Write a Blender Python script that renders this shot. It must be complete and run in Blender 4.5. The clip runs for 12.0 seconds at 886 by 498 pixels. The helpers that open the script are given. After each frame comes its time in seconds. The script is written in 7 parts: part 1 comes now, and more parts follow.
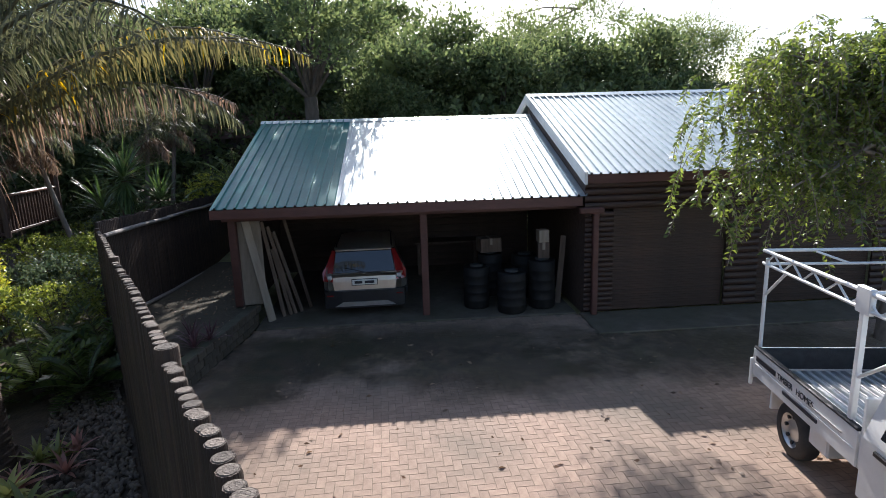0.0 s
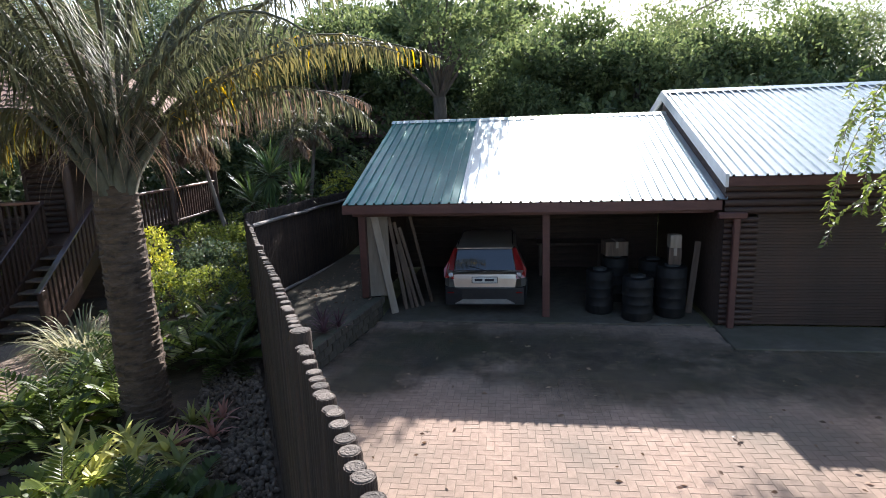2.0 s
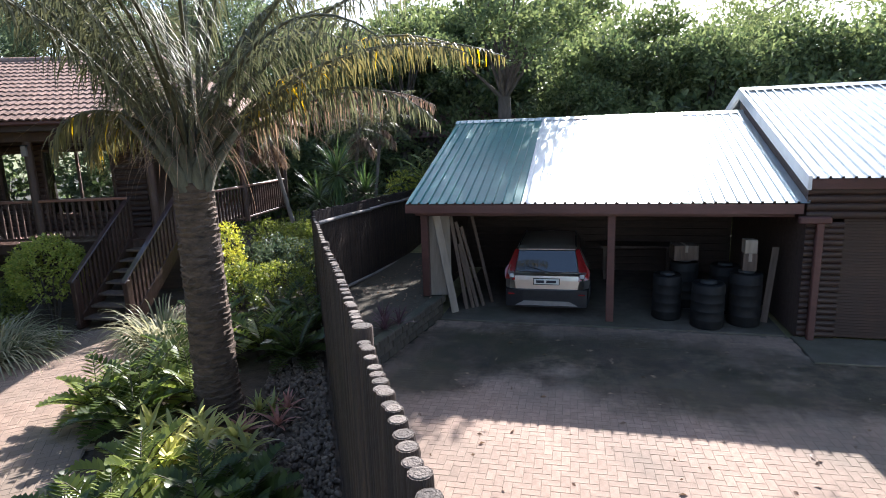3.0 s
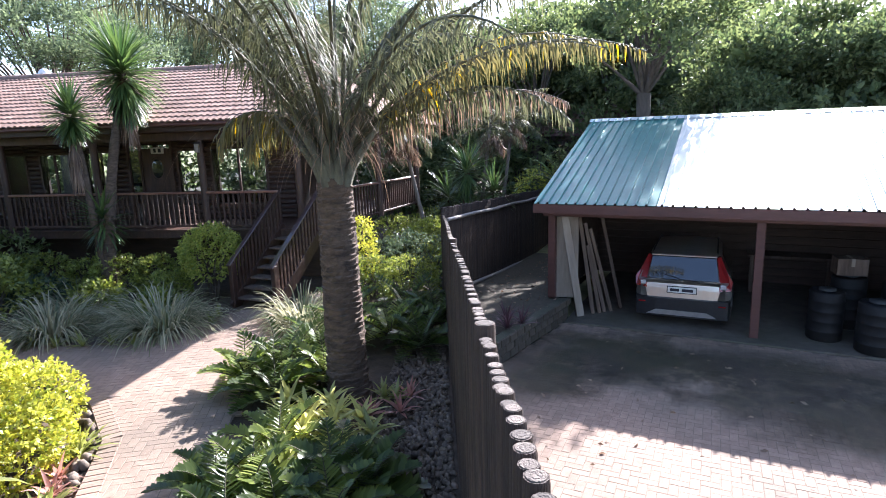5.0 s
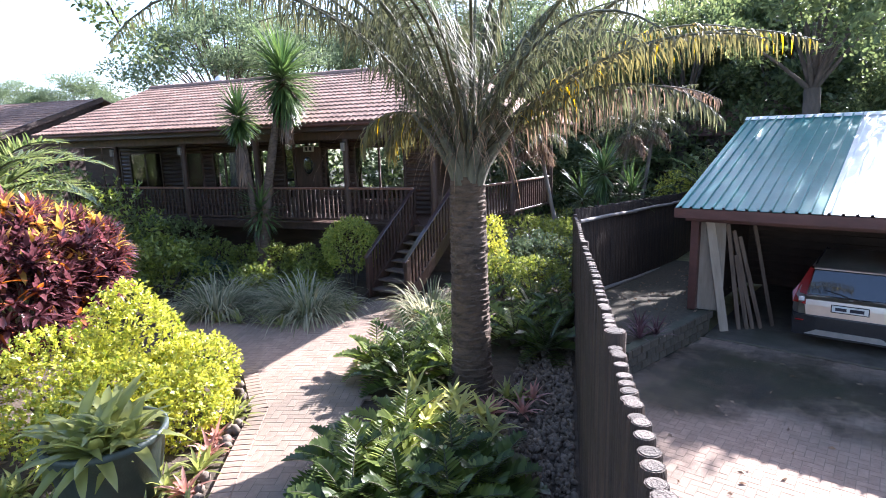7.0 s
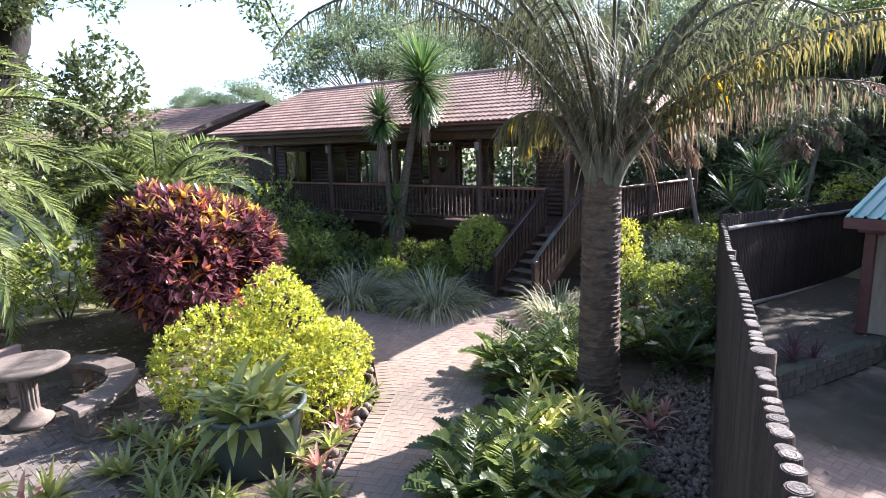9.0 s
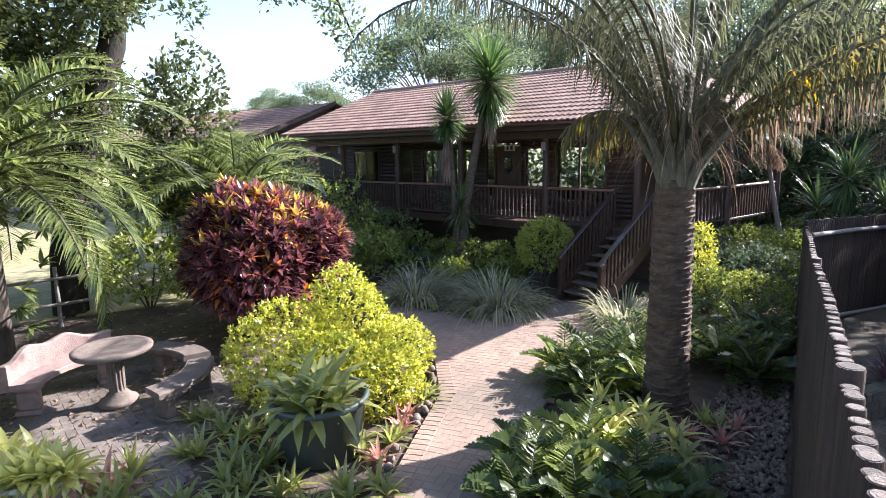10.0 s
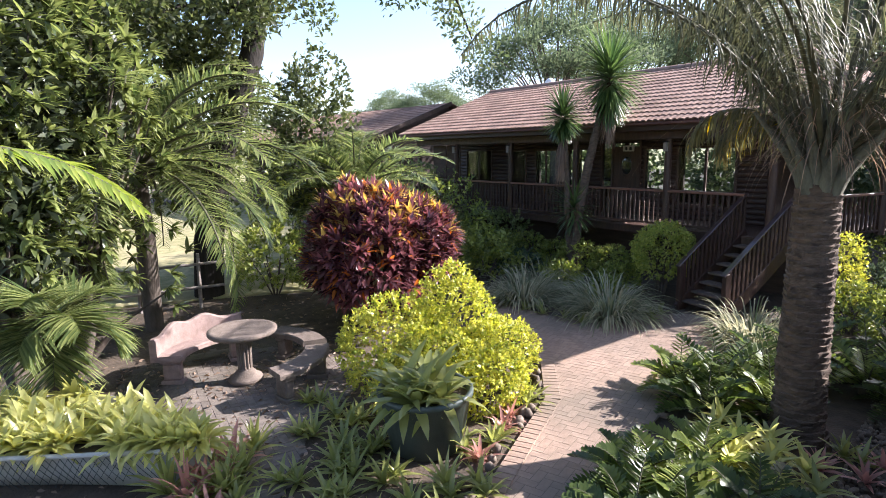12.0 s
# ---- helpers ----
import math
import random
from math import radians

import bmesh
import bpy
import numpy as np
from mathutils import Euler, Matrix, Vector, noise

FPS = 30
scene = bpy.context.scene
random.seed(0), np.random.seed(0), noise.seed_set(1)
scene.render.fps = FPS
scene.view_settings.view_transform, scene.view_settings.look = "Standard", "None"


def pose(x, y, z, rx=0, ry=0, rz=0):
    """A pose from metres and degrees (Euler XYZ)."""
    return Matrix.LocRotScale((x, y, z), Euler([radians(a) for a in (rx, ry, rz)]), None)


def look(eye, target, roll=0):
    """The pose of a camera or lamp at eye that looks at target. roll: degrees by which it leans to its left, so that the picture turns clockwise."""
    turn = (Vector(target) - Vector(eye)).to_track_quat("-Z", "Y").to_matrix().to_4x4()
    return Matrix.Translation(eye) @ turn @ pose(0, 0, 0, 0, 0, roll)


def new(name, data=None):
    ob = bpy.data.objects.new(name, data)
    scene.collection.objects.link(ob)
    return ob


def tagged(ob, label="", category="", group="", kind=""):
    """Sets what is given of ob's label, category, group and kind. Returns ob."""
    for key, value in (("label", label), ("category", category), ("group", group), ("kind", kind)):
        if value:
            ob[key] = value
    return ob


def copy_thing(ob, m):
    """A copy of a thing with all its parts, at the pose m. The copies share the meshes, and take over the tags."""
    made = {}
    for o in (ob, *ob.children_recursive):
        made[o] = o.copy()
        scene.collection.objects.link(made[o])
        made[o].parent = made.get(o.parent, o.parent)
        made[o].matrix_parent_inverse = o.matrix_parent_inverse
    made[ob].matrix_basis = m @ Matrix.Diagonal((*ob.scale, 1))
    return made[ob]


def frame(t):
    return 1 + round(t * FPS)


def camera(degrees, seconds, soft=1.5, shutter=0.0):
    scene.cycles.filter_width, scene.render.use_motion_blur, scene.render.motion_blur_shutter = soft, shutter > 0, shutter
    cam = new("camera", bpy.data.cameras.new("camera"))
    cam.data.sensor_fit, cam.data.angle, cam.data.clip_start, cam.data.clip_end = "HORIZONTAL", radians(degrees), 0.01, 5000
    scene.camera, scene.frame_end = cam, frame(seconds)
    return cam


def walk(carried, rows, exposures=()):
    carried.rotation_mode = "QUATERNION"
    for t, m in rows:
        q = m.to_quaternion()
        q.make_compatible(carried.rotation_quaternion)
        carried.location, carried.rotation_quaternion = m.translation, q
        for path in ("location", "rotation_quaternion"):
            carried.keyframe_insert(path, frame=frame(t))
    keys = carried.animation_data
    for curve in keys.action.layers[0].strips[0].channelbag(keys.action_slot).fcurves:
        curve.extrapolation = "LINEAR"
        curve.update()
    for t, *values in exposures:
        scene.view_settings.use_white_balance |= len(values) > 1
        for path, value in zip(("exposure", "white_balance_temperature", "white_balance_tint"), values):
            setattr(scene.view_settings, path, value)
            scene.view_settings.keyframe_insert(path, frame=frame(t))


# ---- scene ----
cam = camera(76.03, 12.0, soft=0.4, shutter=0.15)
EYE = 3.8


def gaze(yaw, pitch, roll):
    """The camera hovers on one spot and turns."""
    return pose(0, 0, EYE, 90 + pitch, 0, yaw) @ pose(0, 0, 0, 0, 0, roll)


PATH = [
    (0.0, gaze(-4.01, -11.55, -1.71)),
    (0.5, gaze(-1.03, -11.52, -1.78)),
    (1.0, gaze(2.14, -11.44, -1.80)),
    (1.5, gaze(5.29, -11.35, -1.83)),
    (2.0, gaze(8.43, -11.26, -1.85)),
    (2.5, gaze(11.60, -11.18, -1.85)),
    (3.0, gaze(14.74, -11.09, -1.85)),
    (5.0, gaze(27.64, -10.82, -1.76)),
    (5.5, gaze(30.91, -10.75, -1.62)),
    (6.0, gaze(34.24, -10.66, -1.60)),
    (6.5, gaze(37.59, -10.60, -1.62)),
    (7.0, gaze(40.88, -10.49, -1.59)),
    (9.0, gaze(54.04, -10.22, -1.30)),
    (9.5, gaze(57.31, -10.15, -1.24)),
    (10.0, gaze(60.57, -10.07, -1.15)),
    (10.5, gaze(63.82, -10.01, -1.04)),
    (11.0, gaze(66.89, -9.98, -0.97)),
    (11.5, gaze(69.87, -9.92, -0.94)),
    (12.0, gaze(71.78, -9.89, -0.86)),
]
walk(cam, PATH, [(0.0, 1.0, 6200, 13), (1.5, 1.27, 6200, 13), (3.0, 1.68, 6100, 15), (5.0, 2.15, 5850, 18), (7.0, 2.25, 5800, 19), (9.0, 2.08, 5850, 18), (12.0, 1.74, 6150, 18)])

# ---- light ----
SUN_TO = Vector((0.085, 1.0, 0.62)).normalized()
world = bpy.data.worlds.new("sky")
scene.world = world
world.use_nodes = True
wn = world.node_tree.nodes
sky = wn.new("ShaderNodeTexSky")
sky.sky_type, sky.sun_disc = "NISHITA", False
sky.sun_elevation = math.asin(SUN_TO.z)
sky.sun_rotation = math.atan2(SUN_TO.x, SUN_TO.y)
sky.air_density, sky.dust_density, sky.ozone_density = 1.0, 1.2, 1.0
world.node_tree.links.new(sky.outputs[0], wn["Background"].inputs[0])
wn["Background"].inputs[1].default_value = 0.105
sun = new("sun", bpy.data.lights.new("sun", "SUN"))
sun.data.energy, sun.data.angle, sun.data.color = 5.0, radians(0.55), (1.0, 0.95, 0.88)
sun.matrix_world = look(SUN_TO * 40, (0, 0, 0))

# ---- materials ----


def nodes_of(name):
    m = bpy.data.materials.new(name)
    m.use_nodes = True
    return m, m.node_tree.nodes, m.node_tree.links, m.node_tree.nodes["Principled BSDF"]


def mat(name, c1, c2, scale=6.0, rough=0.7, bump=0.25, metal=0.0, stretch=(1, 1, 1), fine=60.0, stain=0.35, vary=0.0, island=False,
        stain_scale=0.7, dirt=None, coat=0.0, spec=0.5, ground=False):
    """Two-tone grain, larger stains and a fine relief; vary shifts the tone from piece to piece."""
    m, n, l, b = nodes_of(name)
    co = n.new("ShaderNodeTexCoord")
    mp = n.new("ShaderNodeMapping")
    mp.inputs["Scale"].default_value = stretch
    l.new(co.outputs["Object"], mp.inputs[0])
    n1 = n.new("ShaderNodeTexNoise")
    n1.inputs["Scale"].default_value, n1.inputs["Detail"].default_value, n1.inputs["Roughness"].default_value = scale, 6, 0.65
    l.new(mp.outputs[0], n1.inputs["Vector"])
    ramp = n.new("ShaderNodeValToRGB")
    ramp.color_ramp.elements[0].position, ramp.color_ramp.elements[1].position = 0.33, 0.68
    ramp.color_ramp.elements[0].color, ramp.color_ramp.elements[1].color = (*c1, 1), (*c2, 1)
    l.new(n1.outputs["Fac"], ramp.inputs[0])
    n2 = n.new("ShaderNodeTexNoise")
    n2.inputs["Scale"].default_value, n2.inputs["Detail"].default_value = stain_scale, 4
    l.new(n.new("ShaderNodeNewGeometry").outputs["Position"] if ground else co.outputs["Object"], n2.inputs["Vector"])
    r2 = n.new("ShaderNodeValToRGB")
    r2.color_ramp.elements[0].position, r2.color_ramp.elements[1].position = 0.38, 0.66
    l.new(n2.outputs["Fac"], r2.inputs[0])
    mx = n.new("ShaderNodeMix")
    mx.data_type, mx.blend_type = "RGBA", "MIX"
    d = dirt or tuple(0.55 * x for x in c1)
    mx.inputs["B"].default_value = (*d, 1)
    fac = n.new("ShaderNodeMath")
    fac.operation = "MULTIPLY"
    fac.inputs[1].default_value = stain
    l.new(r2.outputs[0], fac.inputs[0])
    l.new(fac.outputs[0], mx.inputs["Factor"])
    l.new(ramp.outputs[0], mx.inputs["A"])
    out = mx.outputs["Result"]
    if vary:
        src = n.new("ShaderNodeNewGeometry").outputs["Random Per Island"] if island else n.new("ShaderNodeObjectInfo").outputs["Random"]
        rg = n.new("ShaderNodeMapRange")
        rg.inputs["To Min"].default_value, rg.inputs["To Max"].default_value = 1 - vary, 1 + vary
        l.new(src, rg.inputs["Value"])
        hs = n.new("ShaderNodeHueSaturation")
        l.new(rg.outputs[0], hs.inputs["Value"])
        l.new(out, hs.inputs["Color"])
        out = hs.outputs[0]
    l.new(out, b.inputs["Base Color"])
    b.inputs["Roughness"].default_value, b.inputs["Metallic"].default_value = rough, metal
    b.inputs["Coat Weight"].default_value = coat
    b.inputs["Specular IOR Level"].default_value = spec
    n3 = n.new("ShaderNodeTexNoise")
    n3.inputs["Scale"].default_value, n3.inputs["Detail"].default_value = fine, 5
    l.new(mp.outputs[0], n3.inputs["Vector"])
    bp = n.new("ShaderNodeBump")
    bp.inputs["Strength"].default_value, bp.inputs["Distance"].default_value = bump, 0.02
    l.new(n3.outputs["Fac"], bp.inputs["Height"])
    l.new(bp.outputs[0], b.inputs["Normal"])
    return m


def leaf_mat(name, c1, c2, through_=0.4, rough=0.42, tip=None, spread=0.35, spec=0.5):
    """Leaf: two greens from leaf to leaf, patches over the plant, light coming through the blade."""
    c1, c2 = (tuple(0.86 * q + 0.14 * (0.36 * c[0] + 0.6 * c[1] + 0.1 * c[2]) for q in c) for c in (c1, c2))
    c1, c2 = ((c[0] * 1.16, c[1] * 0.97, c[2] * 1.02) for c in (c1, c2))
    m, n, l, b = nodes_of(name)
    geo = n.new("ShaderNodeNewGeometry")
    ramp = n.new("ShaderNodeValToRGB")
    ramp.color_ramp.elements[0].color, ramp.color_ramp.elements[1].color = (*c1, 1), (*c2, 1)
    if tip:
        e = ramp.color_ramp.elements.new(0.93)
        e.color = (*c2, 1)
        ramp.color_ramp.elements[2].color = (*tip, 1)
    co = n.new("ShaderNodeTexCoord")
    ns = n.new("ShaderNodeTexNoise")
    ns.inputs["Scale"].default_value, ns.inputs["Detail"].default_value = 2.2, 3
    l.new(co.outputs["Object"], ns.inputs["Vector"])
    ad = n.new("ShaderNodeMath")
    ad.operation = "MULTIPLY_ADD"
    ad.inputs[1].default_value = spread * 2
    l.new(ns.outputs["Fac"], ad.inputs[0])
    sb = n.new("ShaderNodeMath")
    sb.operation = "SUBTRACT"
    sb.inputs[1].default_value = spread
    l.new(geo.outputs["Random Per Island"], sb.inputs[0])
    l.new(sb.outputs[0], ad.inputs[2])
    l.new(ad.outputs[0], ramp.inputs[0])
    l.new(ramp.outputs[0], b.inputs["Base Color"])
    b.inputs["Roughness"].default_value = rough
    b.inputs["Specular IOR Level"].default_value = spec
    b.inputs["Coat Weight"].default_value, b.inputs["Coat Roughness"].default_value = 0.35 * spec, 0.18
    tr = n.new("ShaderNodeBsdfTranslucent")
    bright = n.new("ShaderNodeHueSaturation")
    bright.inputs["Value"].default_value, bright.inputs["Saturation"].default_value = 1.5, 1.12
    l.new(ramp.outputs[0], bright.inputs["Color"])
    l.new(bright.outputs[0], tr.inputs["Color"])
    mixer = n.new("ShaderNodeMixShader")
    mixer.inputs[0].default_value = through_
    l.new(b.outputs[0], mixer.inputs[1])
    l.new(tr.outputs[0], mixer.inputs[2])
    l.new(mixer.outputs[0], n["Material Output"].inputs["Surface"])
    return m


def glass_mat(name, tint=(0.75, 0.85, 0.85), rough=0.02):
    m, n, l, b = nodes_of(name)
    b.inputs["Base Color"].default_value = (*tint, 1)
    b.inputs["Roughness"].default_value = rough
    b.inputs["Transmission Weight"].default_value = 1.0
    b.inputs["IOR"].default_value = 1.45
    return m


M_SOIL = mat("soil", (0.055, 0.04, 0.028), (0.13, 0.095, 0.065), 5, 0.95, 0.8, fine=25, stain=0.5)
M_LITTER = mat("litter ground", (0.034, 0.03, 0.018), (0.085, 0.07, 0.042), 14, 0.95, 0.9, fine=30, stain=0.5, dirt=(0.08, 0.06, 0.04))
M_LAWN = mat("lawn", (0.16, 0.165, 0.06), (0.38, 0.335, 0.165), 3, 0.95, 0.9, fine=40, stain=0.5, dirt=(0.42, 0.36, 0.22))
M_BLOCK = mat("old wall block", (0.05, 0.038, 0.028), (0.125, 0.095, 0.072), 7, 0.95, 0.7, vary=0.2, stain=0.6, dirt=(0.05, 0.055, 0.028), fine=45)
M_MOSS = mat("mossy silt", (0.055, 0.05, 0.035), (0.12, 0.10, 0.075), 2.5, 0.95, 0.6, stain=0.7, dirt=(0.045, 0.06, 0.025), fine=40)
M_JOINT = mat("joint sand", (0.19, 0.14, 0.10), (0.27, 0.20, 0.15), 12, 0.95, 0.5, dirt=(0.10, 0.08, 0.06), ground=True, stain_scale=0.45, stain=0.8)
M_BRICK = mat("clay paver", (0.27, 0.178, 0.128), (0.38, 0.262, 0.192), 9, 0.85, 0.3, vary=0.10, stain=0.8, dirt=(0.17, 0.135, 0.10), fine=90, ground=True, stain_scale=0.45)
M_BRICKS = mat("clay pavers", (0.27, 0.178, 0.128), (0.38, 0.262, 0.192), 9, 0.85, 0.3, vary=0.10, island=True, stain=0.8, dirt=(0.17, 0.135, 0.10), fine=90, ground=True, stain_scale=0.45)
# grime, plus the shade round the seats put into the paver colours
M_BRICKGREY = mat("grimy shade-dark paver", (0.12, 0.095, 0.08), (0.23, 0.185, 0.155), 9, 0.9, 0.35, vary=0.15, stain=0.6, dirt=(0.09, 0.085, 0.065), fine=90)
M_BRICKSGREY = mat("grimy shade-dark pavers", (0.12, 0.095, 0.08), (0.23, 0.185, 0.155), 9, 0.9, 0.35, vary=0.15, island=True, stain=0.6, dirt=(0.09, 0.085, 0.065), fine=90)
M_GRIME_SHADE = mat("grimy shade-dark joint", (0.09, 0.075, 0.06), (0.16, 0.135, 0.11), 12, 0.95, 0.5)
M_APRON = mat("old concrete", (0.085, 0.07, 0.052), (0.17, 0.14, 0.11), 3, 0.9, 0.5, stain=0.7, dirt=(0.085, 0.08, 0.05))
M_STONE = mat("cast stone", (0.10, 0.076, 0.06), (0.215, 0.168, 0.136), 7, 0.85, 0.6, stain=0.7, dirt=(0.11, 0.085, 0.068))
M_PINKSTONE = mat("pink cast stone", (0.21, 0.145, 0.125), (0.34, 0.245, 0.215), 7, 0.85, 0.5, stain=0.7, dirt=(0.16, 0.115, 0.098))
M_PEBBLE = mat("pebble", (0.10, 0.075, 0.056), (0.26, 0.20, 0.15), 8, 0.8, 0.2, vary=0.3, island=True)
M_ROOF_GREEN = mat("green roof sheet", (0.018, 0.14, 0.13), (0.03, 0.185, 0.17), 3, 0.3, 0.06, metal=0.0, stain=0.35, dirt=(0.05, 0.19, 0.175), spec=0.3)
# the workshop's galvanising, and the sun glare painted on the carport roof
M_ROOF_GALV_GLARE = mat("galvanised and glare-bright roof sheet", (0.50, 0.56, 0.57), (0.62, 0.68, 0.69), 3, 0.36, 0.08, metal=0.55, stain=0.4, dirt=(0.42, 0.46, 0.45))
M_FASCIA = mat("red brown paint", (0.085, 0.034, 0.027), (0.135, 0.055, 0.042), 7, 0.55, 0.2, stain=0.4, stretch=(0.3, 1, 1))
M_LOG = mat("dark stained log", (0.028, 0.014, 0.01), (0.065, 0.032, 0.022), 5, 0.5, 0.3, stretch=(0.25, 2, 2), stain=0.3, vary=0.18)
M_TIMBER = mat("dark stained timber", (0.035, 0.017, 0.012), (0.088, 0.044, 0.03), 6, 0.5, 0.3, stretch=(2, 2, 0.3), stain=0.3, vary=0.2)
M_STAIRRAIL = mat("painted stair rail", (0.05, 0.03, 0.028), (0.09, 0.055, 0.05), 6, 0.28, 0.1, stretch=(0.4, 2, 2), stain=0.3, coat=0.8)
M_HANDRAIL = mat("varnished handrail", (0.15, 0.07, 0.05), (0.27, 0.14, 0.10), 6, 0.3, 0.15, stretch=(0.4, 2, 2), stain=0.2, coat=0.3)
M_POLE = mat("creosoted pole", (0.022, 0.013, 0.009), (0.08, 0.048, 0.031), 7, 0.75, 0.5, stretch=(3, 3, 0.25), stain=0.4, vary=0.3)
M_POLEEND = mat("sawn pole end", (0.085, 0.065, 0.05), (0.21, 0.17, 0.138), 40, 0.8, 0.5, vary=0.4, stain=0.5, stain_scale=25, fine=160)
M_POLERAIL = mat("weathered rail pole", (0.20, 0.17, 0.15), (0.34, 0.30, 0.27), 6, 0.75, 0.4, stretch=(0.4, 3, 3))
M_TILE = mat("brown concrete tile", (0.20, 0.122, 0.094), (0.33, 0.225, 0.18), 5, 0.9, 0.3, vary=0.16, island=True, stain=0.4, dirt=(0.14, 0.095, 0.08), spec=0.2)
M_TILE2 = mat("grey brown tile", (0.20, 0.125, 0.098), (0.32, 0.22, 0.175), 5, 0.9, 0.3, vary=0.16, island=True, spec=0.2)
M_WHITE = mat("white paint", (0.72, 0.72, 0.70), (0.82, 0.82, 0.80), 4, 0.35, 0.08, stain=0.3, dirt=(0.5, 0.47, 0.42))
M_BLACK = mat("black rubber", (0.018, 0.018, 0.018), (0.04, 0.04, 0.04), 10, 0.7, 0.3, stain=0.3, dirt=(0.06, 0.055, 0.05))
M_BLACKPL = mat("black trim", (0.01, 0.01, 0.012), (0.02, 0.02, 0.022), 10, 0.5, 0.1)
M_CARPAINT = mat("pale metallic car paint", (0.50, 0.46, 0.40), (0.58, 0.54, 0.47), 4, 0.3, 0.02, metal=0.6, coat=0.4, stain=0.15)
M_SILVER = mat("brushed metal", (0.55, 0.55, 0.54), (0.68, 0.68, 0.67), 9, 0.35, 0.05, metal=0.8)
M_REDGLASS = mat("red lamp", (0.22, 0.012, 0.012), (0.32, 0.02, 0.018), 9, 0.15, 0.02, coat=0.8)
M_CLEARLAMP = mat("clear lamp", (0.6, 0.55, 0.52), (0.75, 0.7, 0.68), 9, 0.15, 0.02, coat=0.8)
M_PLATE = mat("number plate", (0.68, 0.68, 0.62), (0.75, 0.75, 0.7), 9, 0.5, 0.02)
M_INK = mat("dark ink", (0.02, 0.02, 0.03), (0.03, 0.03, 0.04), 9, 0.6, 0.0)
M_CARGLASS = mat("tinted glass", (0.012, 0.015, 0.018), (0.02, 0.024, 0.03), 3, 0.05, 0.0, coat=1.0)
M_GLASS = glass_mat("window glass")
M_BOARD = mat("raw board", (0.26, 0.21, 0.16), (0.40, 0.34, 0.27), 4, 0.8, 0.2, stretch=(2, 2, 0.3))
M_BOARD2 = mat("old plank", (0.08, 0.055, 0.04), (0.19, 0.135, 0.10), 4, 0.8, 0.3, stretch=(3, 3, 0.3), vary=0.2)
M_INNER = mat("brown boarding", (0.06, 0.038, 0.029), (0.115, 0.076, 0.057), 5, 0.8, 0.3, stretch=(0.3, 2, 2))
M_CURTAIN = mat("curtain cloth", (0.55, 0.52, 0.46), (0.68, 0.65, 0.58), 6, 0.9, 0.2, stretch=(6, 6, 0.3))
M_POT = mat("green plastic tub", (0.018, 0.034, 0.030), (0.042, 0.066, 0.058), 5, 0.5, 0.2, stain=0.5, dirt=(0.10, 0.11, 0.10))
M_NET = mat("fishing net", (0.03, 0.04, 0.045), (0.07, 0.08, 0.085), 10, 0.8, 0.2)
M_TRUNK = mat("palm bark", (0.042, 0.027, 0.018), (0.165, 0.108, 0.072), 6, 0.9, 0.9, stretch=(1, 1, 2.5), stain=0.5, dirt=(0.085, 0.058, 0.038), fine=35)
M_BARK = mat("grey bark", (0.13, 0.10, 0.08), (0.29, 0.24, 0.20), 7, 0.9, 0.8, stretch=(1, 1, 0.3), fine=25)
M_DARKBARK = mat("dark bark", (0.05, 0.04, 0.03), (0.13, 0.10, 0.08), 7, 0.9, 0.8, stretch=(1, 1, 0.3), fine=25)
M_BLUE = mat("blue cloth", (0.05, 0.13, 0.35), (0.08, 0.2, 0.5), 5, 0.8, 0.2)

L_TREE = leaf_mat("tree leaf", (0.045, 0.09, 0.03), (0.15, 0.22, 0.07), 0.5, 0.5, spread=0.3, spec=0.4)
L_TREE2 = leaf_mat("pale tree leaf", (0.08, 0.14, 0.04), (0.22, 0.31, 0.10), 0.45, 0.6, spread=0.3, spec=0.3)
L_GREY = leaf_mat("grey green leaf", (0.055, 0.1, 0.05), (0.15, 0.235, 0.105), 0.45, 0.7, spread=0.3, spec=0.15)
L_BRANCH = leaf_mat("thorn tree leaf", (0.04, 0.08, 0.013), (0.18, 0.27, 0.035), 0.5, 0.32, spread=0.3, spec=0.6)
L_PALM = leaf_mat("palm leaflet", (0.045, 0.062, 0.03), (0.13, 0.16, 0.07), 0.4, 0.5, spec=0.15)
L_PALMGOLD = leaf_mat("ageing palm leaflet", (0.07, 0.085, 0.03), (0.17, 0.17, 0.05), 0.42, 0.5, spec=0.25, tip=(0.60, 0.40, 0.03))
L_PALMFRESH = leaf_mat("fresh palm leaflet", (0.06, 0.12, 0.032), (0.27, 0.37, 0.105), 0.45, 0.24, spec=0.9)
L_DEAD = leaf_mat("dead palm leaflet", (0.11, 0.085, 0.05), (0.28, 0.225, 0.135), 0.3, 0.7)
L_HEDGE = leaf_mat("hedge leaf", (0.075, 0.14, 0.015), (0.29, 0.39, 0.04), 0.38)
L_LIME = leaf_mat("lime leaf", (0.17, 0.28, 0.01), (0.58, 0.64, 0.04), 0.42, spread=0.3)
L_YELLOWGREEN = leaf_mat("yellow green leaf", (0.16, 0.27, 0.025), (0.38, 0.47, 0.05), 0.45)
L_RED = leaf_mat("dark red leaf", (0.052, 0.03, 0.036), (0.245, 0.10, 0.105), 0.38, 0.22, tip=(0.62, 0.22, 0.07), spec=1.0)
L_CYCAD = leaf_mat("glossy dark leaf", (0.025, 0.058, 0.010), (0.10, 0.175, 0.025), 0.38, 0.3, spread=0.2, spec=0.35)
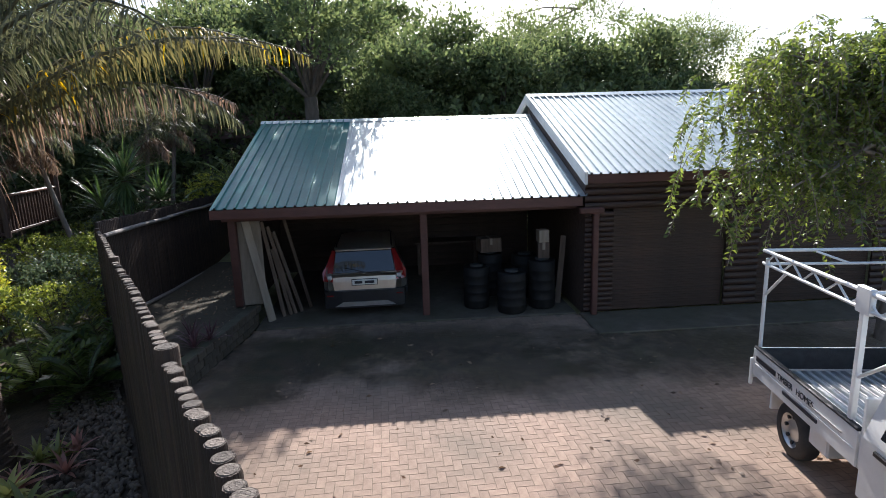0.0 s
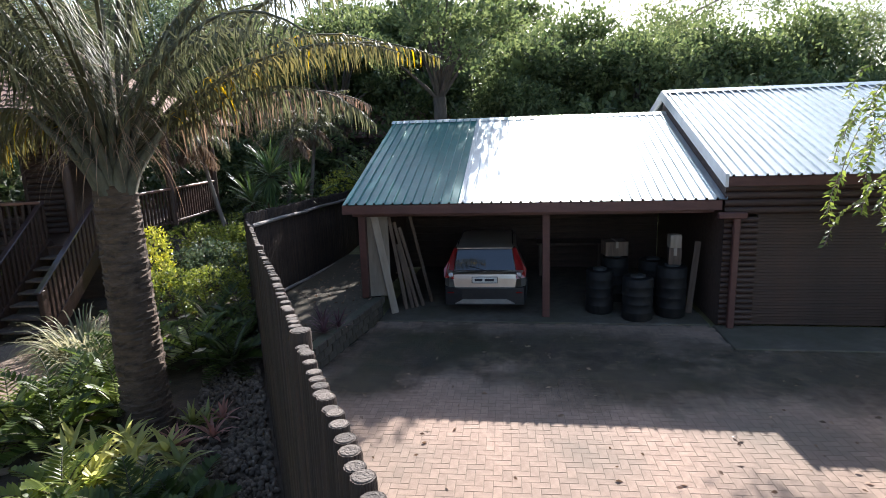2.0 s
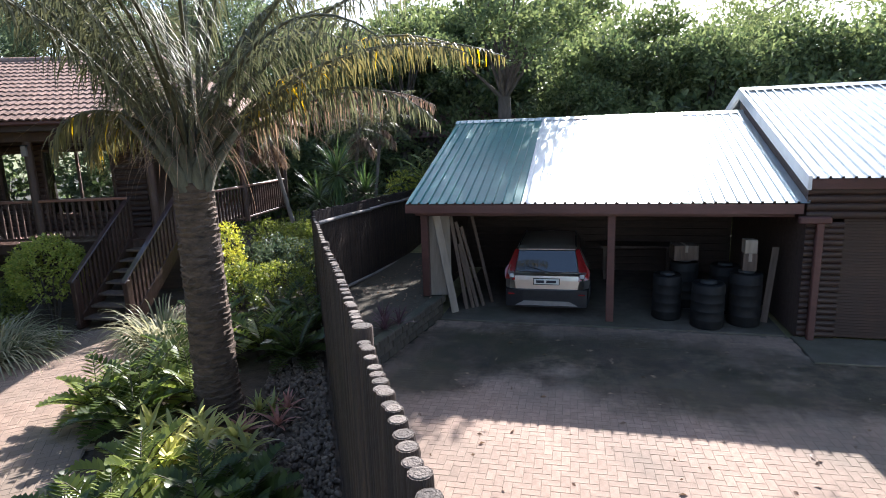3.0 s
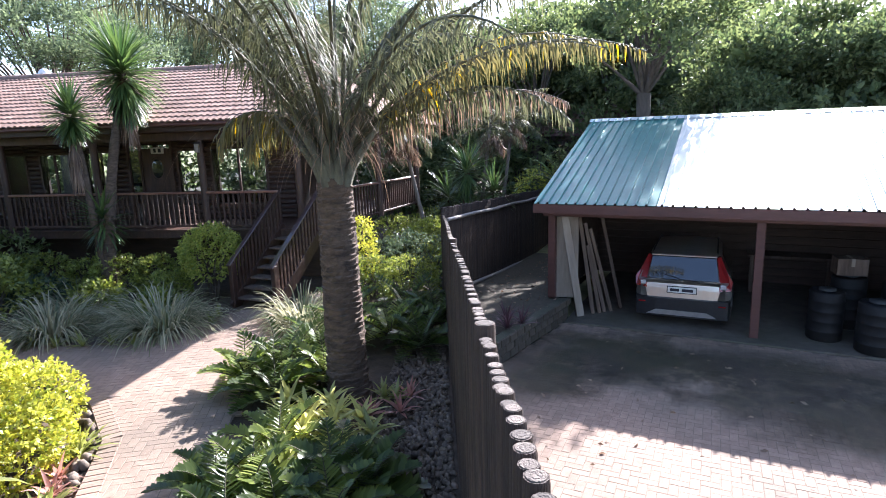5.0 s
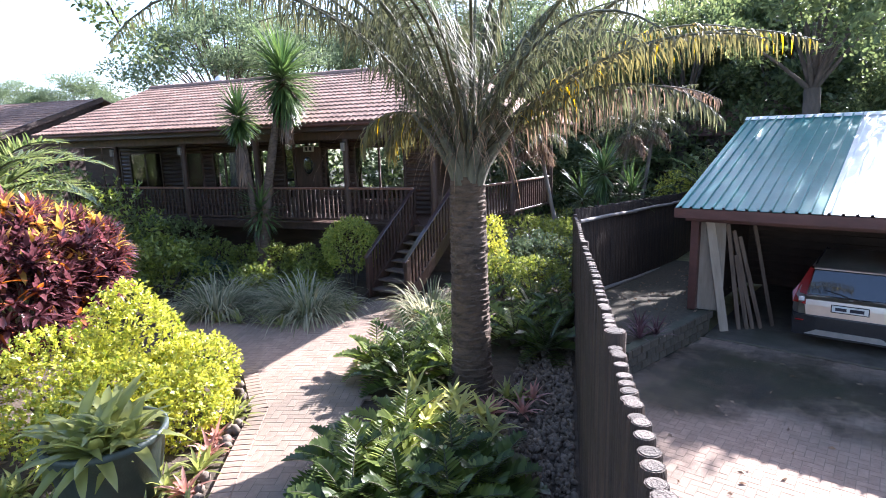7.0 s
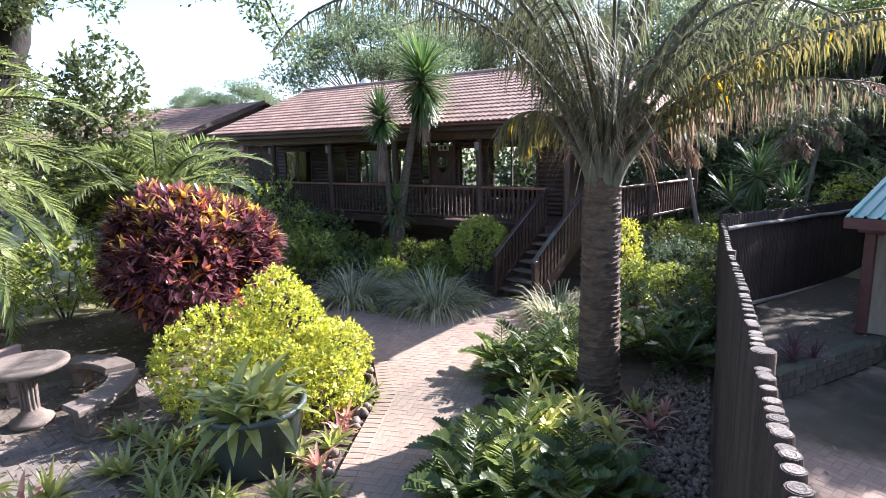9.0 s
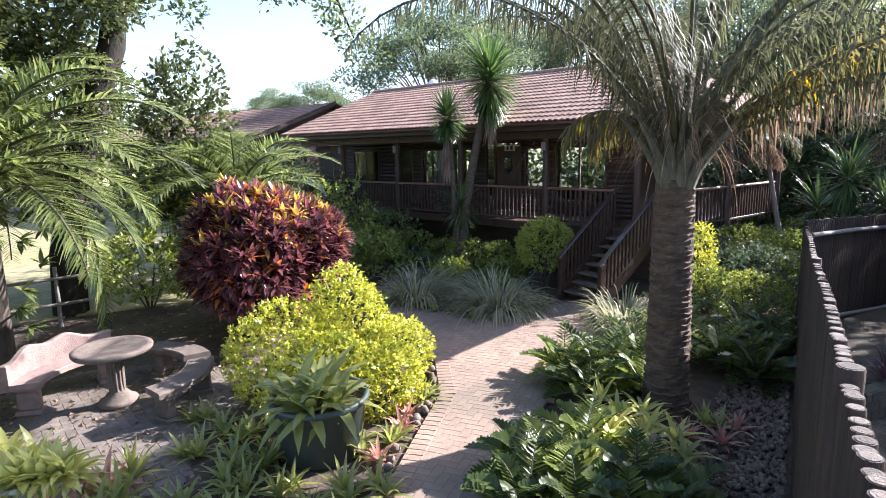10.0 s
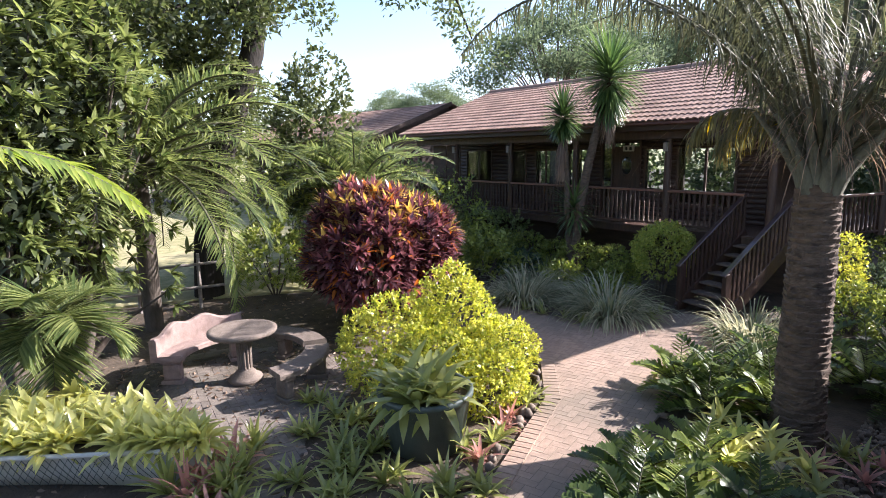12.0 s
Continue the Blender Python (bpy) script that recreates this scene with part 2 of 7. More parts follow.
# the same glossy leaf with sunlight put into its green
L_CYCADLIT = leaf_mat("sun-brightened glossy leaf", (0.06, 0.12, 0.016), (0.24, 0.35, 0.05), 0.45, 0.28, spec=0.4)
L_AMBER = leaf_mat("amber leaf", (0.40, 0.28, 0.04), (0.66, 0.58, 0.10), 0.4, 0.35)
L_GRASS = leaf_mat("striped blade", (0.085, 0.14, 0.05), (0.46, 0.51, 0.30), 0.35, 0.5, spread=0.1, spec=0.2)
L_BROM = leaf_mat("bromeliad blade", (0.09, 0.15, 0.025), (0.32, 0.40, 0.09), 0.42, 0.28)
# lime bromeliad leaf, brightened so the colour holds sunlight
L_BROMLIME = leaf_mat("sun-brightened bromeliad blade", (0.24, 0.36, 0.05), (0.60, 0.66, 0.20), 0.5, 0.3)
L_BROMRED = leaf_mat("pink bromeliad blade", (0.20, 0.11, 0.08), (0.5, 0.30, 0.22), 0.4, 0.4, tip=(0.25, 0.32, 0.06))
L_PLUM = leaf_mat("plum blade", (0.05, 0.03, 0.035), (0.13, 0.07, 0.075), 0.3, 0.4)
L_YUCCA = leaf_mat("yucca blade", (0.03, 0.085, 0.02), (0.12, 0.23, 0.05), 0.35, 0.35, spec=0.6)
L_BLUEGREEN = leaf_mat("blue green leaf", (0.035, 0.08, 0.04), (0.12, 0.19, 0.085), 0.3, 0.6, spec=0.2)

# ---- shaping ----


class Shape:
    """Gathers the faces of one mesh."""

    def __init__(self):
        self.v, self.f, self.s = [], [], []

    def add(self, verts, faces, smooth=False):
        k = len(self.v)
        self.v += [tuple(p) for p in verts]
        self.f += [tuple(i + k for i in f) for f in faces]
        self.s += [smooth] * len(faces)
        return self

    def box(self, x0, y0, z0, x1, y1, z1, c=0.006, m=None):
        """A block with chamfered edges, turned by m if given."""
        lo, hi = (min(x0, x1), min(y0, y1), min(z0, z1)), (max(x0, x1), max(y0, y1), max(z0, z1))
        c = min(c, *(0.3 * (b - a) for a, b in zip(lo, hi)))
        vs, at = [], {}
        for i in range(8):
            bits = (i & 1, i >> 1 & 1, i >> 2 & 1)
            for ax in range(3):
                p = [hi[k] - (0 if k == ax else c) if bits[k] else lo[k] + (0 if k == ax else c) for k in range(3)]
                at[i, ax] = len(vs)
                vs.append(Vector(p))
        fs = []
        for ax in range(3):
            o = [k for k in range(3) if k != ax]
            for s in (0, 1):
                q = [at[(s << ax) | (a << o[0]) | (b << o[1]), ax] for a, b in ((0, 0), (1, 0), (1, 1), (0, 1))]
                fs.append(q)
            for a in (0, 1):
                for b in (0, 1):
                    i, j = (a << o[0]) | (b << o[1]), (1 << ax) | (a << o[0]) | (b << o[1])
                    fs.append([at[i, o[0]], at[j, o[0]], at[j, o[1]], at[i, o[1]]])
        for i in range(8):
            fs.append([at[i, 0], at[i, 1], at[i, 2]])
        mid = Vector([(a + b) / 2 for a, b in zip(lo, hi)])
        good = []
        for q in fs:
            p = [vs[i] for i in q]
            nrm = (p[1] - p[0]).cross(p[2] - p[0])
            ctr = sum(p, Vector()) / len(p)
            good.append(q if nrm.dot(ctr - mid) > 0 else q[::-1])
        return self.add([m @ p for p in vs] if m else vs, good)

    def tube(self, pts, radii, seg=8, cap=True, smooth=True):
        pts = [Vector(p) for p in pts]
        if not hasattr(radii, "__len__"):
            radii = [radii] * len(pts)
        radii = [float(r) for r in radii]
        vs, fs, ref = [], [], None
        for i, p in enumerate(pts):
            d = (pts[min(i + 1, len(pts) - 1)] - pts[max(i - 1, 0)]).normalized()
            if ref is None:
                ref = d.orthogonal().normalized()
            ref = (ref - d * ref.dot(d)).normalized()
            side = d.cross(ref)
            vs += [p + radii[i] * (math.cos(a) * ref + math.sin(a) * side) for a in (2 * math.pi * k / seg for k in range(seg))]
        for i in range(len(pts) - 1):
            fs += [(i * seg + k, i * seg + (k + 1) % seg, (i + 1) * seg + (k + 1) % seg, (i + 1) * seg + k) for k in range(seg)]
        self.add(vs, fs, smooth)
        if cap:
            self.add(vs[:seg], [tuple(range(seg))[::-1]])
            self.add(vs[-seg:], [tuple(range(seg))])
        return self

    def lathe(self, prof, seg=24, at=(0, 0, 0), smooth=True):
        vs = [(at[0] + r * math.cos(2 * math.pi * k / seg), at[1] + r * math.sin(2 * math.pi * k / seg), at[2] + z) for r, z in prof for k in range(seg)]
        fs = [(i * seg + k, i * seg + (k + 1) % seg, (i + 1) * seg + (k + 1) % seg, (i + 1) * seg + k) for i in range(len(prof) - 1) for k in range(seg)]
        return self.add(vs, fs, smooth)

    def prism(self, poly, z0, z1):
        n = len(poly)
        vs = [(x, y, z0) for x, y in poly] + [(x, y, z1) for x, y in poly]
        return self.add(vs, [tuple(range(n))[::-1], tuple(range(n, 2 * n))] + [(i, (i + 1) % n, n + (i + 1) % n, n + i) for i in range(n)])

    def mesh(self, name):
        me = bpy.data.meshes.new(name)
        me.from_pydata(self.v, [], self.f)
        me.polygons.foreach_set("use_smooth", self.s)
        me.update()
        return me


def part(name, shape, material, parent=None, label="", kind="", at=None):
    """One mesh object, from a Shape or a ready mesh, under its thing."""
    me = shape.mesh(name) if isinstance(shape, Shape) else shape
    if not me.materials:
        me.materials.append(material)
    ob = new(name, me)
    ob.parent = parent
    if at is not None:
        ob.matrix_basis = at
    return tagged(ob, label, kind=kind)


def thing(name, label, category, at=None, group="", kind=""):
    ob = new(name)
    ob.empty_display_size = 0.2
    if at is not None:
        ob.matrix_basis = at
    return tagged(ob, label, category, group, kind)


def np_mesh(name, verts, tris):
    me = bpy.data.meshes.new(name)
    verts, tris = np.asarray(verts, np.float32), np.asarray(tris, np.int32)
    me.vertices.add(len(verts))
    me.vertices.foreach_set("co", verts.ravel())
    me.loops.add(tris.size)
    me.loops.foreach_set("vertex_index", tris.ravel())
    me.polygons.add(len(tris))
    me.polygons.foreach_set("loop_start", np.arange(0, tris.size, 3, dtype=np.int32))
    me.update(calc_edges=True)
    me.validate()
    return me


def unit(a):
    return a / np.maximum(np.linalg.norm(a, axis=-1, keepdims=True), 1e-9)


RNG = np.random.default_rng(7)


def rand_dirs(n):
    return unit(RNG.normal(size=(n, 3)))


def leaves(pos, way, length, width=0.45, fold=0.25, droop=0.15):
    """Folded, pointed leaves at pos along way: four triangles each."""
    n = len(pos)
    way = unit(way)
    side = unit(np.cross(way, unit(RNG.normal(size=(n, 3)) + [0, 0, 1.2])))
    up = np.cross(side, way)
    length = np.broadcast_to(np.asarray(length, float).reshape(-1, 1), (n, 1))
    w = length * width * 0.5
    mid = pos + way * length * 0.48
    tip = pos + way * length - up * length * droop
    v = np.stack([pos, mid + side * w + up * w * fold, mid, mid - side * w + up * w * fold, tip], 1).reshape(-1, 3)
    k = np.arange(n)[:, None] * 5
    t = np.stack([k + [0, 1, 2], k + [0, 2, 3], k + [1, 4, 2], k + [2, 4, 3]], 1).reshape(-1, 3)
    return v, t


def far_leaves(pos, way, length, width=0.5, fold=0.3):
    """Folded leaves of two triangles for crowns that stay far off."""
    n = len(pos)
    way = unit(way)
    side = unit(np.cross(way, unit(RNG.normal(size=(n, 3)) + [0, 0, 1.0])))
    up = np.cross(side, way)
    length = np.asarray(length, float).reshape(-1, 1)
    w = length * width * 0.5
    mid = pos + way * length * 0.5 + up * w * fold
    v = np.stack([pos, mid + side * w, pos + way * length, mid - side * w], 1).reshape(-1, 3)
    k = np.arange(n)[:, None] * 4
    return v, np.stack([k + [0, 1, 2], k + [0, 2, 3]], 1).reshape(-1, 3)


def blades(base, way, length, width, bend=0.8, seg=5, gutter=0.25, taper=0.6, down=(0, 0, -1)):
    """Arching straps that leave base along way and bend down under their weight."""
    n = len(base)
    way = unit(way)
    length, width = (np.broadcast_to(np.asarray(a, float).reshape(-1, 1), (n, 1)) for a in (length, width))
    bend = np.broadcast_to(np.asarray(bend, float).reshape(-1, 1), (n, 1))
    down = np.array(down, float)
    side = unit(np.cross(way, -down + RNG.normal(size=(n, 3)) * 0.05))
    rows, p, d = [], base.copy(), way.copy()
    for i in range(seg + 1):
        s = i / seg
        w = width * (1 - s ** (1 / max(taper, 0.05))) * 0.5 * min(1, 0.55 + 2.2 * s) + 1e-4
        up = np.cross(side, d)
        rows.append(np.stack([p - side * w + up * w * gutter, p, p + side * w + up * w * gutter], 1))
        d = unit(d + down * bend * (0.35 + 1.3 * s) / seg)
        p = p + d * length / seg
    v = np.stack(rows, 1).reshape(-1, 3)
    m = 3 * (seg + 1)
    cell = []
    for i in range(seg):
        a = 3 * i
        for c in (0, 1):
            cell += [[a + c, a + c + 1, a + c + 4], [a + c, a + c + 4, a + c + 3]]
    t = (np.arange(n)[:, None, None] * m + np.array(cell)[None]).reshape(-1, 3)
    return v, t


def join(*sets):
    vs, ts, k = [], [], 0
    for v, t in sets:
        vs.append(v)
        ts.append(t + k)
        k += len(v)
    return np.concatenate(vs), np.concatenate(ts)


def lumps(d, seed, amount):
    """Uneven outline for a set of directions."""
    r = np.random.default_rng(seed)
    out = np.zeros(len(d))
    for f in (1.6, 3.1, 6.0):
        for _ in range(4):
            out += np.sin(d @ (unit(r.normal(size=3)) * f * 2) + r.uniform(0, 6.28)) / f
    return 1 + amount * out / 1.6


def crown(center, radii, count, leaf, seed, rough=0.16, flat=-0.9, width=0.5, outward=0.8, depth=0.3, up=0.25, far=False):
    """Leaves through the outer shell of a lumpy ball."""
    d = rand_dirs(int(count * 1.9))
    d = d[d[:, 2] > flat][:count]
    r = lumps(d, seed, rough) * (1 - depth * RNG.random(len(d)) ** 1.8)
    pos = np.array(center) + d * r[:, None] * np.array(radii)
    way = d * outward + RNG.normal(size=d.shape) * 0.55 + [0, 0, up]
    return (far_leaves if far else leaves)(pos, way, leaf * RNG.uniform(0.7, 1.3, len(d)), width)


def tufted(center, radii, count, leaf, seed, rough=0.2, flat=-0.75, width=0.5, depth=0.35, each=7):
    """Sprigs of leaves over a lumpy ball, with dark gaps between the sprigs."""
    n = max(3, count // each)
    d = rand_dirs(n * 3)
    d = d[d[:, 2] > flat][:n]
    r = lumps(d, seed, rough) * (1 - depth * RNG.random(len(d)) ** 1.6)
    c = np.repeat(np.array(center) + d * r[:, None] * np.array(radii), each, 0)
    o = np.repeat(unit(d + RNG.normal(size=d.shape) * 0.35 + [0, 0, 0.35]), each, 0)
    way = o * 0.55 + RNG.normal(size=c.shape) * 0.6
    pos = c + o * leaf * RNG.uniform(-0.8, 0.9, (len(c), 1))
    return leaves(pos, way, leaf * RNG.uniform(0.6, 1.35, len(c)), width)


def frond(length, pairs, leaflet, width, arch=0.9, hang=0.7, vee=0.35, sweep=0.6, start=0.0, bare=0.15, tip=0.75, wild=0.07, gap=0.0, gutter=0.3, turn=None):
    """A feather leaf that leaves the origin along +x: rachis points and its leaflets."""
    down = (0, 0, -1) if turn is None else tuple(turn.to_3x3().inverted() @ Vector((0, 0, -1)))
    p, ang, pts = np.zeros(3), start, []
    steps = 14
    for i in range(steps + 1):
        pts.append(p.copy())
        ang -= arch / steps * (0.4 + 1.2 * i / steps)
        p = p + np.array([math.cos(ang), 0, math.sin(ang)]) * length / steps
    pts = np.array(pts)
    s = np.linspace(bare, 0.995, pairs)
    xs = s * steps
    i0 = np.minimum(xs.astype(int), steps - 1)
    at = pts[i0] + (pts[i0 + 1] - pts[i0]) * (xs - i0)[:, None]
    tang = unit(pts[i0 + 1] - pts[i0])
    nrm = np.stack([-tang[:, 2], tang[:, 1], tang[:, 0]], 1)
    ln = leaflet * np.sin(np.pi * np.clip(0.12 + 0.83 * s, 0, 1)) ** 0.7
    sets = []
    for sg in (-1, 1):
        way = tang * sweep + np.array([0, sg * 1.0, 0]) + nrm * vee + RNG.normal(size=at.shape) * wild
        on = RNG.random(pairs) >= gap
        k = int(on.sum())
        sets.append(blades(at[on], way[on], ln[on] * RNG.uniform(0.85 - wild, 1.1, k), width, bend=hang * RNG.uniform(0.7 - wild, 1.3 + wild, k), seg=3, gutter=gutter, taper=tip, down=down))
    return pts, join(*sets)


def placed(v, m):
    m = np.array(m)
    return v @ m[:3, :3].T + m[:3, 3]


def turn_to(az, elev, at=(0, 0, 0), roll=0.0):
    """Takes +x to that heading and elevation, in degrees."""
    return pose(*at) @ pose(0, 0, 0, 0, 0, az) @ pose(0, 0, 0, 0, -elev, 0) @ pose(0, 0, 0, roll, 0, 0)

# ---- ground ----
GARDEN = 0.6           # the garden lies above the driveway
FENCE_A, FENCE_B = Vector((-0.02, 0.45, 0)), Vector((-5.44, 10.42, 0))
STRIP = 0.42           # raised strip beside the carport


def sheet(name, poly, z, material, kind="structure", label="", category="ground", thick=0.0):
    s = Shape()
    if thick:
        s.prism(poly, z - thick, z)
    else:
        s.add([(x, y, z) for x, y in poly], [tuple(range(len(poly)))])
    ob = part(name, s, material)
    return tagged(ob, label, category, kind=kind)


sheet("ground", [(-900, -900), (900, -900), (900, 900), (-900, 900)], -0.06, M_LAWN, label="dry grass ground reaching to the horizon")
fa, fb = FENCE_A, FENCE_B
along = (fb - fa).normalized()
back = fa - along * 14
bed = [(back.x, back.y), (fb.x, fb.y), (-5.63, 12.2), (-6.5, 24), (-6.5, 60), (-70, 60), (-70, -30), (6, -30)]
sheet("garden_bed", bed, GARDEN - 0.03, M_SOIL, label="dark garden soil with leaf litter, raised above the drive", thick=0.75)
def strip_z(y):
    """The strip falls away towards the back."""
    return STRIP - 0.02 if y < 11.5 else max(-0.04, STRIP - 0.02 - 0.066 * (y - 11.5))


rows_ = [(-4.32, -4.28, 8.2), (-5.40, -3.42, 9.2), (-5.50, -3.2, 10.4), (-5.60, -3.3, 11.5), (-5.72, -3.55, 13.2), (-5.95, -3.58, 15.5), (-6.2, -3.6, 18.2)]
rows_ = [(x0, x1, y) if y > 10.45 else (fa.x + along.x * (y - fa.y) / along.y - 0.02, x1, y) for x0, x1, y in rows_]
strip = Shape().add([(x, y, z) for x0, x1, y in rows_ for x, z in ((x0, -0.3), (x0, strip_z(y)), (x1, strip_z(y)), (x1, -0.3))],
                    [(4 * i + k, 4 * i + k + 1, 4 * i + k + 5, 4 * i + k + 4) for i in range(len(rows_) - 1) for k in range(3)] + [(0, 3, 2, 1)])
tagged(part("strip", strip, M_LITTER), "bare sandy strip with fallen leaves beside the fence", "ground", kind="structure")
sheet("lawn", [(-40, -16), (-12.6, -14), (-13.4, -1.2), (-13.2, 3), (-40, 3)], GARDEN + 0.01, M_LAWN, label="sunlit dry lawn beyond the garden", thick=0.08)
tagged(part("retaining_wall", Shape().prism([(-3.46, 8.45), (-3.06, 11.5), (-3.24, 11.5), (-3.64, 8.45), (-4.35, 8.32), (-4.3, 8.15)], -0.05, STRIP + 0.01), M_MOSS),
       "low mossy retaining wall of rough blocks beside the drive", "retaining wall", kind="structure")
wall_a, wall_b = Vector((-3.46, 8.45, 0)), Vector((-3.06, 11.5, 0))
wall_turn = math.degrees(math.atan2(wall_b.y - wall_a.y, wall_b.x - wall_a.x))
rnd = random.Random(17)
for course in range(3):
    s_ = 0.0 if course % 2 else -0.14
    while s_ < (wall_b - wall_a).length - 0.1:
        ln_ = rnd.uniform(0.24, 0.32)
        p_ = wall_a.lerp(wall_b, max(0.0, s_) / (wall_b - wall_a).length)
        part("block", Shape().box(0, -0.02 - rnd.uniform(0, 0.012), 0, ln_ - 0.014 + min(0, s_), 0.03, 0.132, 0.012), M_BLOCK, bpy.data.objects["retaining_wall"], at=pose(p_.x, p_.y, 0.004 + course * 0.143, 0, 0, wall_turn))
        s_ += ln_
tagged(part("carport_slab", Shape().box(-3.05, 11.15, -0.1, 3.55, 16.6, 0.035, 0.015), M_APRON), "worn concrete carport floor slab", "floor", kind="structure")
tagged(part("apron", Shape().box(3.6, 9.9, -0.1, 16, 11.15, 0.03, 0.015), M_APRON), "worn concrete apron before the workshop", "apron", kind="structure")

# ---- carport and workshop ----
EAVE_Y, EAVE_Z, PITCH = 11.1, 2.49, radians(19)


def ribbed(x0, x1, run, pitch, rib=0.19, h=0.038):
    """Box-ribbed roof sheet from the eave at the origin up along +y."""
    s = Shape()
    prof, x = [], x0
    while x < x1 - 1e-6:
        for dx, z in ((0, 0), (0.070, 0), (0.080, h), (0.112, h), (0.122, 0)):
            if x + dx <= x1:
                prof.append((x + dx, z))
        x += rib
    prof.append((x1, 0))
    n = len(prof)
    vs = []
    for yy in (0.0, run * 0.5, run):
        for x, z in prof:
            vs.append((x, yy * math.cos(pitch) - z * math.sin(pitch), yy * math.sin(pitch) + z * math.cos(pitch)))
    fs = [(j * n + i, j * n + i + 1, (j + 1) * n + i + 1, (j + 1) * n + i) for j in range(2) for i in range(n - 1)]
    s.add(vs, fs)
    low = [(a, b - 0.012 * -math.sin(pitch), c - 0.012) for a, b, c in vs]
    s.add(low, [f[::-1] for f in fs])
    return s


def carport():
    c = thing("carport", "open timber carport with a green metal roof, sun glare painted on part", "carport", pose(0, EAVE_Y, 0))
    run = 5.28
    part("roof_sheet", ribbed(-3.68, -1.30, run, PITCH), M_ROOF_GREEN, c, "green painted roof sheets").matrix_basis = pose(0, -0.03, EAVE_Z)
    # same green roof; pale metal stands for the glare beyond the tree's shade
    part("roof_sheet", ribbed(-1.32, 3.70, run, PITCH), M_ROOF_GALV_GLARE, c, "roof sheets with sun glare put in as bright metal").matrix_basis = pose(0, -0.03, EAVE_Z + 0.004)
    yr, zr = run * math.cos(PITCH), EAVE_Z + run * math.sin(PITCH)
    s = Shape()
    for a, b in ((-3.7, -1.32), (-1.31, 3.72)):
        s.add([(a, yr - 0.19, zr - 0.03), (b, yr - 0.19, zr - 0.03), (b, yr, zr + 0.05), (a, yr, zr + 0.05), (b, yr + 0.2, zr - 0.03), (a, yr + 0.2, zr - 0.03)],
              [(0, 1, 2, 3), (3, 2, 4, 5)])
    part("ridge_cap", s, M_ROOF_GALV_GLARE, c)
    s = Shape()
    s.add([(-3.68, yr, zr), (3.7, yr, zr), (3.7, yr + 3, zr - 1.0), (-3.68, yr + 3, zr - 1.0)], [(0, 1, 2, 3)])
    part("back_roof_sheet", s, M_ROOF_GALV_GLARE, c)
    part("fascia", Shape().box(-3.7, -0.02, EAVE_Z - 0.20, 3.62, 0.025, EAVE_Z - 0.015, 0.004), M_FASCIA, c, "red brown fascia board")
    part("ceiling", Shape().box(-3.6, 0.1, EAVE_Z - 0.16, 3.6, yr + 2.0, EAVE_Z - 0.14), M_INNER, c)
    for x in (-3.42, 0.42):
        z0 = 0.035 if x > -3 else 0.42
        p = part("post", Shape().box(x - 0.075, 0.36, z0, x + 0.075, 0.51, EAVE_Z - 0.16, 0.01), M_FASCIA, c)
    part("downpipe", Shape().box(3.80, -0.16, 0.03, 3.92, -0.06, 2.18, 0.015), M_FASCIA, c, "red brown square downpipe")
    part("gutter_end", Shape().box(3.52, -0.18, 2.14, 4.02, -0.04, 2.26, 0.02), M_FASCIA, c)
    part("beam", Shape().box(-3.6, 0.34, EAVE_Z - 0.30, 3.6, 0.42, EAVE_Z - 0.16), M_FASCIA, c)
    bw = part("back_wall", Shape().box(-3.55, yr + 0.03, 0.0, 3.6, yr + 0.06, zr - 0.1), M_INNER, c, "dark horizontal boarding")
    board = Shape().box(-3.55, 0, 0, 3.6, 0.025, 0.195, 0.008).mesh("board")
    for i in range(13):
        part("board", board, M_INNER, bw, at=pose(0, yr, 0.03 + i * 0.2))
    s = Shape()
    s.box(-3.5, 0.8, 0.05, -3.46, yr, 2.3, 0.004)
    part("side_wall", s, M_INNER, c)
    # gable end at the open side, closed down to the beam
    s = Shape()
    s.add([(-3.52, 0.3, EAVE_Z - 0.18), (-3.52, yr, EAVE_Z - 0.18), (-3.52, yr, zr - 0.06), (-3.52, 0.3, EAVE_Z + 0.06)], [(0, 1, 2, 3)])
    part("gable", s, M_INNER, c)
    # barge flashing towards the workshop
    return c


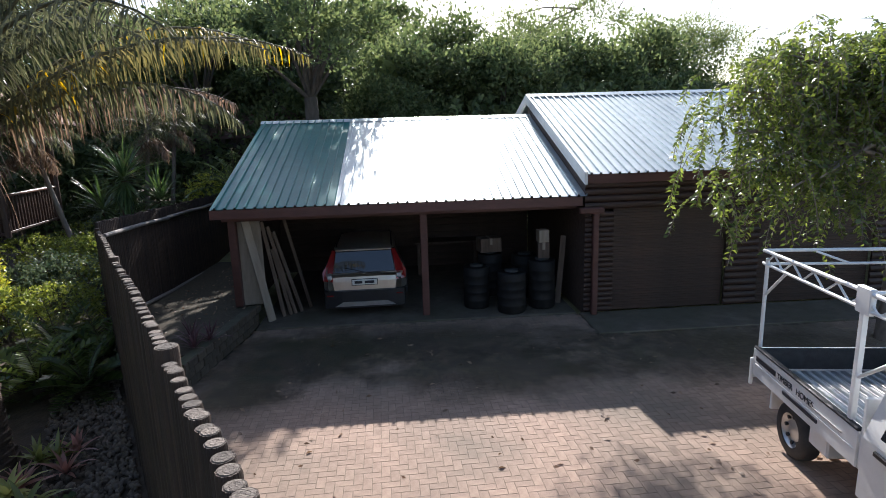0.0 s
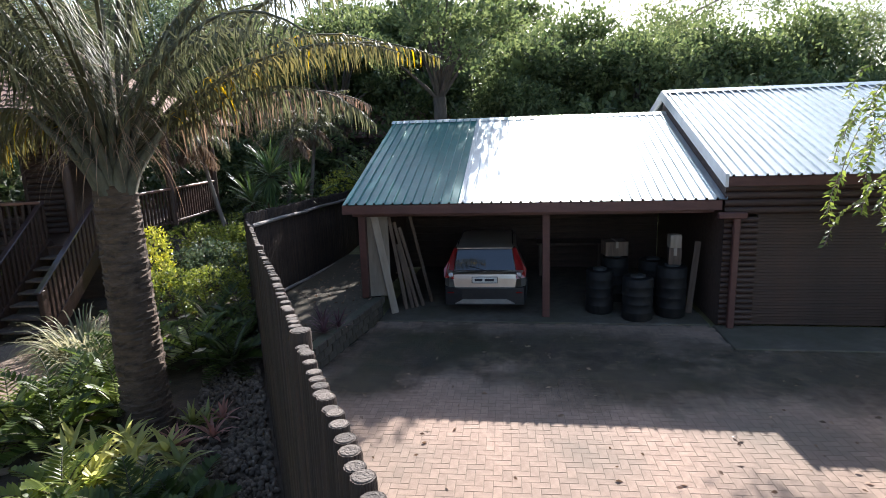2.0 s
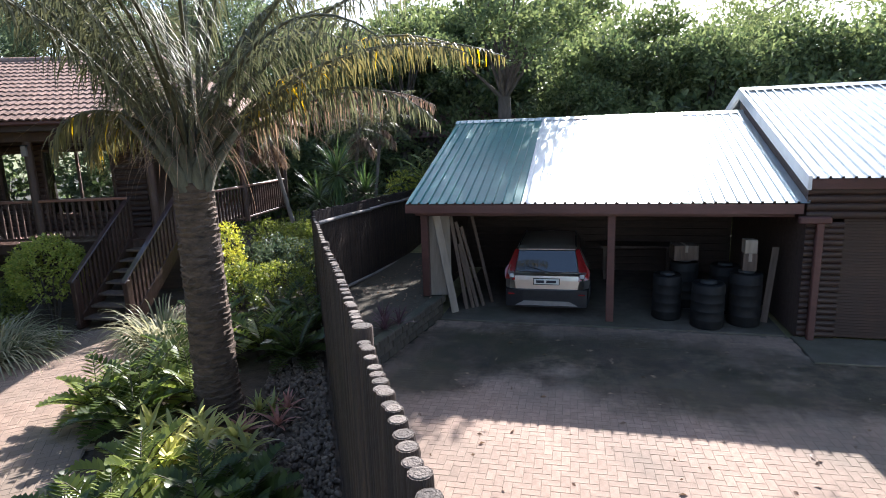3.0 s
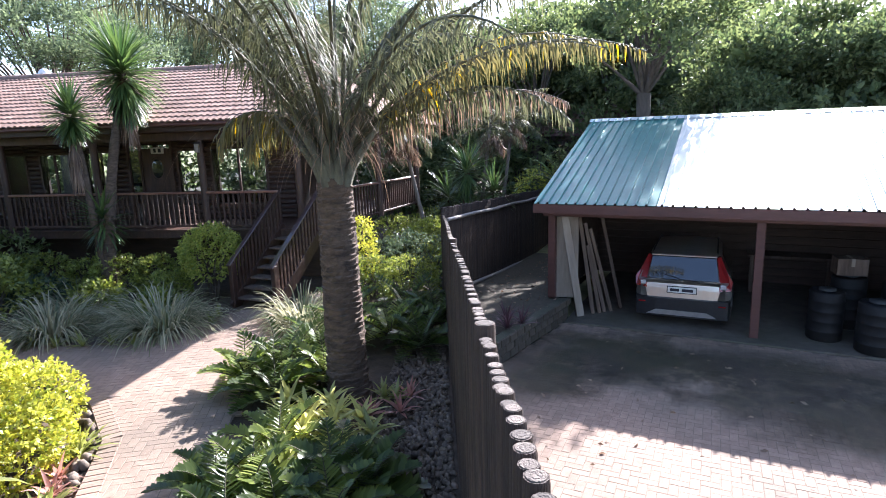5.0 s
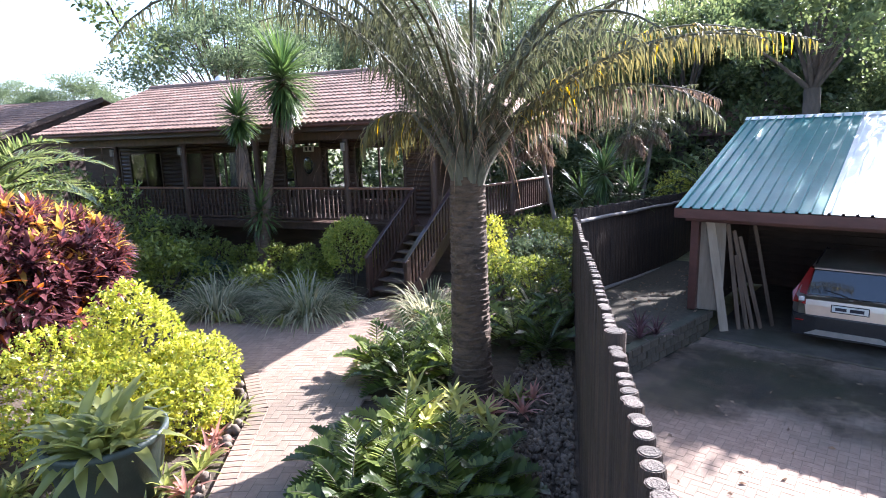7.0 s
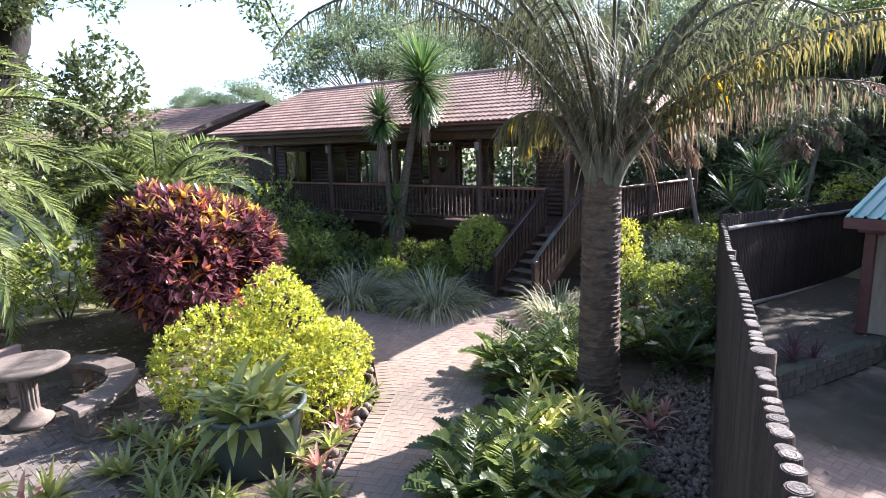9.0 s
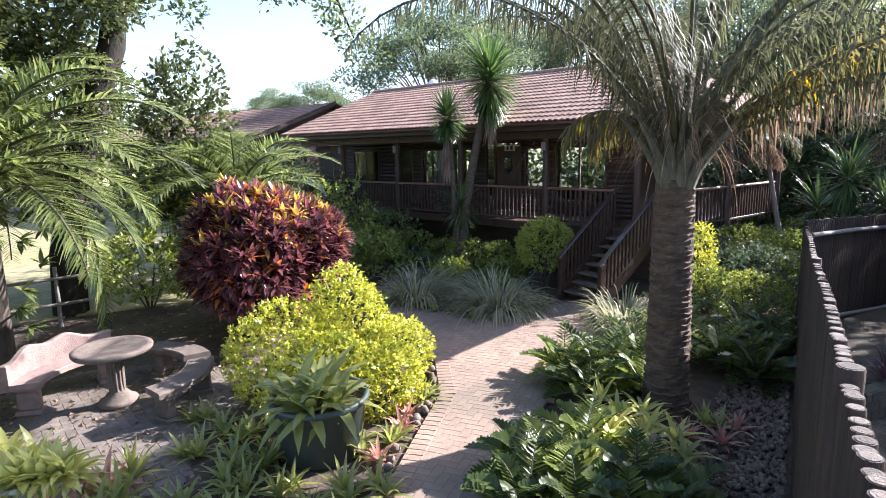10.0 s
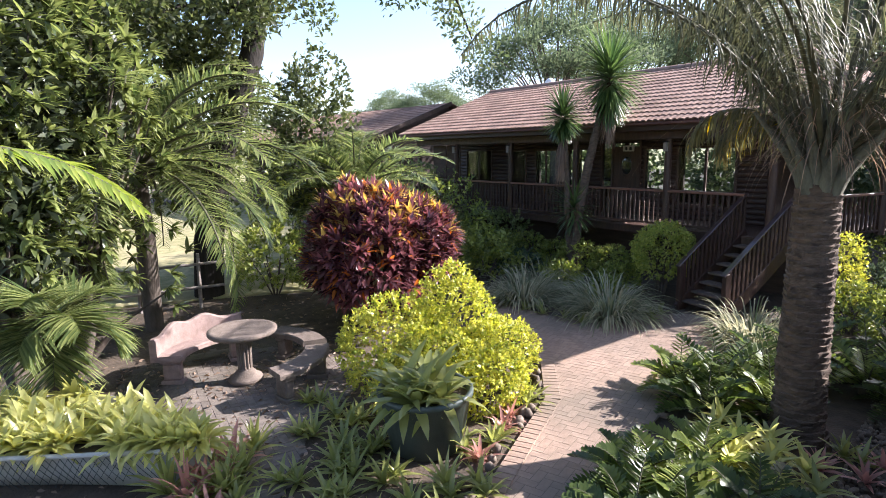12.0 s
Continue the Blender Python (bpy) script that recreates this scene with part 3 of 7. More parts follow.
def workshop():
    w = thing("workshop", "dark log-clad workshop with a galvanised metal roof", "building", pose(3.65, EAVE_Y, 0))
    ez, run = 2.92, 5.65
    part("roof_sheet", ribbed(0.02, 12.0, run, PITCH), M_ROOF_GALV_GLARE, w).matrix_basis = pose(0, -0.08, ez)
    yr, zr = run * math.cos(PITCH) - 0.08, ez + run * math.sin(PITCH)
    s = Shape()
    s.add([(0, yr - 0.2, zr - 0.03), (12, yr - 0.2, zr - 0.03), (12, yr, zr + 0.06), (0, yr, zr + 0.06), (12, yr + 0.22, zr - 0.03), (0, yr + 0.22, zr - 0.03)], [(0, 1, 2, 3), (3, 2, 4, 5)])
    part("ridge_cap", s, M_ROOF_GALV_GLARE, w)
    s = Shape()
    s.add([(0, yr, zr), (12, yr, zr), (12, yr + 5.4, zr - 1.8), (0, yr + 5.4, zr - 1.8)], [(0, 1, 2, 3)])
    part("back_roof_sheet", s, M_ROOF_GALV_GLARE, w)
    # barge board that follows the roof edge
    s = Shape()
    a, b = (-0.03, -0.1, ez), (-0.03, yr, zr)
    s.add([(x, y, z + dz) for x in (-0.03, 0.03) for (y, z) in ((-0.1, ez), (yr, zr), (yr + 5.4, zr - 1.8)) for dz in (-0.2, 0.045)],
          [(0, 2, 3, 1), (2, 4, 5, 3), (6, 7, 9, 8), (8, 9, 11, 10), (1, 3, 9, 7), (3, 5, 11, 9), (0, 6, 8, 2), (2, 8, 10, 4), (0, 1, 7, 6)])
    part("barge_board", s, M_WHITE, w, "weathered pale barge board")
    s = Shape()
    s.add([(0.03, 0.05, 0), (0.03, yr, 0), (0.03, yr, zr - 0.1), (0.03, 0.05, ez - 0.1)], [(0, 1, 2, 3)])
    s.add([(0.12, 0.05, 0), (0.12, yr, 0), (0.12, yr, zr - 0.1), (0.12, 0.05, ez - 0.1)], [(3, 2, 1, 0)])
    part("side_wall", s, M_INNER, w)
    part("fascia", Shape().box(0.0, -0.06, ez - 0.19, 12, -0.02, ez - 0.01, 0.004), M_FASCIA, w)
    # half-log cladding: corner stack, recessed doors between piers
    def log(x0, x1, z, y, r):
        s = Shape()
        seg = 6
        vs = []
        for x in (x0, x1):
            vs += [(x, y - r * 0.75 * math.sin(math.pi * k / seg), z - r * math.cos(math.pi * k / seg)) for k in range(seg + 1)]
        n = seg + 1
        s.add(vs, [(k, k + 1, n + k + 1, n + k) for k in range(seg)] + [tuple(range(n)), tuple(range(n, 2 * n))[::-1]])
        return s
    def stack(x0, x1, z0, z1, y, step):
        me = None
        z = z0 + step / 2
        while z < z1:
            if me is None:
                me = log(x0, x1, 0, 0, step * 0.52).mesh("log")
            part("log", me, M_LOG, w, at=pose(0, y, z))
            z += step
    stack(0.02, 0.62, 0.05, 2.2, 0.02, 0.105)
    stack(0.02, 12.0, 2.2, 2.76, 0.05, 0.14)
    stack(3.05, 3.75, 0.05, 2.2, 0.04, 0.14)
    stack(6.3, 7.0, 0.05, 2.2, 0.04, 0.14)
    stack(9.6, 12.0, 0.05, 2.2, 0.04, 0.14)
    for x0, x1 in ((0.64, 3.03), (3.77, 6.28), (7.02, 9.58)):
        d = part("garage_door", Shape().box(x0, 0.10, 0.04, x1, 0.15, 2.2), M_LOG, w, "dark slatted timber door")
        me = Shape().box(x0, -0.012, -0.025, x1, 0.0, 0.025, 0.006).mesh("slat")
        for i in range(40):
            part("slat", me, M_LOG, d, at=pose(0, 0.098, 0.075 + i * 0.054))
    part("back_wall", Shape().box(0.1, yr + 0.2, 0, 12, yr + 0.3, 3.4), M_INNER, w)
    return w


carport()
workshop()

# ---- pole fences ----


def fence_top(s):
    """Height of the pole tops along the garden fence, s metres from its near end."""
    return 3.16 - 0.076 * s - 0.02 * math.sin(s * 1.3)


def pole_mesh(r, h, name="pole"):
    s = Shape()
    s.tube([(0, 0, 0), (0.004, 0.002, h * 0.5), (0, 0, h - 0.012), (0, 0, h)], [r, r * 1.02, r, r * 0.93], 10)
    return s.mesh(name)


def garden_fence():
    f = thing("pole_fence", "tall fence of dark creosoted upright poles", "fence", pose(fa.x, fa.y, 0))
    rnd = random.Random(3)
    length = (fb - fa).length
    s, i = 0.0, 0
    meshes = {}
    ends = {}
    while s < length:
        big = abs(s - 1.9) < 0.05 or abs(s - 5.7) < 0.05 or s > length - 0.09
        r = 0.046 if big else rnd.choice((0.028, 0.0295, 0.031))
        q = along * s + Vector((along.y, -along.x, 0)) * rnd.uniform(-0.004, 0.004)
        h = fence_top(s) + rnd.uniform(-0.013, 0.013) + (0.04 if big else 0)
        key = r
        if key not in meshes:
            meshes[key] = pole_mesh(r, 3.2)
            e = Shape().lathe([(0.0, 0.002), (r * 0.40, 0.0025), (r * 0.42, 0.0016), (r * 0.44, 0.0025), (r * 0.76, 0.002), (r * 0.78, -0.003)], 14, smooth=False)
            ends[key] = e.mesh("end_grain")
        p = part("pole", meshes[key], M_POLE, f, at=pose(q.x, q.y, h - 3.2, 0, 0, rnd.uniform(0, 360)))
        part("end_grain", ends[key], M_POLEEND, p, at=pose(0, 0, 3.2))
        s += 0.074 if not big else 0.1
        if abs(s + 0.05 - 1.9) < 0.04 or abs(s + 0.05 - 5.7) < 0.04:
            s += 0.03
        i += 1
    side = Vector((along.y, -along.x, 0)) * 0.06
    for zz in (0.35, 1.2):
        a, b = along * 0.2 + side, along * (length - 0.1) + side
        part("rail", Shape().tube([(a.x, a.y, fence_top(0.2) - zz), ((a.x + b.x) / 2, (a.y + b.y) / 2, fence_top(length / 2) - zz), (b.x, b.y, fence_top(length) - zz)], 0.04, 8), M_POLERAIL, f)
    return f


def back_fence():
    a, b = Vector((fb.x, fb.y, 0)), Vector((-6.25, 21.5, 0))
    f = thing("pole_fence", "dark pole fence with weathered horizontal rails", "fence", pose(a.x, a.y, 0))
    d = (b - a).normalized()
    length = (b - a).length
    rnd = random.Random(5)
    mesh = pole_mesh(0.034, 2.7)
    n = int(length / 0.072)
    for i in range(n):
        s = i * length / n
        z = 2.42 - 0.044 * s + rnd.uniform(-0.02, 0.02)
        part("pole", mesh, M_POLE, f, at=pose(d.x * s, d.y * s, z - 2.7, 0, 0, rnd.uniform(0, 360)))
    side = Vector((d.y, -d.x, 0)) * 0.075
    def top(s):
        return 2.42 - 0.044 * s
    for s0, s1 in ((0.05, 3.6), (3.4, 7.0), (6.8, 10.4)):
        for a0, a1 in ((0.25, 0.27), (1.86 + 0.045 * s0, 1.86 + 0.045 * s1)):
            p0, p1 = d * s0 + side, d * s1 + side
            pm = (p0 + p1) / 2
            part("rail", Shape().tube([(p0.x, p0.y, top(s0) - a0), (pm.x, pm.y, top((s0 + s1) / 2) - (a0 + a1) / 2 + 0.02), (p1.x, p1.y, top(s1) - a1)], 0.042, 8), M_POLERAIL, f)
    return f


garden_fence()
back_fence()

# ---- house ----
HOUSE_YAW = 18.8
HU = Vector((math.cos(radians(HOUSE_YAW)), math.sin(radians(HOUSE_YAW)), 0))
HN = Vector((-HU.y, HU.x, 0))
DECK_N, DECK = 11.95, 1.95     # front edge of the deck, its floor
U0, U1 = -17.35, -4.35          # its ends
HOUSE_AT = HU * -11 + HN * DECK_N


def house_pose(u, n, z):
    p = HU * u + HN * n
    return pose(p.x, p.y, z, 0, 0, HOUSE_YAW)


def tiles(w, run, cover=0.30, course=0.32, hip=0.0):
    """Double-roll roof tiles in courses; x along the eave, y up the slope, in the roof's own plane."""
    s = Shape()
    ny, nx = int(run / course), int(w / cover)
    prof = [(0, 0.0), (0.12, 0.028), (0.27, 0.035), (0.42, 0.012), (0.5, 0.002), (0.62, 0.028), (0.77, 0.035), (0.92, 0.012), (1.0, 0.0)]
    for j in range(ny):
        for i in range(nx):
            x, y = i * cover, j * course
            if hip and x + cover > w - hip * y / run + 0.1:
                continue
            vs = []
            for yy, dz in ((y - 0.03, 0.028), (y + course, 0.0)):
                vs += [(x + px * cover, yy, pz + dz) for px, pz in prof]
            vs += [(x + px * cover, y - 0.03, pz) for px, pz in prof]
            n = len(prof)
            s.add(vs, [(k, k + 1, n + k + 1, n + k) for k in range(n - 1)] + [(2 * n + k, 2 * n + k + 1, k + 1, k) for k in range(n - 1)], False)
    return s


def half_logs(x0, x1, z0, z1, step, name="log"):
    seg = 6
    s = Shape()
    r = step * 0.52
    n = seg + 1
    vs = [(x, -r * 0.7 * math.sin(math.pi * k / seg), -r * math.cos(math.pi * k / seg)) for x in (x0, x1) for k in range(n)]
    s.add(vs, [(k, k + 1, n + k + 1, n + k) for k in range(seg)] + [tuple(range(n)), tuple(range(n, 2 * n))[::-1]])
    me = s.mesh(name)
    z, out = z0 + step / 2, []
    while z < z1:
        out.append(z)
        z += step
    return me, out


def baluster_mesh(h):
    return Shape().box(-0.022, -0.022, 0, 0.022, 0.022, h, 0.005).mesh("baluster")


def window_unit(house, x0, x1, z0, z1, y, panes=2, curtain=True, label=""):
    w = part("window", Shape().box(x0 - 0.06, y - 0.05, z0 - 0.07, x1 + 0.06, y + 0.02, z0, 0.008), M_TIMBER, house, label)
    s = Shape()
    s.box(x0 - 0.06, y - 0.045, z0, x0, y + 0.02, z1).box(x1, y - 0.045, z0, x1 + 0.06, y + 0.02, z1).box(x0 - 0.06, y - 0.045, z1, x1 + 0.06, y + 0.02, z1 + 0.06)
    step = (x1 - x0) / panes
    for i in range(1, panes):
        s.box(x0 + i * step - 0.03, y - 0.04, z0, x0 + i * step + 0.03, y + 0.015, z1)
    part("window_frame", s, M_TIMBER, w)
    for i in range(panes):
        a, b = x0 + i * step + (0.03 if i else 0), x0 + (i + 1) * step - (0.03 if i < panes - 1 else 0)
        g = part("pane", Shape().box(a, y - 0.012, z0, b, y - 0.006, z1, 0.001), M_GLASS, w)
        g.visible_shadow = False
    return w


def house():
    h = thing("house", "dark log house with a tiled roof and a raised veranda", "house", pose(HOUSE_AT.x, HOUSE_AT.y, 0, 0, 0, HOUSE_YAW))
    L, R = U0 + 11, U1 + 11            # local x of the deck's ends
    WN = 1.8                            # house wall behind the deck's edge
    EZ, RZ, RN = 4.36, 6.06, 4.0
    E = R + 0.85                        # the roof reaches over the side veranda
    roof = part("roof", Shape().box(L - 0.35, -0.38, EZ - 0.06, E + 0.3, -0.34, EZ + 0.0), M_FASCIA, h, "brown concrete roof tiles")
    pitch = math.atan2(RZ - EZ, RN + 0.5)
    run = math.hypot(RZ - EZ, RN + 0.5)
    part("tile_slope", tiles(E + 0.4 - (L - 0.4), run, hip=3.0), M_TILE, roof, "brown roof tiles", kind="stuff").matrix_basis = pose(L - 0.4, -0.5, EZ) @ pose(0, 0, 0, math.degrees(pitch), 0, 0)
    m = pose(L - 0.4, RN, RZ) @ pose(0, 0, 0, -math.degrees(pitch), 0, 0)
    part("back_slope", Shape().box(0, 0, -0.03, E - 2.6 - L + 0.4, run, 0.0, m=m), M_TILE, roof)
    W = E + 0.4 - L + 0.4
    under = Shape().add([(0, -0.02, -0.012), (W, -0.02, -0.012), (W - 3.0, run, -0.012), (0, run, -0.012)], [(0, 1, 2, 3)])
    part("under_slope", under, M_TILE, roof, at=pose(L - 0.4, -0.5, EZ) @ pose(0, 0, 0, math.degrees(pitch), 0, 0))
    part("hip_slope", Shape().add([(E + 0.4, -0.5, EZ), (E + 0.4, 2 * RN + 0.5, EZ), (E - 2.6, RN, RZ), (E + 0.4, -0.5, EZ - 0.05), (E + 0.4, 2 * RN + 0.5, EZ - 0.05)], [(0, 1, 2), (0, 3, 4, 1)]), M_TILE, roof)
    part("hip_cap", Shape().tube([(E + 0.4, -0.5, EZ + 0.03), (E - 2.6, RN, RZ + 0.03)], 0.09, 8), M_TILE, roof)
    me = Shape().add([(0.0, 0.13 * math.cos(a), 0.11 * math.sin(a)) for a in np.linspace(0, math.pi, 7)] + [(0.42, 0.12 * math.cos(a), 0.10 * math.sin(a)) for a in np.linspace(0, math.pi, 7)],
                     [(k, k + 1, k + 8, k + 7) for k in range(6)] + [tuple(range(7))], True).mesh("ridge_tile")
    x = L - 0.4
    while x < E - 2.8:
        part("ridge_tile", me, M_TILE, roof, at=pose(x, RN, RZ + 0.0))
        x += 0.4
    # gable ends
    for x in (L - 0.1,):
        part("gable", Shape().add([(x, WN - 1.6, EZ), (x, 2 * RN - WN + 1.6, EZ), (x, RN, RZ - 0.05), (x + 0.05, WN - 1.6, EZ), (x + 0.05, 2 * RN - WN + 1.6, EZ), (x + 0.05, RN, RZ - 0.05)],
                                                                                            [(0, 2, 1), (3, 4, 5), (0, 1, 4, 3), (1, 2, 5, 4), (2, 0, 3, 5)]), M_LOG, h)
    part("eaves_board", Shape().box(L - 0.4, -0.40, EZ - 0.19, E + 0.4, -0.36, EZ - 0.02, 0.004), M_LOG, h, "dark eaves board")
    part("gutter", Shape().box(L - 0.4, -0.52, EZ - 0.08, E + 0.4, -0.42, EZ + 0.0, 0.02), M_FASCIA, h, "brown gutter")
    part("veranda_ceiling", Shape().box(L - 0.3, -0.35, EZ - 0.20, E + 0.3, WN, EZ - 0.17), M_INNER, h)
    part("veranda_beam", Shape().box(L, 0.02, EZ - 0.38, R + 0.3, 0.12, EZ - 0.20), M_TIMBER, h)
    # deck
    deck = part("deck", Shape().box(L, 0.03, DECK - 0.2, R, 0.09, DECK - 0.035), M_TIMBER, h, "dark timber deck")
    plank = Shape().box(0, -0.048, -0.03, R - L, 0.048, 0.0, 0.006).mesh("plank")
    for i in range(18):
        part("plank", plank, M_TIMBER, deck, at=pose(L, 0.05 + i * 0.102, DECK))
    side_plank = Shape().box(0, -0.048, -0.03, 2.0, 0.048, 0.0, 0.006).mesh("plank")
    for i in range(42):
        part("plank", side_plank, M_TIMBER, deck, at=pose(R - 2.0, WN + 0.08 + i * 0.102, DECK))
    stilt = Shape().tube([(0, 0, 0), (0, 0, DECK - GARDEN)], 0.07, 10).mesh("stilt")
    for x in (-6.2, -3.8, -1.5, 1.0, 3.6, 5.3, 6.4):
        part("stilt", stilt, M_POLE, deck, at=pose(x, 0.2, GARDEN - 0.1))
    s = Shape()
    s.box(L, 1.2, GARDEN - 0.1, R, 1.3, DECK - 0.2)
    part("skirting", s, M_INNER, deck)
    # veranda posts and railings
    posts = [-17.26, -15.1, -12.5, -10.02, -7.34, -5.05]
    pm = Shape().tube([(0, 0, 0), (0, 0, EZ - 0.38 - DECK)], [0.085, 0.08], 12).mesh("veranda_post")
    for u in posts:
        part("veranda_post", pm, M_TIMBER, h, at=pose(u + 11, 0.07, DECK))
    for q in ((R + 0.1, 0.35), (R + 0.55, 2.2), (R + 1.05, 4.6)):
        part("veranda_post", pm, M_TIMBER, h, at=pose(q[0], q[1], DECK))
    part("side_beam", Shape().tube([(R + 0.1, 0.3, EZ - 0.28), (R + 1.05, 4.6, EZ - 0.28)], 0.08, 8), M_TIMBER, h)
    bm_ = baluster_mesh(0.78)
    def railing(p, q):
        p, q = Vector(p), Vector(q)
        d = (q - p).normalized()
        ang = math.degrees(math.atan2(d.y, d.x))
        ln = (q - p).length
        r = part("railing", Shape().box(0, -0.05, 0.82, ln, 0.05, 0.875, 0.012), M_HANDRAIL, h, "dark stained veranda railing", at=pose(p.x, p.y, DECK, 0, 0, ang))
        part("bottom_rail", Shape().box(0, -0.025, 0.06, ln, 0.025, 0.11), M_TIMBER, r)
        n = int(ln / 0.125)
        for i in range(n):
            part("baluster", bm_, M_TIMBER, r, at=pose((i + 0.5) * ln / n, 0, 0.05))
    edges = [U0 + 11, -15.1 + 11, -12.5 + 11, -10.02 + 11, -7.34 + 11, -5.57 + 11]
    for a, b in zip(edges, edges[1:]):
        railing((a, 0.06, 0), (b, 0.06, 0))
    railing((L, 0.1, 0), (L, WN, 0))
    railing((R + 0.05, 0.4, 0), (R + 0.55, 2.2, 0))
    railing((R + 0.55, 2.2, 0), (R + 1.05, 4.6, 0))
    # log wall with openings
    opens = [(-16.62, -15.3, 2.58, 3.74), (-14.3, -13.6, 2.58, 3.72), (-13.1, -12.25, 2.58, 3.72), (-11.72, -11.0, 2.58, 3.74), (-10.52, -9.2, DECK, 4.02), (-9.05, -8.5, 2.6, 3.74), (-8.1, -6.65, 2.35, 3.76)]
    w0, w1 = -17.3, -5.9
    spans = []
    xs = [w0] + [v for o in opens for v in o[:2]] + [w1]
    wall = part("log_wall", Shape().box(w0 + 11, WN + 0.06, EZ - 0.3, w1 + 11, WN + 0.12, EZ + 0.1), M_LOG, h, "dark horizontal log wall")
    def fill(a, b, z0, z1):
        me, zs = half_logs(a + 11, b + 11, z0, z1, 0.125)
        for z in zs:
            part("log", me, M_LOG, wall, at=pose(0, WN + 0.05, z))
        part("wall_core", Shape().box(a + 11, WN + 0.05, z0, b + 11, WN + 0.12, z1, 0.002), M_LOG, wall)
    for i in range(0, len(xs), 2):
        fill(xs[i], xs[i + 1], DECK, EZ - 0.05)
    for a, b, z0, z1 in opens:
        if z0 > DECK + 0.1:
            fill(a, b, DECK, z0 - 0.07)
        fill(a, b, z1 + 0.06, EZ - 0.05)
    for k, (a, b, z0, z1) in enumerate(opens):
        if z0 > DECK + 0.1:
            window_unit(h, a + 11, b + 11, z0, z1, WN + 0.03, 2 if b - a > 0.8 else 1, label="timber window reflecting the garden")
    # front door with side light
    a, b, z0, z1 = opens[4]
    d = part("front_door", Shape().box(a + 11.42, WN + 0.02, DECK, b + 11 - 0.05, WN + 0.07, z1 - 0.2, 0.008), M_TIMBER, h, "dark panelled front door")
    part("door_frame", Shape().box(a + 11, WN - 0.02, DECK, a + 11.06, WN + 0.08, z1).box(b + 10.94, WN - 0.02, DECK, b + 11, WN + 0.08, z1).box(a + 11.36, WN - 0.02, DECK, a + 11.42, WN + 0.08, z1).box(a + 11, WN - 0.02, z1 - 0.08, b + 11, WN + 0.08, z1), M_TIMBER, d)
    part("side_pane", Shape().box(a + 11.08, WN + 0.03, DECK + 0.9, a + 11.34, WN + 0.04, z1 - 0.25, 0.001), M_CARGLASS, d)
    part("oval_pane", Shape().lathe([(0, 0.0), (0.16, 0.0), (0.18, -0.01), (0.2, 0.0)], 20), M_CARGLASS, d, at=pose(a + 11.85, WN + 0.018, DECK + 1.35, 90, 0, 0) @ Matrix.Diagonal((1, 1.5, 1, 1)))
    part("door_panel", Shape().box(a + 11.55, WN + 0.005, DECK + 0.15, b + 10.85, WN + 0.02, DECK + 0.75, 0.01), M_TIMBER, d)
    # inside: pale rear wall seen through the glass
    part("floor_inside", Shape().box(L + 0.1, WN + 0.12, DECK - 0.1, R - 1.6, 2 * RN - WN, DECK), M_TIMBER, h)
    # far side of the house, return of the deck
    part("end_wall", Shape().box(R - 1.62, WN + 0.06, DECK - 0.2, R - 1.5, 2 * RN - WN, EZ), M_LOG, h)
    part("end_wall", Shape().box(L + 0.05, WN + 0.06, DECK - 0.2, L + 0.15, 2 * RN - WN, EZ), M_LOG, h)
    yb = 2 * RN - WN
    part("rear_wall", Shape().box(L + 0.1, yb, GARDEN, R - 1.5, yb + 0.1, DECK + 0.4), M_LOG, h)
    part("rear_lintel", Shape().box(L + 0.1, yb, DECK + 2.0, R - 1.5, yb + 0.1, EZ), M_LOG, h)
    x = L + 0.1
    while x < R - 1.6:
        part("rear_pier", Shape().box(x, yb, DECK + 0.4, x + 0.16, yb + 0.1, DECK + 2.0), M_LOG, h)
        x += 2.2
    # lanterns on the posts, sign over the door
    for u in (-15.1, -12.5, -7.34):
        lan = part("lantern", Shape().box(-0.05, -0.16, 0, 0.05, -0.09, 0.2, 0.01), M_POLERAIL, h, "small pale wall lantern", at=pose(u + 11, 0.07, DECK + 1.75))
        part("lantern_cap", Shape().box(-0.065, -0.18, 0.2, 0.065, -0.07, 0.225, 0.01), M_BLACKPL, lan)
    sg = part("door_sign", Shape().box(-9.78 + 11, WN - 0.03, DECK + 1.74, -9.42 + 11, WN - 0.01, DECK + 1.90, 0.004), M_CURTAIN, h, "small pale sign above the door")
    part("sign_mark", Shape().box(-9.70 + 11, WN - 0.034, DECK + 1.77, -9.63 + 11, WN - 0.03, DECK + 1.87, 0.001), M_INK, sg)
    part("sign_mark", Shape().box(-9.57 + 11, WN - 0.034, DECK + 1.77, -9.49 + 11, WN - 0.03, DECK + 1.87, 0.001), M_INK, sg)
    for u in (-17.0, -16.2):
        part("blind", Shape().box(u + 11, 0.5, DECK + 0.9, u + 11.75, 0.53, EZ - 0.4, 0.004), M_INNER, h, "dark slatted veranda blind")
    return h


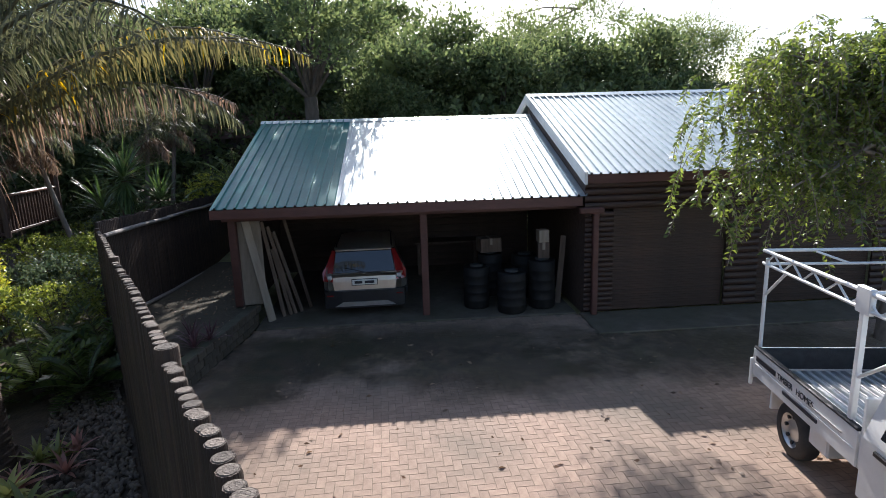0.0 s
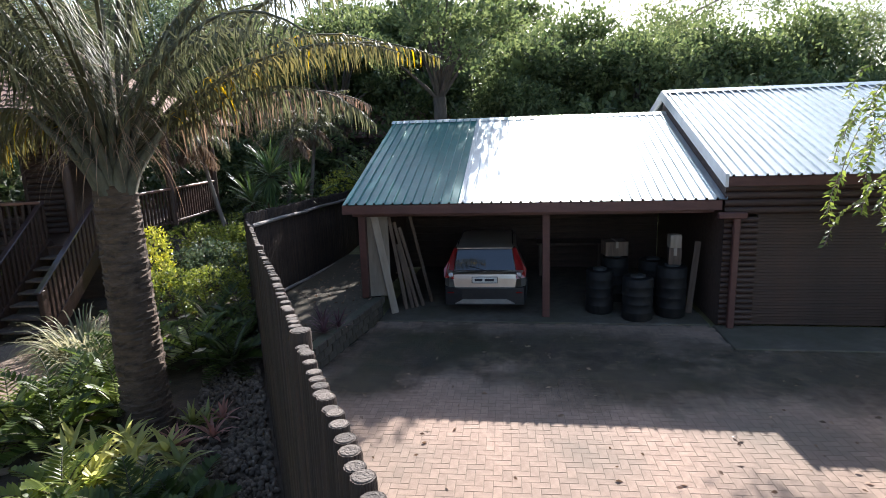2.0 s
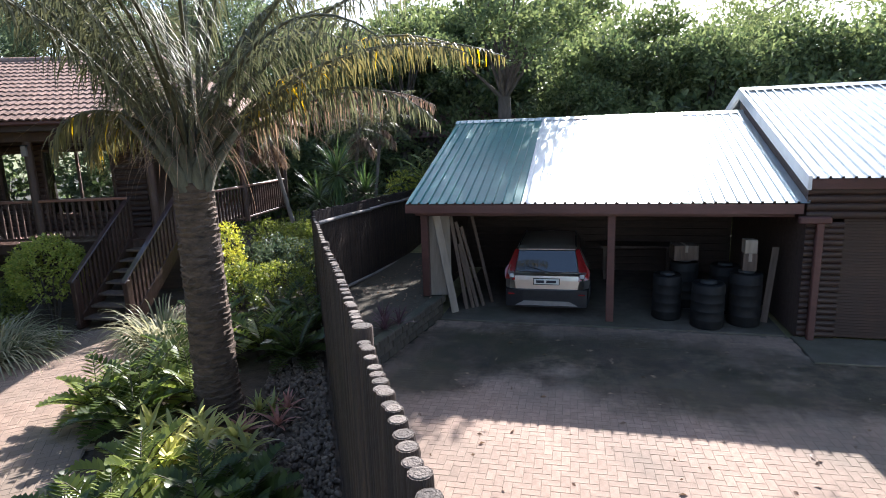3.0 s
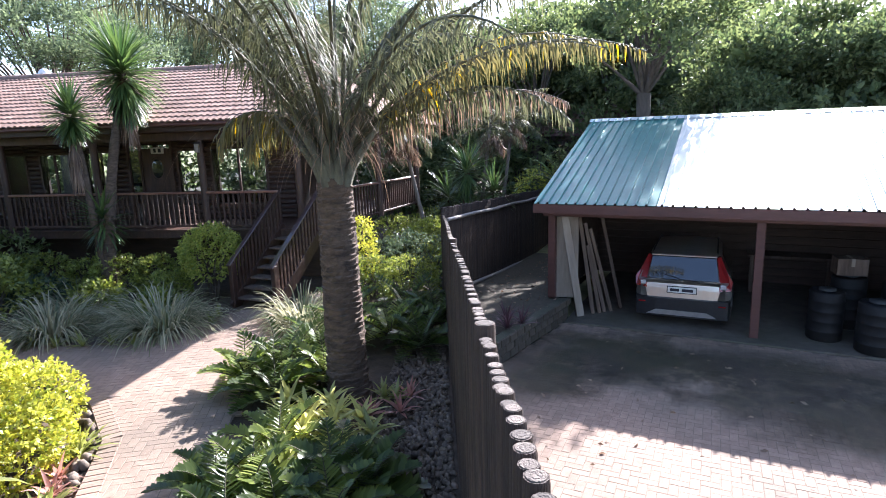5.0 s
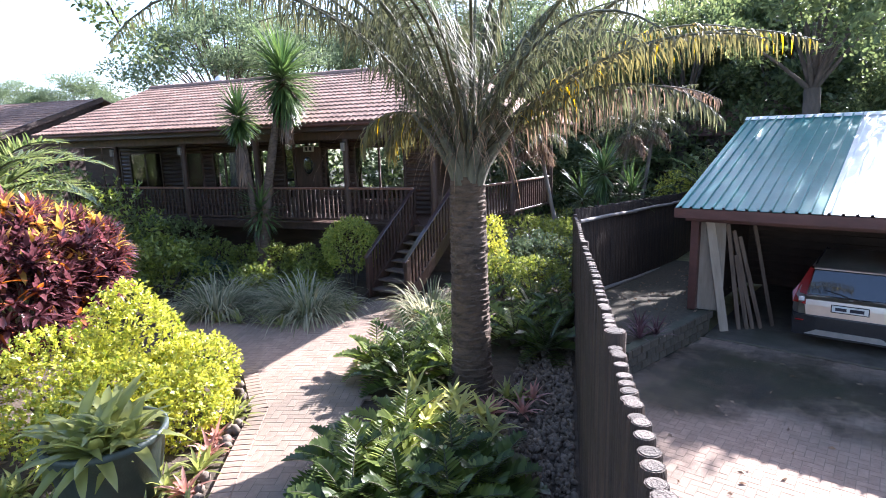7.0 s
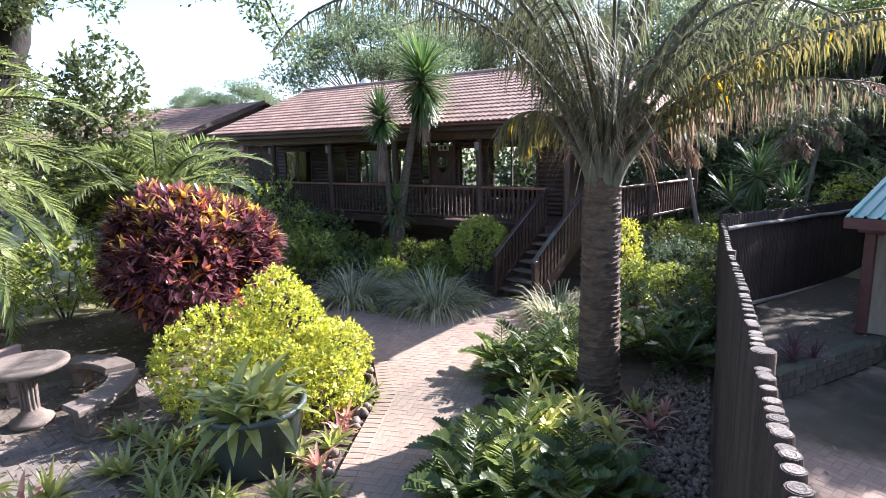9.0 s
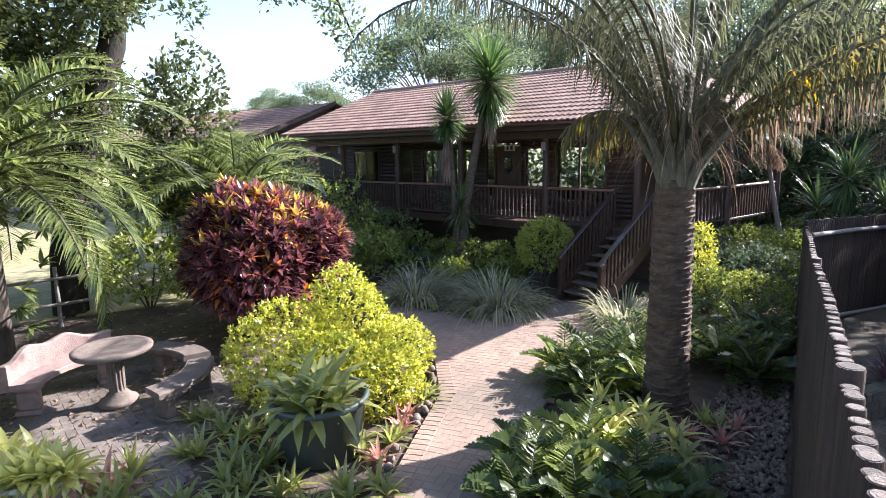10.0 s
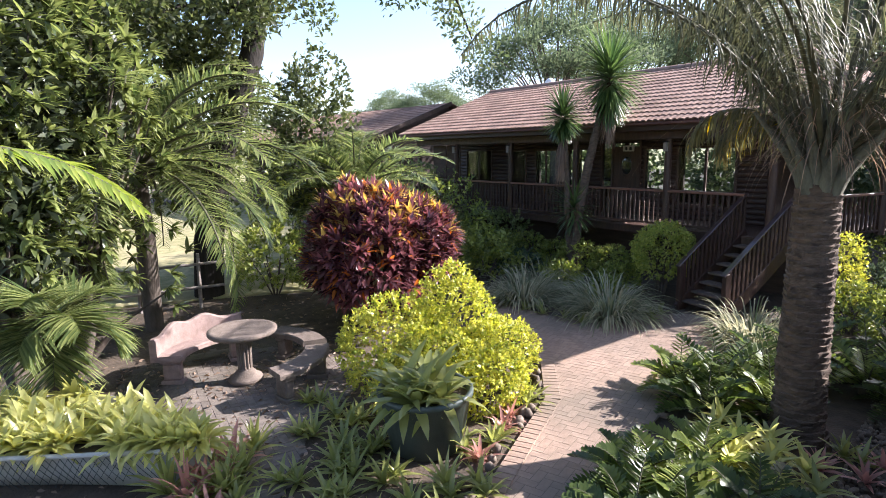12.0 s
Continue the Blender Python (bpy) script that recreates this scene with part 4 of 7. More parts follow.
def stairs():
    # the flight leaves the deck at a slight angle to the house
    st = thing("timber_stairs", "dark timber stairs with open treads and sloping handrails", "stairs", house_pose(-5.44, 10.36, GARDEN) @ pose(0, 0, 0, 0, 0, -13.7))
    rise, run, n = (DECK - GARDEN) / 8, 0.22, 8
    w = 0.50
    tread = Shape().box(-w, -0.02, -0.045, w, 0.26, 0.0, 0.01).mesh("tread")
    for i in range(n - 1):
        part("tread", tread, M_BOARD2, st, "worn weathered tread" if i == 0 else "", at=pose(0, i * run, (i + 1) * rise))
    ang = math.degrees(math.atan2(rise, run))
    ln = math.hypot(rise, run) * n
    for sx in (-w - 0.03, w + 0.03):
        part("stringer", Shape().box(-0.03, -0.1, -0.16, 0.03, ln, 0.10, m=pose(0, 0, 0, ang, 0, 0)), M_TIMBER, st, at=pose(sx, -0.05, 0.06))
        nw = part("newel", Shape().box(-0.05, -0.05, 0, 0.05, 0.05, 0.90, 0.01), M_TIMBER, st, at=pose(sx, -0.06, 0))
        part("handrail", Shape().box(-0.055, -0.10, 0.0, 0.055, ln - 0.05, 0.04, 0.012, m=pose(0, 0, 0, ang, 0, 0)), M_STAIRRAIL, st, "dark glossy handrail", at=pose(sx, -0.06, 0.90))
        bal = Shape().box(-0.02, -0.03, 0, 0.02, 0.03, 0.84, 0.005).mesh("baluster")
        for i in range(15):
            y = 0.04 + i * 0.112
            part("baluster", bal, M_TIMBER, st, at=pose(sx, y, 0.08 + y * rise / run))
    return st


house()
stairs()

# ---- vehicles ----


def wheel(parent, at, r=0.34, w=0.22, alloy=True):
    """Wheel on the local y axis: tyre with rounded shoulders, rim with slots."""
    wh = part("wheel", Shape().lathe([(r * 0.60, -w / 2), (r * 0.86, -w / 2 - 0.004), (r * 0.96, -w * 0.42), (r, -w * 0.25), (r, w * 0.25), (r * 0.96, w * 0.42), (r * 0.86, w / 2 + 0.004), (r * 0.60, w / 2)], 28), M_BLACK, parent, at=at)
    part("rim", Shape().lathe([(r * 0.61, -w * 0.45), (r * 0.58, -w * 0.38), (r * 0.42, -w * 0.2), (r * 0.2, -w * 0.3), (0.0, -w * 0.32)], 28), M_SILVER, wh)
    part("rim", Shape().lathe([(0.0, w * 0.32), (r * 0.2, w * 0.3), (r * 0.42, w * 0.2), (r * 0.58, w * 0.38), (r * 0.61, w * 0.45)], 28), M_SILVER, wh)
    hole = Shape()
    for k in range(8):
        a = k * math.pi / 4
        hole.tube([(r * 0.47 * math.cos(a), r * 0.47 * math.sin(a), -w * 0.34), (r * 0.47 * math.cos(a), r * 0.47 * math.sin(a), w * 0.34)], r * 0.07, 8)
    part("slots", hole, M_BLACKPL, wh)
    return wh


def estate_car():
    c = thing("estate_car", "pale estate car with red tail lamps parked in the carport", "car", pose(-0.86, 11.72, 0.035, 0, 0, 1.5) @ Matrix.Diagonal((0.965, 1, 0.935, 1)))
    stations = [  # y, half width, sill, shoulder height, roof height, roof half width
        (0.02, 0.80, 0.42, 0.95, 0.97, 0.70), (0.10, 0.88, 0.34, 0.97, 1.03, 0.72), (0.28, 0.92, 0.30, 0.98, 1.43, 0.69), (0.50, 0.93, 0.28, 0.98, 1.485, 0.67),
        (1.2, 0.935, 0.27, 0.98, 1.505, 0.67), (2.3, 0.935, 0.27, 0.97, 1.49, 0.66), (2.9, 0.93, 0.27, 0.96, 1.42, 0.63), (3.6, 0.92, 0.27, 0.94, 0.98, 0.66),
        (4.4, 0.90, 0.28, 0.85, 0.87, 0.62), (4.75, 0.80, 0.35, 0.70, 0.72, 0.55)]
    s = Shape()
    ring = 14
    vs = []
    for y, w, z0, zs, zr, wr in stations:
        half = [(0.0, z0), (w * 0.86, z0), (w * 0.97, z0 + 0.12), (w, (z0 + zs) / 2), (w * 0.965, zs), (wr, zr - 0.05 * (zr - zs)), (wr * 0.6, zr), (0.0, zr + 0.015)]
        pts = half + [(-x, z) for x, z in half[-2:0:-1]]
        vs += [(x, y, z) for x, z in pts]
    ring = 14
    fs = [(i * ring + k, i * ring + (k + 1) % ring, (i + 1) * ring + (k + 1) % ring, (i + 1) * ring + k) for i in range(len(stations) - 1) for k in range(ring)]
    fs += [tuple(range(ring)), tuple(range((len(stations) - 1) * ring, len(stations) * ring))[::-1]]
    s.add(vs, [f[::-1] for f in fs], True)
    part("body", s, M_CARPAINT, c)
    gate = part("tailgate", Shape().add(
        [(-0.66, -0.015, 0.60), (0.66, -0.015, 0.60), (0.70, 0.0, 0.80), (0.66, 0.035, 0.985), (-0.66, 0.035, 0.985), (-0.70, 0.0, 0.80),
         (-0.66, 0.06, 0.60), (0.66, 0.06, 0.60), (0.70, 0.06, 0.80), (0.66, 0.09, 0.985), (-0.66, 0.09, 0.985), (-0.70, 0.06, 0.80)],
        [(0, 1, 2, 5), (5, 2, 3, 4), (1, 0, 6, 7), (3, 9, 10, 4), (1, 7, 8, 2), (2, 8, 9, 3), (0, 5, 11, 6), (5, 4, 10, 11)]), M_CARPAINT, c, "pale painted tailgate")
    part("rear_window", Shape().add([(-0.67, 0.045, 1.0), (0.67, 0.045, 1.0), (0.60, 0.235, 1.455), (-0.60, 0.235, 1.455), (-0.67, 0.12, 1.0), (0.67, 0.12, 1.0), (0.60, 0.4, 1.455), (-0.60, 0.4, 1.455)],
                                   [(0, 1, 2, 3), (3, 2, 6, 7), (1, 5, 6, 2), (4, 0, 3, 7)]), M_CARGLASS, gate, "dark tinted rear window")
    part("spoiler", Shape().box(-0.62, 0.19, 1.462, 0.62, 0.60, 1.497, 0.015), M_CARPAINT, gate)
    part("wiper", Shape().tube([(0.0, 0.03, 1.0), (-0.2, 0.05, 1.06), (-0.42, 0.09, 1.1)], 0.009, 6), M_BLACKPL, gate)
    part("badge", Shape().box(-0.03, 0.0, 0.955, 0.03, 0.03, 0.99, 0.01), M_SILVER, gate)
    part("number_plate", Shape().box(-0.27, -0.03, 0.725, 0.27, -0.01, 0.845, 0.004), M_PLATE, gate, "pale number plate with dark bars")
    for a, b in ((-0.22, -0.05), (0.0, 0.21)):
        part("plate_bar", Shape().box(a, -0.034, 0.755, b, -0.029, 0.815, 0.001), M_INK, gate)
    part("plate_rim", Shape().box(-0.285, -0.026, 0.71, 0.285, -0.008, 0.725).box(-0.285, -0.026, 0.845, 0.285, -0.008, 0.86).box(-0.285, -0.026, 0.71, -0.27, -0.008, 0.86).box(0.27, -0.026, 0.71, 0.285, -0.008, 0.86), M_BLACKPL, gate)
    for sx in (-1, 1):
        lamp = [(sx * 0.68, -0.005, 0.80), (sx * 0.90, 0.06, 0.82), (sx * 0.92, 0.12, 1.0), (sx * 0.82, 0.20, 1.16), (sx * 0.69, 0.29, 1.475), (sx * 0.615, 0.23, 1.465), (sx * 0.685, 0.05, 1.02)]
        deep = [(x * 0.97, y + 0.12, z) for x, y, z in lamp]
        n = len(lamp)
        fs = [tuple(range(n)), tuple(range(n, 2 * n))[::-1]] + [(i, n + i, n + (i + 1) % n, (i + 1) % n) for i in range(n)]
        lp = part("tail_lamp", Shape().add(lamp + deep, fs if sx > 0 else [f[::-1] for f in fs]), M_REDGLASS, c, "tall red tail lamp")
        part("lamp_lens", Shape().box(sx * 0.70, -0.008, 0.86, sx * 0.80, 0.02, 0.95, 0.01), M_CLEARLAMP, lp)
        part("fog_reflector", Shape().box(sx * 0.68, -0.115, 0.50, sx * 0.82, -0.06, 0.53, 0.01), M_REDGLASS, c)
        part("side_window", Shape().add([(sx * 0.925, 0.55, 1.0), (sx * 0.925, 2.9, 1.0), (sx * 0.71, 2.6, 1.42), (sx * 0.71, 0.7, 1.44)], [(0, 1, 2, 3) if sx > 0 else (3, 2, 1, 0)]), M_CARGLASS, c)
        part("roof_rail", Shape().tube([(sx * 0.62, 0.6, 1.47), (sx * 0.62, 0.7, 1.535), (sx * 0.62, 2.3, 1.535), (sx * 0.61, 2.5, 1.47)], 0.016, 8), M_BLACKPL, c)
        part("wheel_arch", Shape().tube([(sx * 0.925, 0.98 + 0.40 * math.cos(a), 0.34 + 0.40 * math.sin(a)) for a in np.linspace(0, math.pi, 12)], 0.035, 8), M_BLACKPL, c)
        for y in (0.98, 3.75):
            wheel(c, pose(sx * 0.83, y, 0.335, 0, 90, 0), 0.335, 0.22)
    part("bumper", Shape().prism([(-0.90, 0.1), (-0.86, -0.06), (-0.5, -0.11), (0.5, -0.11), (0.86, -0.06), (0.90, 0.1), (0.9, 0.35), (-0.9, 0.35)], 0.22, 0.61), M_BLACKPL, c, "black plastic bumper")
    part("skid_plate", Shape().add([(-0.66, -0.125, 0.26), (0.66, -0.125, 0.26), (0.48, -0.13, 0.36), (-0.48, -0.13, 0.36), (-0.66, -0.05, 0.25), (0.66, -0.05, 0.25), (0.48, -0.05, 0.37), (-0.48, -0.05, 0.37)],
                                   [(0, 1, 2, 3), (4, 5, 1, 0), (3, 2, 6, 7), (1, 5, 6, 2), (4, 0, 3, 7)]), M_SILVER, c, "silver skid plate")
    return c


def pickup():
    """Drop-side pickup; local x runs from the tail to the cab, y across, away from the fence."""
    ang = math.degrees(math.atan2(-0.988, -0.156))
    p = thing("pickup_truck", "white drop-side pickup with a welded ladder rack", "truck", pose(4.41, 6.52, 0, 0, 0, ang))
    L, W = 2.08, 1.75
    bed = part("load_bed", Shape().box(0.03, 0.03, 0.62, L, W - 0.03, 0.70, 0.01), M_WHITE, p, "white load bed with ribbed floor")
    s = Shape()
    for i in range(14):
        s.box(0.06, 0.08 + i * 0.118, 0.698, L - 0.03, 0.14 + i * 0.118, 0.722, 0.012)
    part("bed_ribs", s, M_SILVER, bed, "worn metal floor ribs")
    for y, nm in ((0.0, "side_board"), (W - 0.04, "side_board")):
        b = part(nm, Shape().box(0.0, y, 0.64, L, y + 0.035, 1.0, 0.008), M_WHITE, p, "white side board with lettering")
        part("top_rail", Shape().box(0.0, y - 0.012, 1.0, L, y + 0.05, 1.04, 0.012), M_BLACKPL, b)
        part("press_line", Shape().box(0.05, y - 0.008, 0.80 if y < 1 else 0.8, L - 0.05, y, 0.815, 0.003), M_WHITE, b)
        if y == 0.0:
            bars = Shape()
            bars.box(0.08, -0.012, 0.86, 0.56, -0.0005, 0.925, 0.001)
            part("name_bar", bars, M_INK, b, "dark bar of lettering")
            part("number_bar", Shape().box(0.75, -0.012, 0.735, 1.45, -0.0005, 0.775, 0.001), M_INK, b, "dark bar of digits")
            part("small_bar", Shape().box(1.35, -0.012, 0.86, 1.85, -0.0005, 0.878, 0.001), M_SILVER, b)
            for word, at_x in (("TIMBER", 0.60), ("HOMES", 1.02)):
                cu = bpy.data.curves.new("lettering", "FONT")
                cu.body, cu.size = word, 0.105
                cu.extrude = 0.002
                tmp = new("lettering", cu)
                me = bpy.data.meshes.new_from_object(tmp)
                bpy.data.objects.remove(tmp)
                part("lettering", me, M_INK, b, at=pose(at_x, -0.006, 0.857, 90, 0, 0))
    part("tailgate", Shape().box(-0.03, 0.0, 0.60, 0.0, W, 1.0, 0.008), M_WHITE, p)
    part("headboard", Shape().box(L, 0.02, 0.64, L + 0.04, W - 0.02, 1.35, 0.008), M_WHITE, p)
    part("black_sheet", Shape().box(0.0, 0.04, 0.72, 0.012, W - 0.05, 1.0, 0.002), M_BLACK, p, "thin black sheet inside the tailgate")
    part("black_sheet", Shape().box(0.02, W - 0.056, 0.72, L - 0.02, W - 0.044, 1.0, 0.002), M_BLACK, p)
    part("latch", Shape().box(-0.045, -0.03, 0.50, -0.005, 0.01, 0.86, 0.008), M_WHITE, p)
    part("mud_flap", Shape().box(0.36, 0.06, 0.36, 0.40, 0.34, 0.62, 0.005), M_WHITE, p, "pale mud flap")
    part("tank_box", Shape().box(1.15, 0.10, 0.36, 1.50, 0.40, 0.62, 0.02), M_WHITE, p)
    part("chassis", Shape().box(0.1, 0.45, 0.42, 4.6, 0.55, 0.58).box(0.1, W - 0.55, 0.42, 4.6, W - 0.45, 0.58), M_BLACKPL, p)
    for x in (0.85, 3.75):
        for y in (0.16, W - 0.16):
            wheel(p, pose(x, y, 0.33, 90, 0, 0), 0.33, 0.2)
    # cab
    prof = [(L + 0.09, 0.42), (L + 0.09, 1.0), (L + 0.16, 1.62), (L + 0.32, 1.72), (L + 1.05, 1.70), (L + 1.55, 1.12), (L + 2.55, 1.0), (L + 2.7, 0.62), (L + 2.6, 0.4)]
    n = len(prof)
    cab = Shape()
    def tuck(z, y):
        return y + (0.0 if z < 1.05 else 0.17 * (z - 1.05) / 0.65) * (1 if y < W / 2 else -1)
    vs = [(x, tuck(z, y), z) for y in (-0.02, W + 0.02) for x, z in prof]
    cab.add(vs, [tuple(range(n)), tuple(range(n, 2 * n))[::-1]] + [(i, n + i, n + (i + 1) % n, (i + 1) % n) for i in range(n)])
    cb = part("cab", cab, M_WHITE, p, "white single cab")
    part("cab_window", Shape().add([(L + 0.30, tuck(1.1, -0.025), 1.1), (L + 1.35, tuck(1.1, -0.025), 1.1), (L + 1.0, tuck(1.6, -0.025), 1.6), (L + 0.36, tuck(1.6, -0.025), 1.6)], [(0, 1, 2, 3)]), M_CARGLASS, cb)
    part("rear_glass", Shape().add([(L + 0.085, 0.3, 1.08), (L + 0.085, W - 0.3, 1.08), (L + 0.145, W - 0.35, 1.55), (L + 0.145, 0.35, 1.55)], [(0, 1, 2, 3)]), M_CARGLASS, cb)
    part("door_handle", Shape().box(L + 0.28, -0.05, 0.93, L + 0.46, -0.02, 0.98, 0.01), M_BLACKPL, cb)
    for k in range(3):
        part("decal", Shape().box(-0.012, 0, 0, 0.012, 0.004, 0.11, 0.001), M_BLUE, cb, at=pose(L + 0.42 + k * 0.05, -0.026, 0.50, 0, 18, 0))
    # welded rack
    rack = part("rack", Shape().tube([(0.05, 0.04, 1.04), (0.05, 0.04, 2.18)], 0.024, 8), M_WHITE, p, "white welded pipe ladder rack")
    for x, y in ((0.05, W - 0.04), (1.90, 0.04), (1.90, W - 0.04)):
        part("upright", Shape().box(x - 0.028, y - 0.028, 1.04, x + 0.028, y + 0.028, 2.2, 0.006), M_WHITE, rack)
    for y in (0.04, W - 0.04):
        part("chord", Shape().tube([(-0.05, y, 2.26), (1.9, y, 2.28), (4.2, y, 2.30)], 0.024, 8), M_WHITE, rack)
        part("chord", Shape().tube([(-0.05, y, 2.10), (1.9, y, 2.12), (4.2, y, 2.14)], 0.02, 8), M_WHITE, rack)
        for i in range(18):
            x0 = 0.0 + i * 0.21
            part("lacing", Shape().tube([(x0, y, 2.25 if i % 2 else 2.11), (x0 + 0.21, y, 2.11 if i % 2 else 2.26)], 0.012, 6), M_WHITE, rack)
        part("gusset", Shape().box(1.80, y - 0.03, 2.08, 2.0, y + 0.03, 2.33, 0.008), M_WHITE, rack)
        part("brace", Shape().tube([(0.06, y, 1.72), (0.5, y, 2.1)], 0.018, 6), M_WHITE, rack)
        part("brace", Shape().tube([(1.9, y, 1.45), (2.3, y, 1.75)], 0.018, 6), M_WHITE, rack)
    for x in (0.0, 1.9, 4.2):
        part("cross_bar", Shape().tube([(x, 0.04, 2.27), (x, W - 0.04, 2.27)], 0.022, 8), M_WHITE, rack)
    part("cross_bar", Shape().tube([(0.05, 0.04, 2.11), (0.05, W - 0.04, 2.11)], 0.018, 8), M_WHITE, rack)
    part("brace", Shape().tube([(0.05, 1.0, 2.11), (0.05, 0.6, 2.26)], 0.015, 6), M_WHITE, rack)
    return p


estate_car()
pickup()

# ---- carport clutter ----


M_DRUM = mat("dusty black plastic", (0.006, 0.006, 0.007), (0.018, 0.017, 0.016), 6, 0.65, 0.15, stain=0.4, dirt=(0.03, 0.027, 0.024), spec=0.3)


def drum(at, h=0.9, r=0.29, label="black ribbed plastic drum standing on the carport floor"):
    d = thing("drum", label, "drum", at, "carport drums")
    prof = [(0, 0), (r * 0.93, 0), (r, 0.03)]
    for k in range(1, 5):
        z = h * k / 5
        prof += [(r, z - 0.022), (r + 0.007, z - 0.009), (r + 0.007, z + 0.009), (r, z + 0.022)]
    prof += [(r, h - 0.04), (r * 0.9, h), (r * 0.86, h - 0.02), (0, h - 0.02)]
    part("shell", Shape().lathe(prof, 24), M_DRUM, d)
    part("lid", Shape().lathe([(r * 0.5, h - 0.01), (r * 0.5, h + 0.03), (0, h + 0.035)], 18), M_BLACK, d)
    return d


drum(pose(1.55, 11.95, 0.035), 0.92, 0.28)
drum(pose(2.24, 11.5, 0.035), 0.88, 0.30)
drum(pose(2.95, 11.75, 0.035), 1.05, 0.29)
drum(pose(2.0, 12.9, 0.035), 1.0, 0.29)
drum(pose(2.75, 12.6, 0.035), 1.0, 0.29)


def leaning(name, label, cat, w, t, h, foot, lean, yaw, material, side=0.0):
    b = Shape().box(-w / 2, -t / 2, 0, w / 2, t / 2, h, 0.004)
    ob = part(name, b, material)
    ob.matrix_basis = pose(*foot, 0, 0, yaw) @ pose(0, 0, 0, lean, side, 0)
    return tagged(ob, label, cat)


leaning("panel_board", "tall pale board leaning against the carport post", "board", 0.55, 0.03, 1.75, (-3.2, 11.75, 0.38), -6, 14, M_BOARD)
leaning("panel_board", "long pale door blank leaning in the carport", "board", 0.16, 0.045, 2.25, (-2.82, 11.62, 0.035), -3, 35, M_BOARD, -9)
for k, (x, y, h, sd) in enumerate(((-2.62, 11.9, 2.1, -8), (-2.5, 12.0, 1.5, -10), (-2.42, 12.1, 2.0, -12), (-2.3, 12.2, 1.9, -14), (-2.15, 12.5, 2.1, -12), (-2.75, 12.3, 1.6, -6))):
    leaning("plank", "old brown plank leaning in the carport", "plank", 0.075, 0.03, h, (x, y, 0.035), -4, 20 + 7 * k, M_BOARD2, sd)
leaning("plank", "brown plank leaning at the carport wall", "plank", 0.12, 0.03, 1.5, (3.35, 11.9, 0.035), -6, -10, M_BOARD2, 5)


def carton(at, sx, sy, sz, material, label):
    c = thing("carton", label, "box", at, "carport boxes")
    part("body", Shape().box(-sx / 2, -sy / 2, 0, sx / 2, sy / 2, sz, 0.006), material, c)
    part("tape", Shape().box(-0.03, -sy / 2 - 0.002, sz * 0.55, 0.03, sy / 2 + 0.002, sz + 0.003, 0.001), M_BOARD, c)
    return c


carton(pose(1.98, 12.9, 1.07, 0, 0, 8), 0.5, 0.4, 0.32, M_BOARD2, "brown cardboard carton on a drum")
carton(pose(2.98, 11.75, 1.12, 0, 0, -6), 0.24, 0.24, 0.34, M_BOARD2, "tan carton stacked on a drum")
carton(pose(2.97, 11.75, 1.46, 0, 0, 4), 0.22, 0.22, 0.26, M_BOARD, "pale carton on top of a stack")
wb = thing("workbench", "dark timber workbench against the carport back wall", "workbench", pose(1.2, 15.3, 0.035))
part("top", Shape().box(-0.9, -0.35, 0.85, 0.9, 0.35, 0.9), M_BOARD2, wb)
for x in (-0.8, 0.8):
    for y in (-0.28, 0.28):
        part("leg", Shape().box(x - 0.04, y - 0.04, 0, x + 0.04, y + 0.04, 0.85), M_BOARD2, wb)

# ---- stone seating ----


def stone_table(at):
    t = thing("stone_table", "round cast-stone garden table on a fluted pedestal", "table", at)
    part("tabletop", Shape().lathe([(0, 0.70), (0.43, 0.70), (0.48, 0.715), (0.50, 0.74), (0.50, 0.77), (0.48, 0.785), (0.43, 0.79), (0.42, 0.785), (0, 0.785)], 40), M_STONE, t)
    part("pedestal", Shape().lathe([(0.24, 0), (0.26, 0.03), (0.24, 0.07), (0.17, 0.10), (0.15, 0.14), (0.10, 0.18), (0.085, 0.3), (0.09, 0.55), (0.12, 0.62), (0.18, 0.66), (0.21, 0.70)], 24), M_STONE, t)
    flute = Shape().tube([(0.09, 0, 0.19), (0.096, 0, 0.58)], 0.017, 6).mesh("flute")
    for k in range(12):
        part("flute", flute, M_STONE, t, at=pose(0, 0, 0, 0, 0, 30 * k))
    return t


def arc_block(r0, r1, a0, a1, z0, z1, n=14, wave=None):
    s = Shape()
    vs = []
    for k in range(n + 1):
        a = radians(a0 + (a1 - a0) * k / n)
        top = z1 if wave is None else z1 + wave(k / n)
        for r, z in ((r0, z0), (r1, z0), (r1, top - 0.02), (r1 - 0.02, top), (r0 + 0.02, top), (r0, top - 0.02)):
            vs.append((r * math.cos(a), r * math.sin(a), z))
    fs = [(k * 6 + j, k * 6 + (j + 1) % 6, (k + 1) * 6 + (j + 1) % 6, (k + 1) * 6 + j) for k in range(n) for j in range(6)]
    fs += [tuple(range(6)), tuple(range(n * 6, n * 6 + 6))[::-1]]
    return s.add(vs, [f[::-1] for f in fs])


